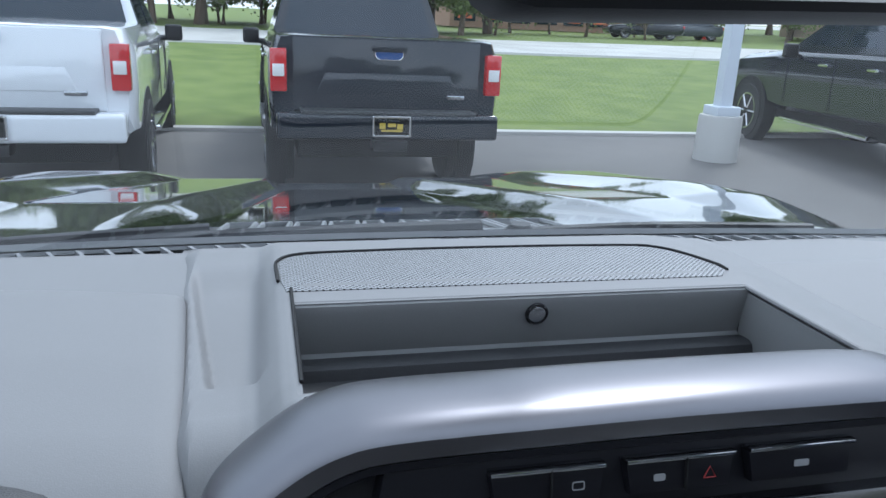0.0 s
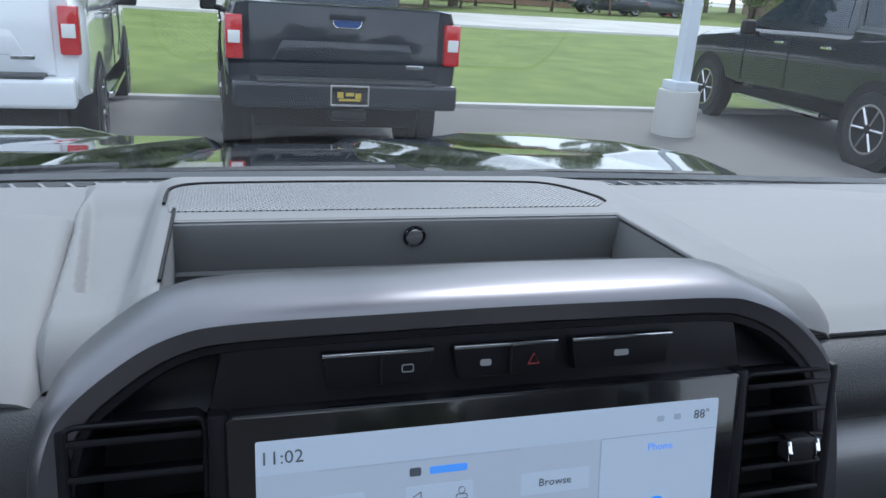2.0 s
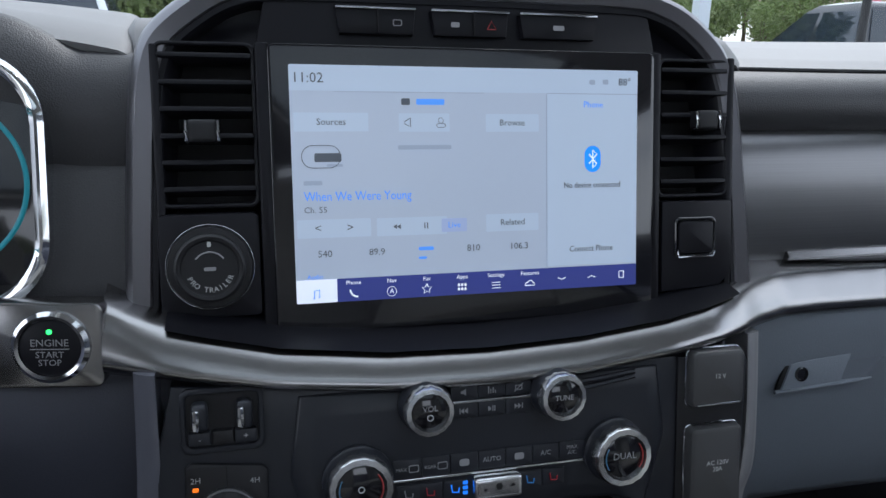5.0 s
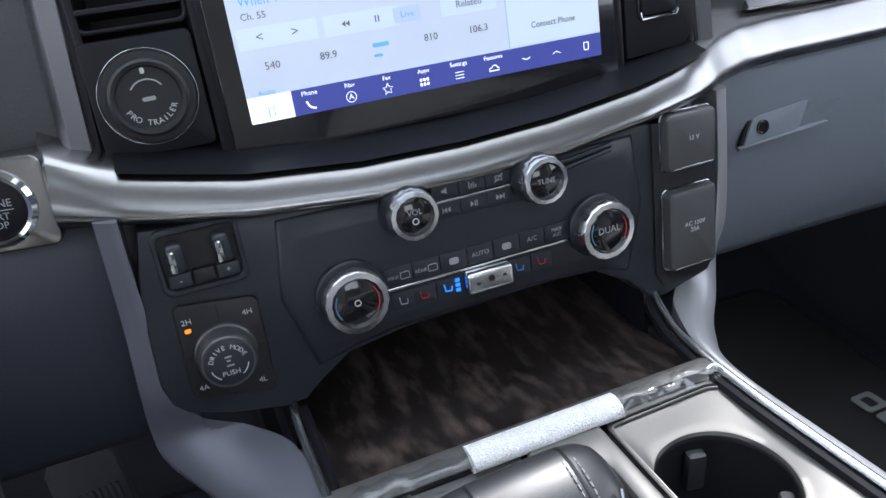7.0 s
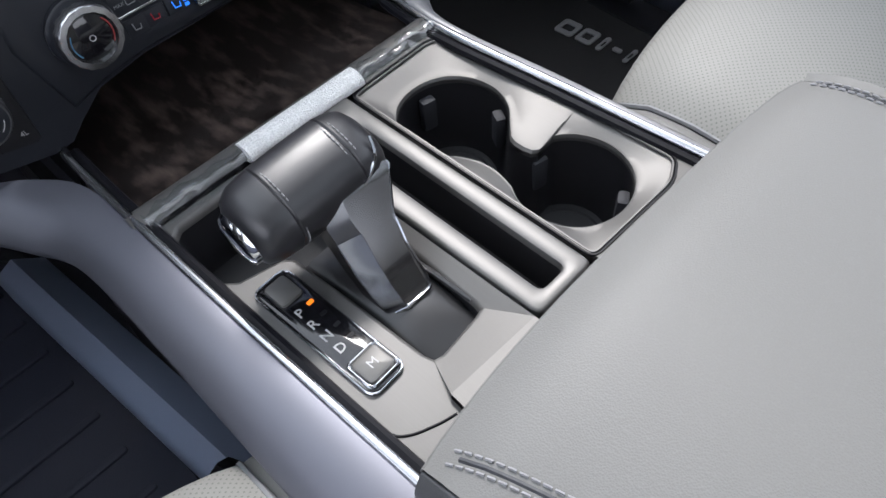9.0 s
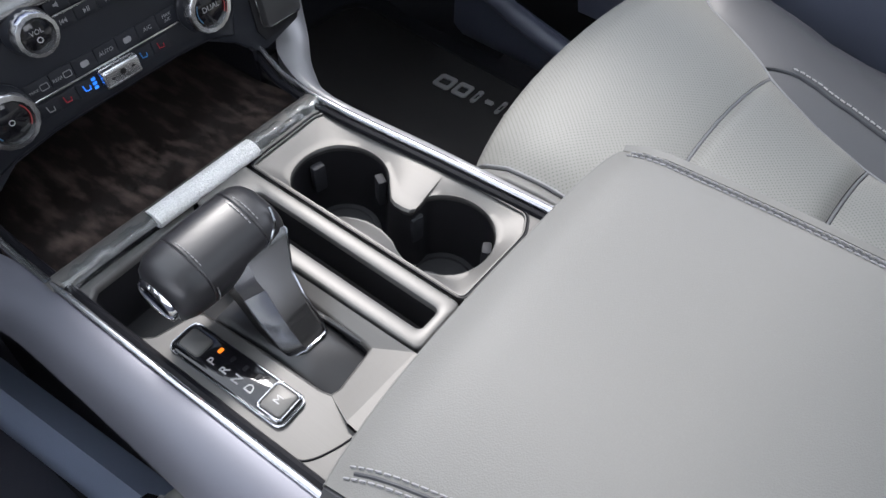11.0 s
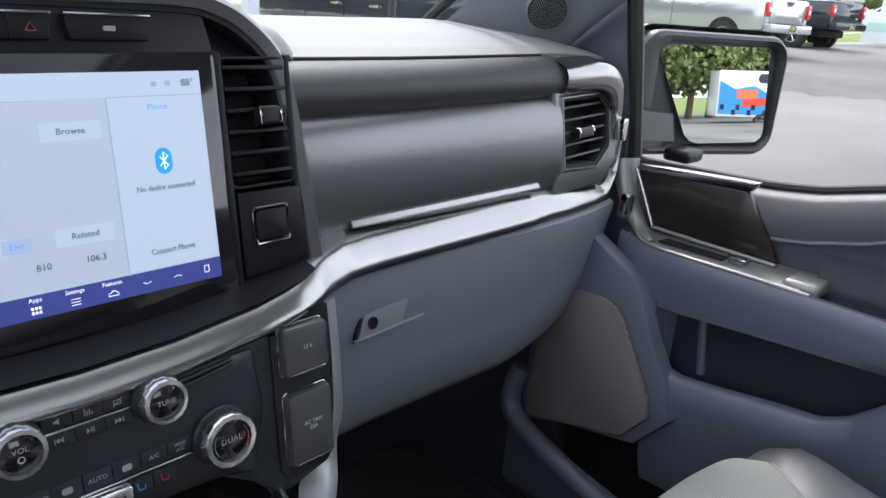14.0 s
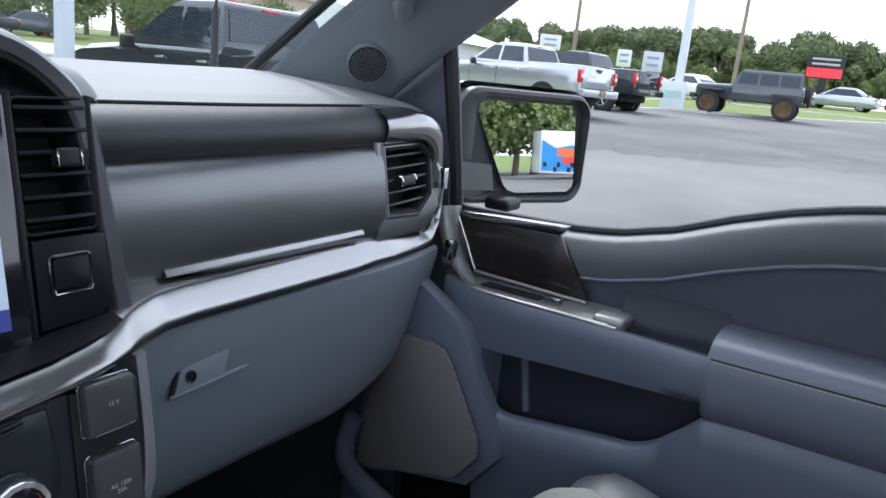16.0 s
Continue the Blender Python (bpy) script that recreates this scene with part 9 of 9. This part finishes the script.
upoles = [(41.7, 16.0, 10.0), (44.1, 7.4, 11.0), (50, -3.2, 10.5), (60, -11.0, 11.0)]
for x, y, h in upoles:
    utility_pole(x, y, h)
for (xa, ya, ha), (xb, yb, hb) in zip(upoles, upoles[1:]):
    a, b = Vector((xa, ya, ground_z(xa, ya) + ha - 0.3)), Vector((xb, yb, ground_z(xb, yb) + hb - 0.3))
    w = solo("power_line", tube([a.lerp(b, k / 12) - Z * (1.2 * math.sin(math.pi * k / 12)) for k in range(13)], 0.03, 4), BLACK, "sagging black power line between poles", "cable", "power lines")


def road_sign(x, y, w, h, hp, material, label):
    z = ground_z(x, y)
    t = thing("road_sign", (x, y, z), label, "sign", "signs by the road")
    d = Vector((-x, -y, 0)).normalized()
    m = axes((x, y, z + hp), Vector((-d.y, d.x, 0)), Z)
    part("post", tube([(x - d.x * 0.06, y - d.y * 0.06, z), (x - d.x * 0.06, y - d.y * 0.06, z + hp)], 0.05, 8), POLE_P, t)
    part("panel", plate(m, w, h, -0.03, 0.03, 0.05, 0.01), material, t)
    for k in range(2):
        part("print_bar", plate(m, w * 0.6, h * 0.14, 0.02, 0.04, 0.01, 0, at=(0, h * (0.18 - 0.36 * k))), mat("muted_print", (0.25, 0.3, 0.42), 0.6), t)


SIGN_W = mat("pale_sign_sheet", (0.66, 0.67, 0.66), 0.5)
road_sign(42.7, 13.3, 0.8, 0.95, 2.0, SIGN_W, "pale square road sign on a post")
road_sign(43.1, 11.75, 1.1, 1.1, 1.95, mat("pale_violet_sign_sheet", (0.52, 0.52, 0.62), 0.5), "pale violet sign board on a post")
road_sign(41.2, 17.3, 1.2, 0.85, 2.5, SIGN_W, "white board sign above the far pickups")
lz = ground_z(59.6, 4.3)
led = thing("message_sign", (59.6, 4.3, lz), "roadside message sign with a glowing red panel", "sign")
LM = axes((59.6, 4.3, lz + 2.75), Vector((0.07, -1, 0)), Z)
part("cabinet", plate(LM, 2.45, 1.6, -0.3, 0.0, 0.05, 0.02), BLACK, led)
part("lit_panel", plate(LM, 2.25, 0.62, -0.02, 0.03, 0.02, 0, at=(0, -0.42)), mat("red_lit_panel", (0.75, 0.02, 0.03), 0.4, emit=0.6), led, "glowing red panel")
for k in (0.18, 0.52):
    part("print_bar", plate(LM, 1.8, 0.14, -0.02, 0.03, 0.02, 0, at=(0, k)), KERB, led)
part("post", box((59.8, 4.3, lz + 1.2), (0.4, 0.5, 2.4), 0.02), BLACK, led)

BRICK = mat("tan_brick_wall", (0.34, 0.21, 0.15), 0.85, grain=0.3, grain_scale=3, stretch=(1, 1, 3))
STORE_RED = mat("red_sign_fascia", (0.62, 0.05, 0.03), 0.5)
ORANGE = mat("orange_poster", (0.70, 0.16, 0.06), 0.5)
gz = ground_z(20, 58)
shop = thing("shop", (22, 61, gz), "tan brick shop with a red fascia and orange posters", "shop")
part("wall", box((22, 62, gz + 3.0), (16, 8, 6.0), 0.05), BRICK, shop)
part("roof", box((22, 62, gz + 6.1), (16.6, 8.6, 0.3), 0.05), KERB, shop)
part("fascia", box((23.4, 57.85, gz + 3.3), (8.5, 0.4, 1.1), 0.05), STORE_RED, shop, "red fascia sign")
part("fascia_bar", box((26.2, 57.62, gz + 3.3), (1.8, 0.05, 0.5), 0.0), SIGN_W, shop)
part("awning", box((16.5, 57.8, gz + 2.9), (4.5, 0.6, 0.8), 0.05), STORE_RED, shop, "red awning")
for k in range(6):
    wx = 15.2 + 2.25 * k
    wn_ = part("window", box((wx, 57.97, gz + 1.5), (1.7, 0.12, 2.1), 0.02), CAR_GLASS, shop, "dark shop window")
    part("poster", box((wx, 57.88, gz + 1.2), (1.1, 0.05, 1.1), 0.0), ORANGE, wn_, "orange poster")
    part("window_frame", box((wx, 57.93, gz + 2.6), (1.8, 0.08, 0.12), 0.0), SIGN_W, wn_)
bz = ground_z(28, 52)
ban = thing("banner", (28.4, 54, bz), "orange feather banner by the shop", "banner")
part("cloth", box((28.4, 54, bz + 1.6), (0.9, 0.06, 2.8), 0.02), ORANGE, ban)
part("pole", tube([(27.95, 54, bz), (27.95, 54, bz + 3.2)], 0.03, 6), POLE_P, ban)
solo("red_bin", box((30.5, 49, ground_z(30.5, 49) + 0.5), (0.8, 0.8, 1.0), 0.1), STORE_RED, "red bin on the verge", "bin")
fz0 = ground_z(12.8, 14.6)
flag = thing("flag", (13.6, 14.2, fz0), "small red, white and blue flag on a thin pole", "flag")
part("pole", tube([(13.6, 14.2, fz0), (13.6, 14.2, fz0 + 3.0)], 0.02, 6), POLE_P, flag)
part("cloth", sheet(lambda u, v: Vector((13.6 + 0.38 * u, 14.2 + 0.05 * math.sin(u * 9), fz0 + 2.85 - 0.55 * v - 0.12 * u)), 8, 6, 0.01), mat("faded_flag_cloth", (0.55, 0.16, 0.22), 0.7, grain=0.4, grain_scale=12), flag)
hz = ground_z(36, 22)
hall = thing("low_building", (35, 24, hz), "pale grey metal building with a low pitched roof", "building")
part("wall", box((36.8, 24.8, hz + 1.0), (11, 10, 2.0), 0.02), mat("pale_grey_cladding", (0.50, 0.52, 0.55), 0.5, grain=0.2, grain_scale=4, stretch=(6, 6, 0.1)), hall)
part("roof", loops([[Vector((x, y, hz + z)) for y, z in ((19.4, 1.9), (24.8, 3.2), (30.2, 1.9), (24.8, 1.8))] for x in (30.8, 42.8)]), SIGN_W, hall, "low pitched roof")
part("window", box((32.6, 19.75, hz + 1.0), (1.0, 0.1, 1.2), 0.0), CAR_GLASS, hall)
tz = ground_z(44, 45)
tan = thing("low_building", (46, 44, tz), "tan flat-roofed building among trees", "building")
part("wall", box((48, 46, tz + 2.2), (20, 10, 4.4), 0.02), mat("tan_render", (0.42, 0.32, 0.26), 0.8, grain=0.2, grain_scale=3), tan)
part("roof", box((48, 46, tz + 4.5), (20.6, 10.6, 0.3), 0.02), KERB, tan)

# ---- the box trailer seen in the door mirror, and the truck's own flank ----
TRM = place(17.0, -43.0, 180, 0.0)
trl = thing("box_trailer", TRM.translation, "white box trailer with a blue splash print and twin wheels", "trailer")
TRB = TRM @ Matrix.Translation((0, 1.56, 0)) @ Matrix.Diagonal((1, 0.74, 1, 1))
part("box", box((0, 3.0, 1.75), (2.3, 6.0, 2.5), 0.08, m=TRB), WHITE_P, trl)
TS = TRB @ axes((1.16, 3.0, 1.75), Vector((0, 1, 0)), Z)
part("blue_print", slab(TS, [(-2.9, -1.1), (2.9, -1.1), (2.9, 0.7), (1.8, 0.25), (0.4, 0.45), (-0.8, -0.05), (-2.2, 0.2), (-2.9, -0.2)], 0, 0.01), mat("bright_blue_print", (0.03, 0.25, 0.62), 0.4), trl)
part("red_print", slab(TS, [(-1.9, -0.5), (1.2, -0.7), (1.2, -0.3), (-1.9, -0.05)], 0.005, 0.02), mat("bright_red_print", (0.7, 0.06, 0.03), 0.4), trl)
part("orange_print", plate(TS, 1.5, 0.5, 0.005, 0.02, 0.05, 0, at=(0.9, 0.0)), ORANGE, trl)
part("badge", plate(TS, 1.2, 0.5, 0.0, 0.015, 0.25, 0, at=(-0.4, 0.85), n=10), mat("dark_oval_print", (0.02, 0.03, 0.06), 0.4), trl)
for k in range(10):
    part("checker", plate(TS, 0.28, 0.28, 0.005, 0.02, 0.01, 0, at=(-2.7 + 0.56 * k + (0.28 if k % 2 else 0), -1.0 + (0.28 if k % 2 else 0))), BLACK, trl)
for yw in (2.75, 3.60):
    wheel(TRM, 1.18, yw, 0.36, trl, 0.22, ALLOY, 6)
own = thing("own_pickup", (0.0, -1.8, 0.0), "dark glossy outer body of the pickup with its load bed", "pickup truck")
for s in (-1, 1):
    part("flank", sheet(lambda u, v: Vector((s * (0.985 + 0.012 * math.sin(v * math.pi)), lerp(0.35, -4.2, u), lerp(0.50, 1.195 + 0.05 * min(1, u * 3), v))), 30, 8), OUR_PAINT, own, "glossy dark flank")
    part("bed_inner_wall", box((s * 0.86, -2.95, 1.0), (0.20, 2.44, 0.46), 0.02), OUR_PAINT, own)
    for y in (-0.75, -1.55):
        part("door_handle", box((s * 1.012, y, 1.13), (0.03, 0.20, 0.035), 0.01), CHROME, own, "chrome door handle")
    for y in (1.05, -2.65):
        wheel(Matrix.Identity(4), s * 1.0, y, 0.405, own)
    rg = part("rear_glass", quad(Matrix.Identity(4), ((s * 0.90, -0.92, 1.33), (s * 0.90, -1.55, 1.33), (s * 0.77, -1.50, 1.78), (s * 0.77, -0.94, 1.78))), REAR_GLASS, own, "tinted rear side window")
    rg.visible_shadow = False
# outer skin leaves the same added light opening free
part("roof_skin", roof_ring(-0.78, 0.78, -0.24, -1.66, ROOF_LIGHT_HOLE, 1.862, 0.022, 0.015), OUR_PAINT, own, "dark painted roof round the added light opening")
part("bed_floor", box((0, -2.95, 0.80), (1.6, 2.46, 0.06), 0.01), BLACK, own, "black load bed floor")
part("bed_front", box((0, -1.72, 1.0), (1.86, 0.06, 0.46), 0.02), OUR_PAINT, own)
part("tailgate", box((0, -4.19, 0.98), (1.80, 0.07, 0.52), 0.02), OUR_PAINT, own, "closed tailgate")
part("rear_bumper", box((0, -4.32, 0.66), (1.88, 0.22, 0.20), 0.04, segs=3), CHROME_D, own, "rear bumper")

# ---- trees ----
LEAF = two_tone("broad_leaves", (0.10, 0.135, 0.055), (0.21, 0.25, 0.115), 0.9, 0.8, (1, 1, 1), 3, 0.3, 0.7)
LEAF2 = two_tone("lighter_leaves", (0.11, 0.16, 0.045), (0.22, 0.27, 0.10), 0.9, 0.8, (1, 1, 1), 3, 0.3, 0.7)
BARK = mat("brown_bark", (0.10, 0.075, 0.055), 0.9, grain=0.5, grain_scale=12, bump=0.5)


def tree(seed, h, spread, leaf, clumps=420):
    rnd = random.Random(seed)
    t = thing("tree", (0, 0, -300), "broad-leaved green tree with an uneven crown", "tree", "trees round the lot")
    b = bmesh.new()
    o = Vector((0, 0, -300))
    top = h * 0.55
    tube([o, o + Vector((0.1, 0.05, h * 0.25)), o + Vector((rnd.uniform(-0.3, 0.3), rnd.uniform(-0.3, 0.3), top))], h * 0.025, 8, taper=[1.3, 1, 0.6], bm=b)
    blobs = []
    for k in range(9):
        a, q = rnd.uniform(0, 6.283), rnd.uniform(0.15, 1) * spread * 0.75
        c = o + Vector((q * math.cos(a), q * math.sin(a), h * rnd.uniform(0.38, 0.86)))
        r = spread * rnd.uniform(0.32, 0.55)
        blobs.append((c, r))
        tube([o + Vector((0, 0, h * rnd.uniform(0.2, 0.45))), (o + c) / 2 + Vector((0, 0, h * 0.05)), c], h * 0.010, 5, taper=[1.2, 0.8, 0.3], bm=b)
    part("trunk", b, BARK, t, "branched trunk")
    lv = bmesh.new()
    for c, r in blobs:
        for k in range(clumps // 9):
            d = Vector((rnd.gauss(0, 1), rnd.gauss(0, 1), rnd.gauss(0, 0.85))).normalized()
            p = c + d * r * rnd.uniform(0.55, 1.08)
            s = rnd.uniform(0.14, 0.34) * h / 9
            u = Vector((rnd.gauss(0, 1), rnd.gauss(0, 1), rnd.gauss(0, 1))).normalized()
            v = u.cross(d + Vector((0.01, 0, 0))).normalized()
            w = u.cross(v)
            vs = [lv.verts.new(p + a * s + q * w * s * 0.4) for a, q in ((u, 0.3), (v * 0.7, 1), (-u, -0.2), (-v * 0.8, 0.6))]
            lv.faces.new(vs)
            lv.faces.new([lv.verts.new(p + a * s * 0.8) for a in (w, u * 0.7 + v * 0.4, -w * 0.9)])
    part("crown", lv, leaf, t, "crown of leaf clumps")
    return t


kinds = [tree(11, 9.5, 3.6, LEAF, 4200), tree(12, 8.0, 3.4, LEAF2, 4200), tree(13, 11.0, 4.2, LEAF, 4600), tree(14, 6.0, 3.0, LEAF2, 3000)]
rt = random.Random(21)


def grow(k, x, y, s=1.0):
    m = Matrix.Translation((x, y, ground_z(x, y) - 0.1)) @ Matrix.Rotation(rt.uniform(0, 6.28), 4, "Z")
    c = copy_thing(kinds[k], m)
    c.scale = (s, s, s * rt.uniform(0.9, 1.1))
    return c


for i in range(16):
    grow(rt.choice((0, 1, 2, 3)), -30 + 2.8 * i + rt.uniform(-1, 1), 42 + rt.uniform(-4, 6), rt.uniform(0.9, 1.25))
for i in range(9):
    grow(rt.choice((0, 1, 3)), -14 + 3.0 * i, 39 + rt.uniform(-2, 2), 0.7)
for i in range(9):
    grow(rt.choice((0, 1, 2)), 30 + 4.2 * i + rt.uniform(-1, 1), 64 + rt.uniform(-3, 6), rt.uniform(0.8, 1.1))
for i in range(12):
    grow(rt.choice((1, 3)), 31 + 3.4 * i, 52 + rt.uniform(-3, 3), rt.uniform(0.45, 0.75))
for i in range(64):
    b = radians(lerp(55, 104, i / 63))
    d = 84 + rt.uniform(-8, 14)
    grow(rt.choice((0, 1, 2, 2)), d * math.sin(b), d * math.cos(b), rt.uniform(0.42, 0.58))
for i in range(56):
    b = radians(lerp(56, 104, i / 55))
    d = 78 + rt.uniform(-3, 5)
    grow(3, d * math.sin(b), d * math.cos(b), rt.uniform(0.34, 0.46))
for i in range(22):
    grow(rt.choice((0, 1, 2, 3)), -4 + 1.7 * i, (-50 if i % 2 else -54) + rt.uniform(-2, 2), rt.uniform(0.8, 1.15))
bush = tree(15, 3.2, 2.2, LEAF2, 1400)
kinds.append(bush)
for i in range(34):
    grow(4, -26 + 2.3 * i + rt.uniform(-0.8, 0.8), 44 + rt.uniform(-3, 5), rt.uniform(0.9, 1.4))
for k in kinds:
    for o in (*k.children_recursive, k):
        bpy.data.objects.remove(o)

# the console block sits a few millimetres lower and further forward than its drawing
for t in (con, sh, arm):
    t.location += BLOCK
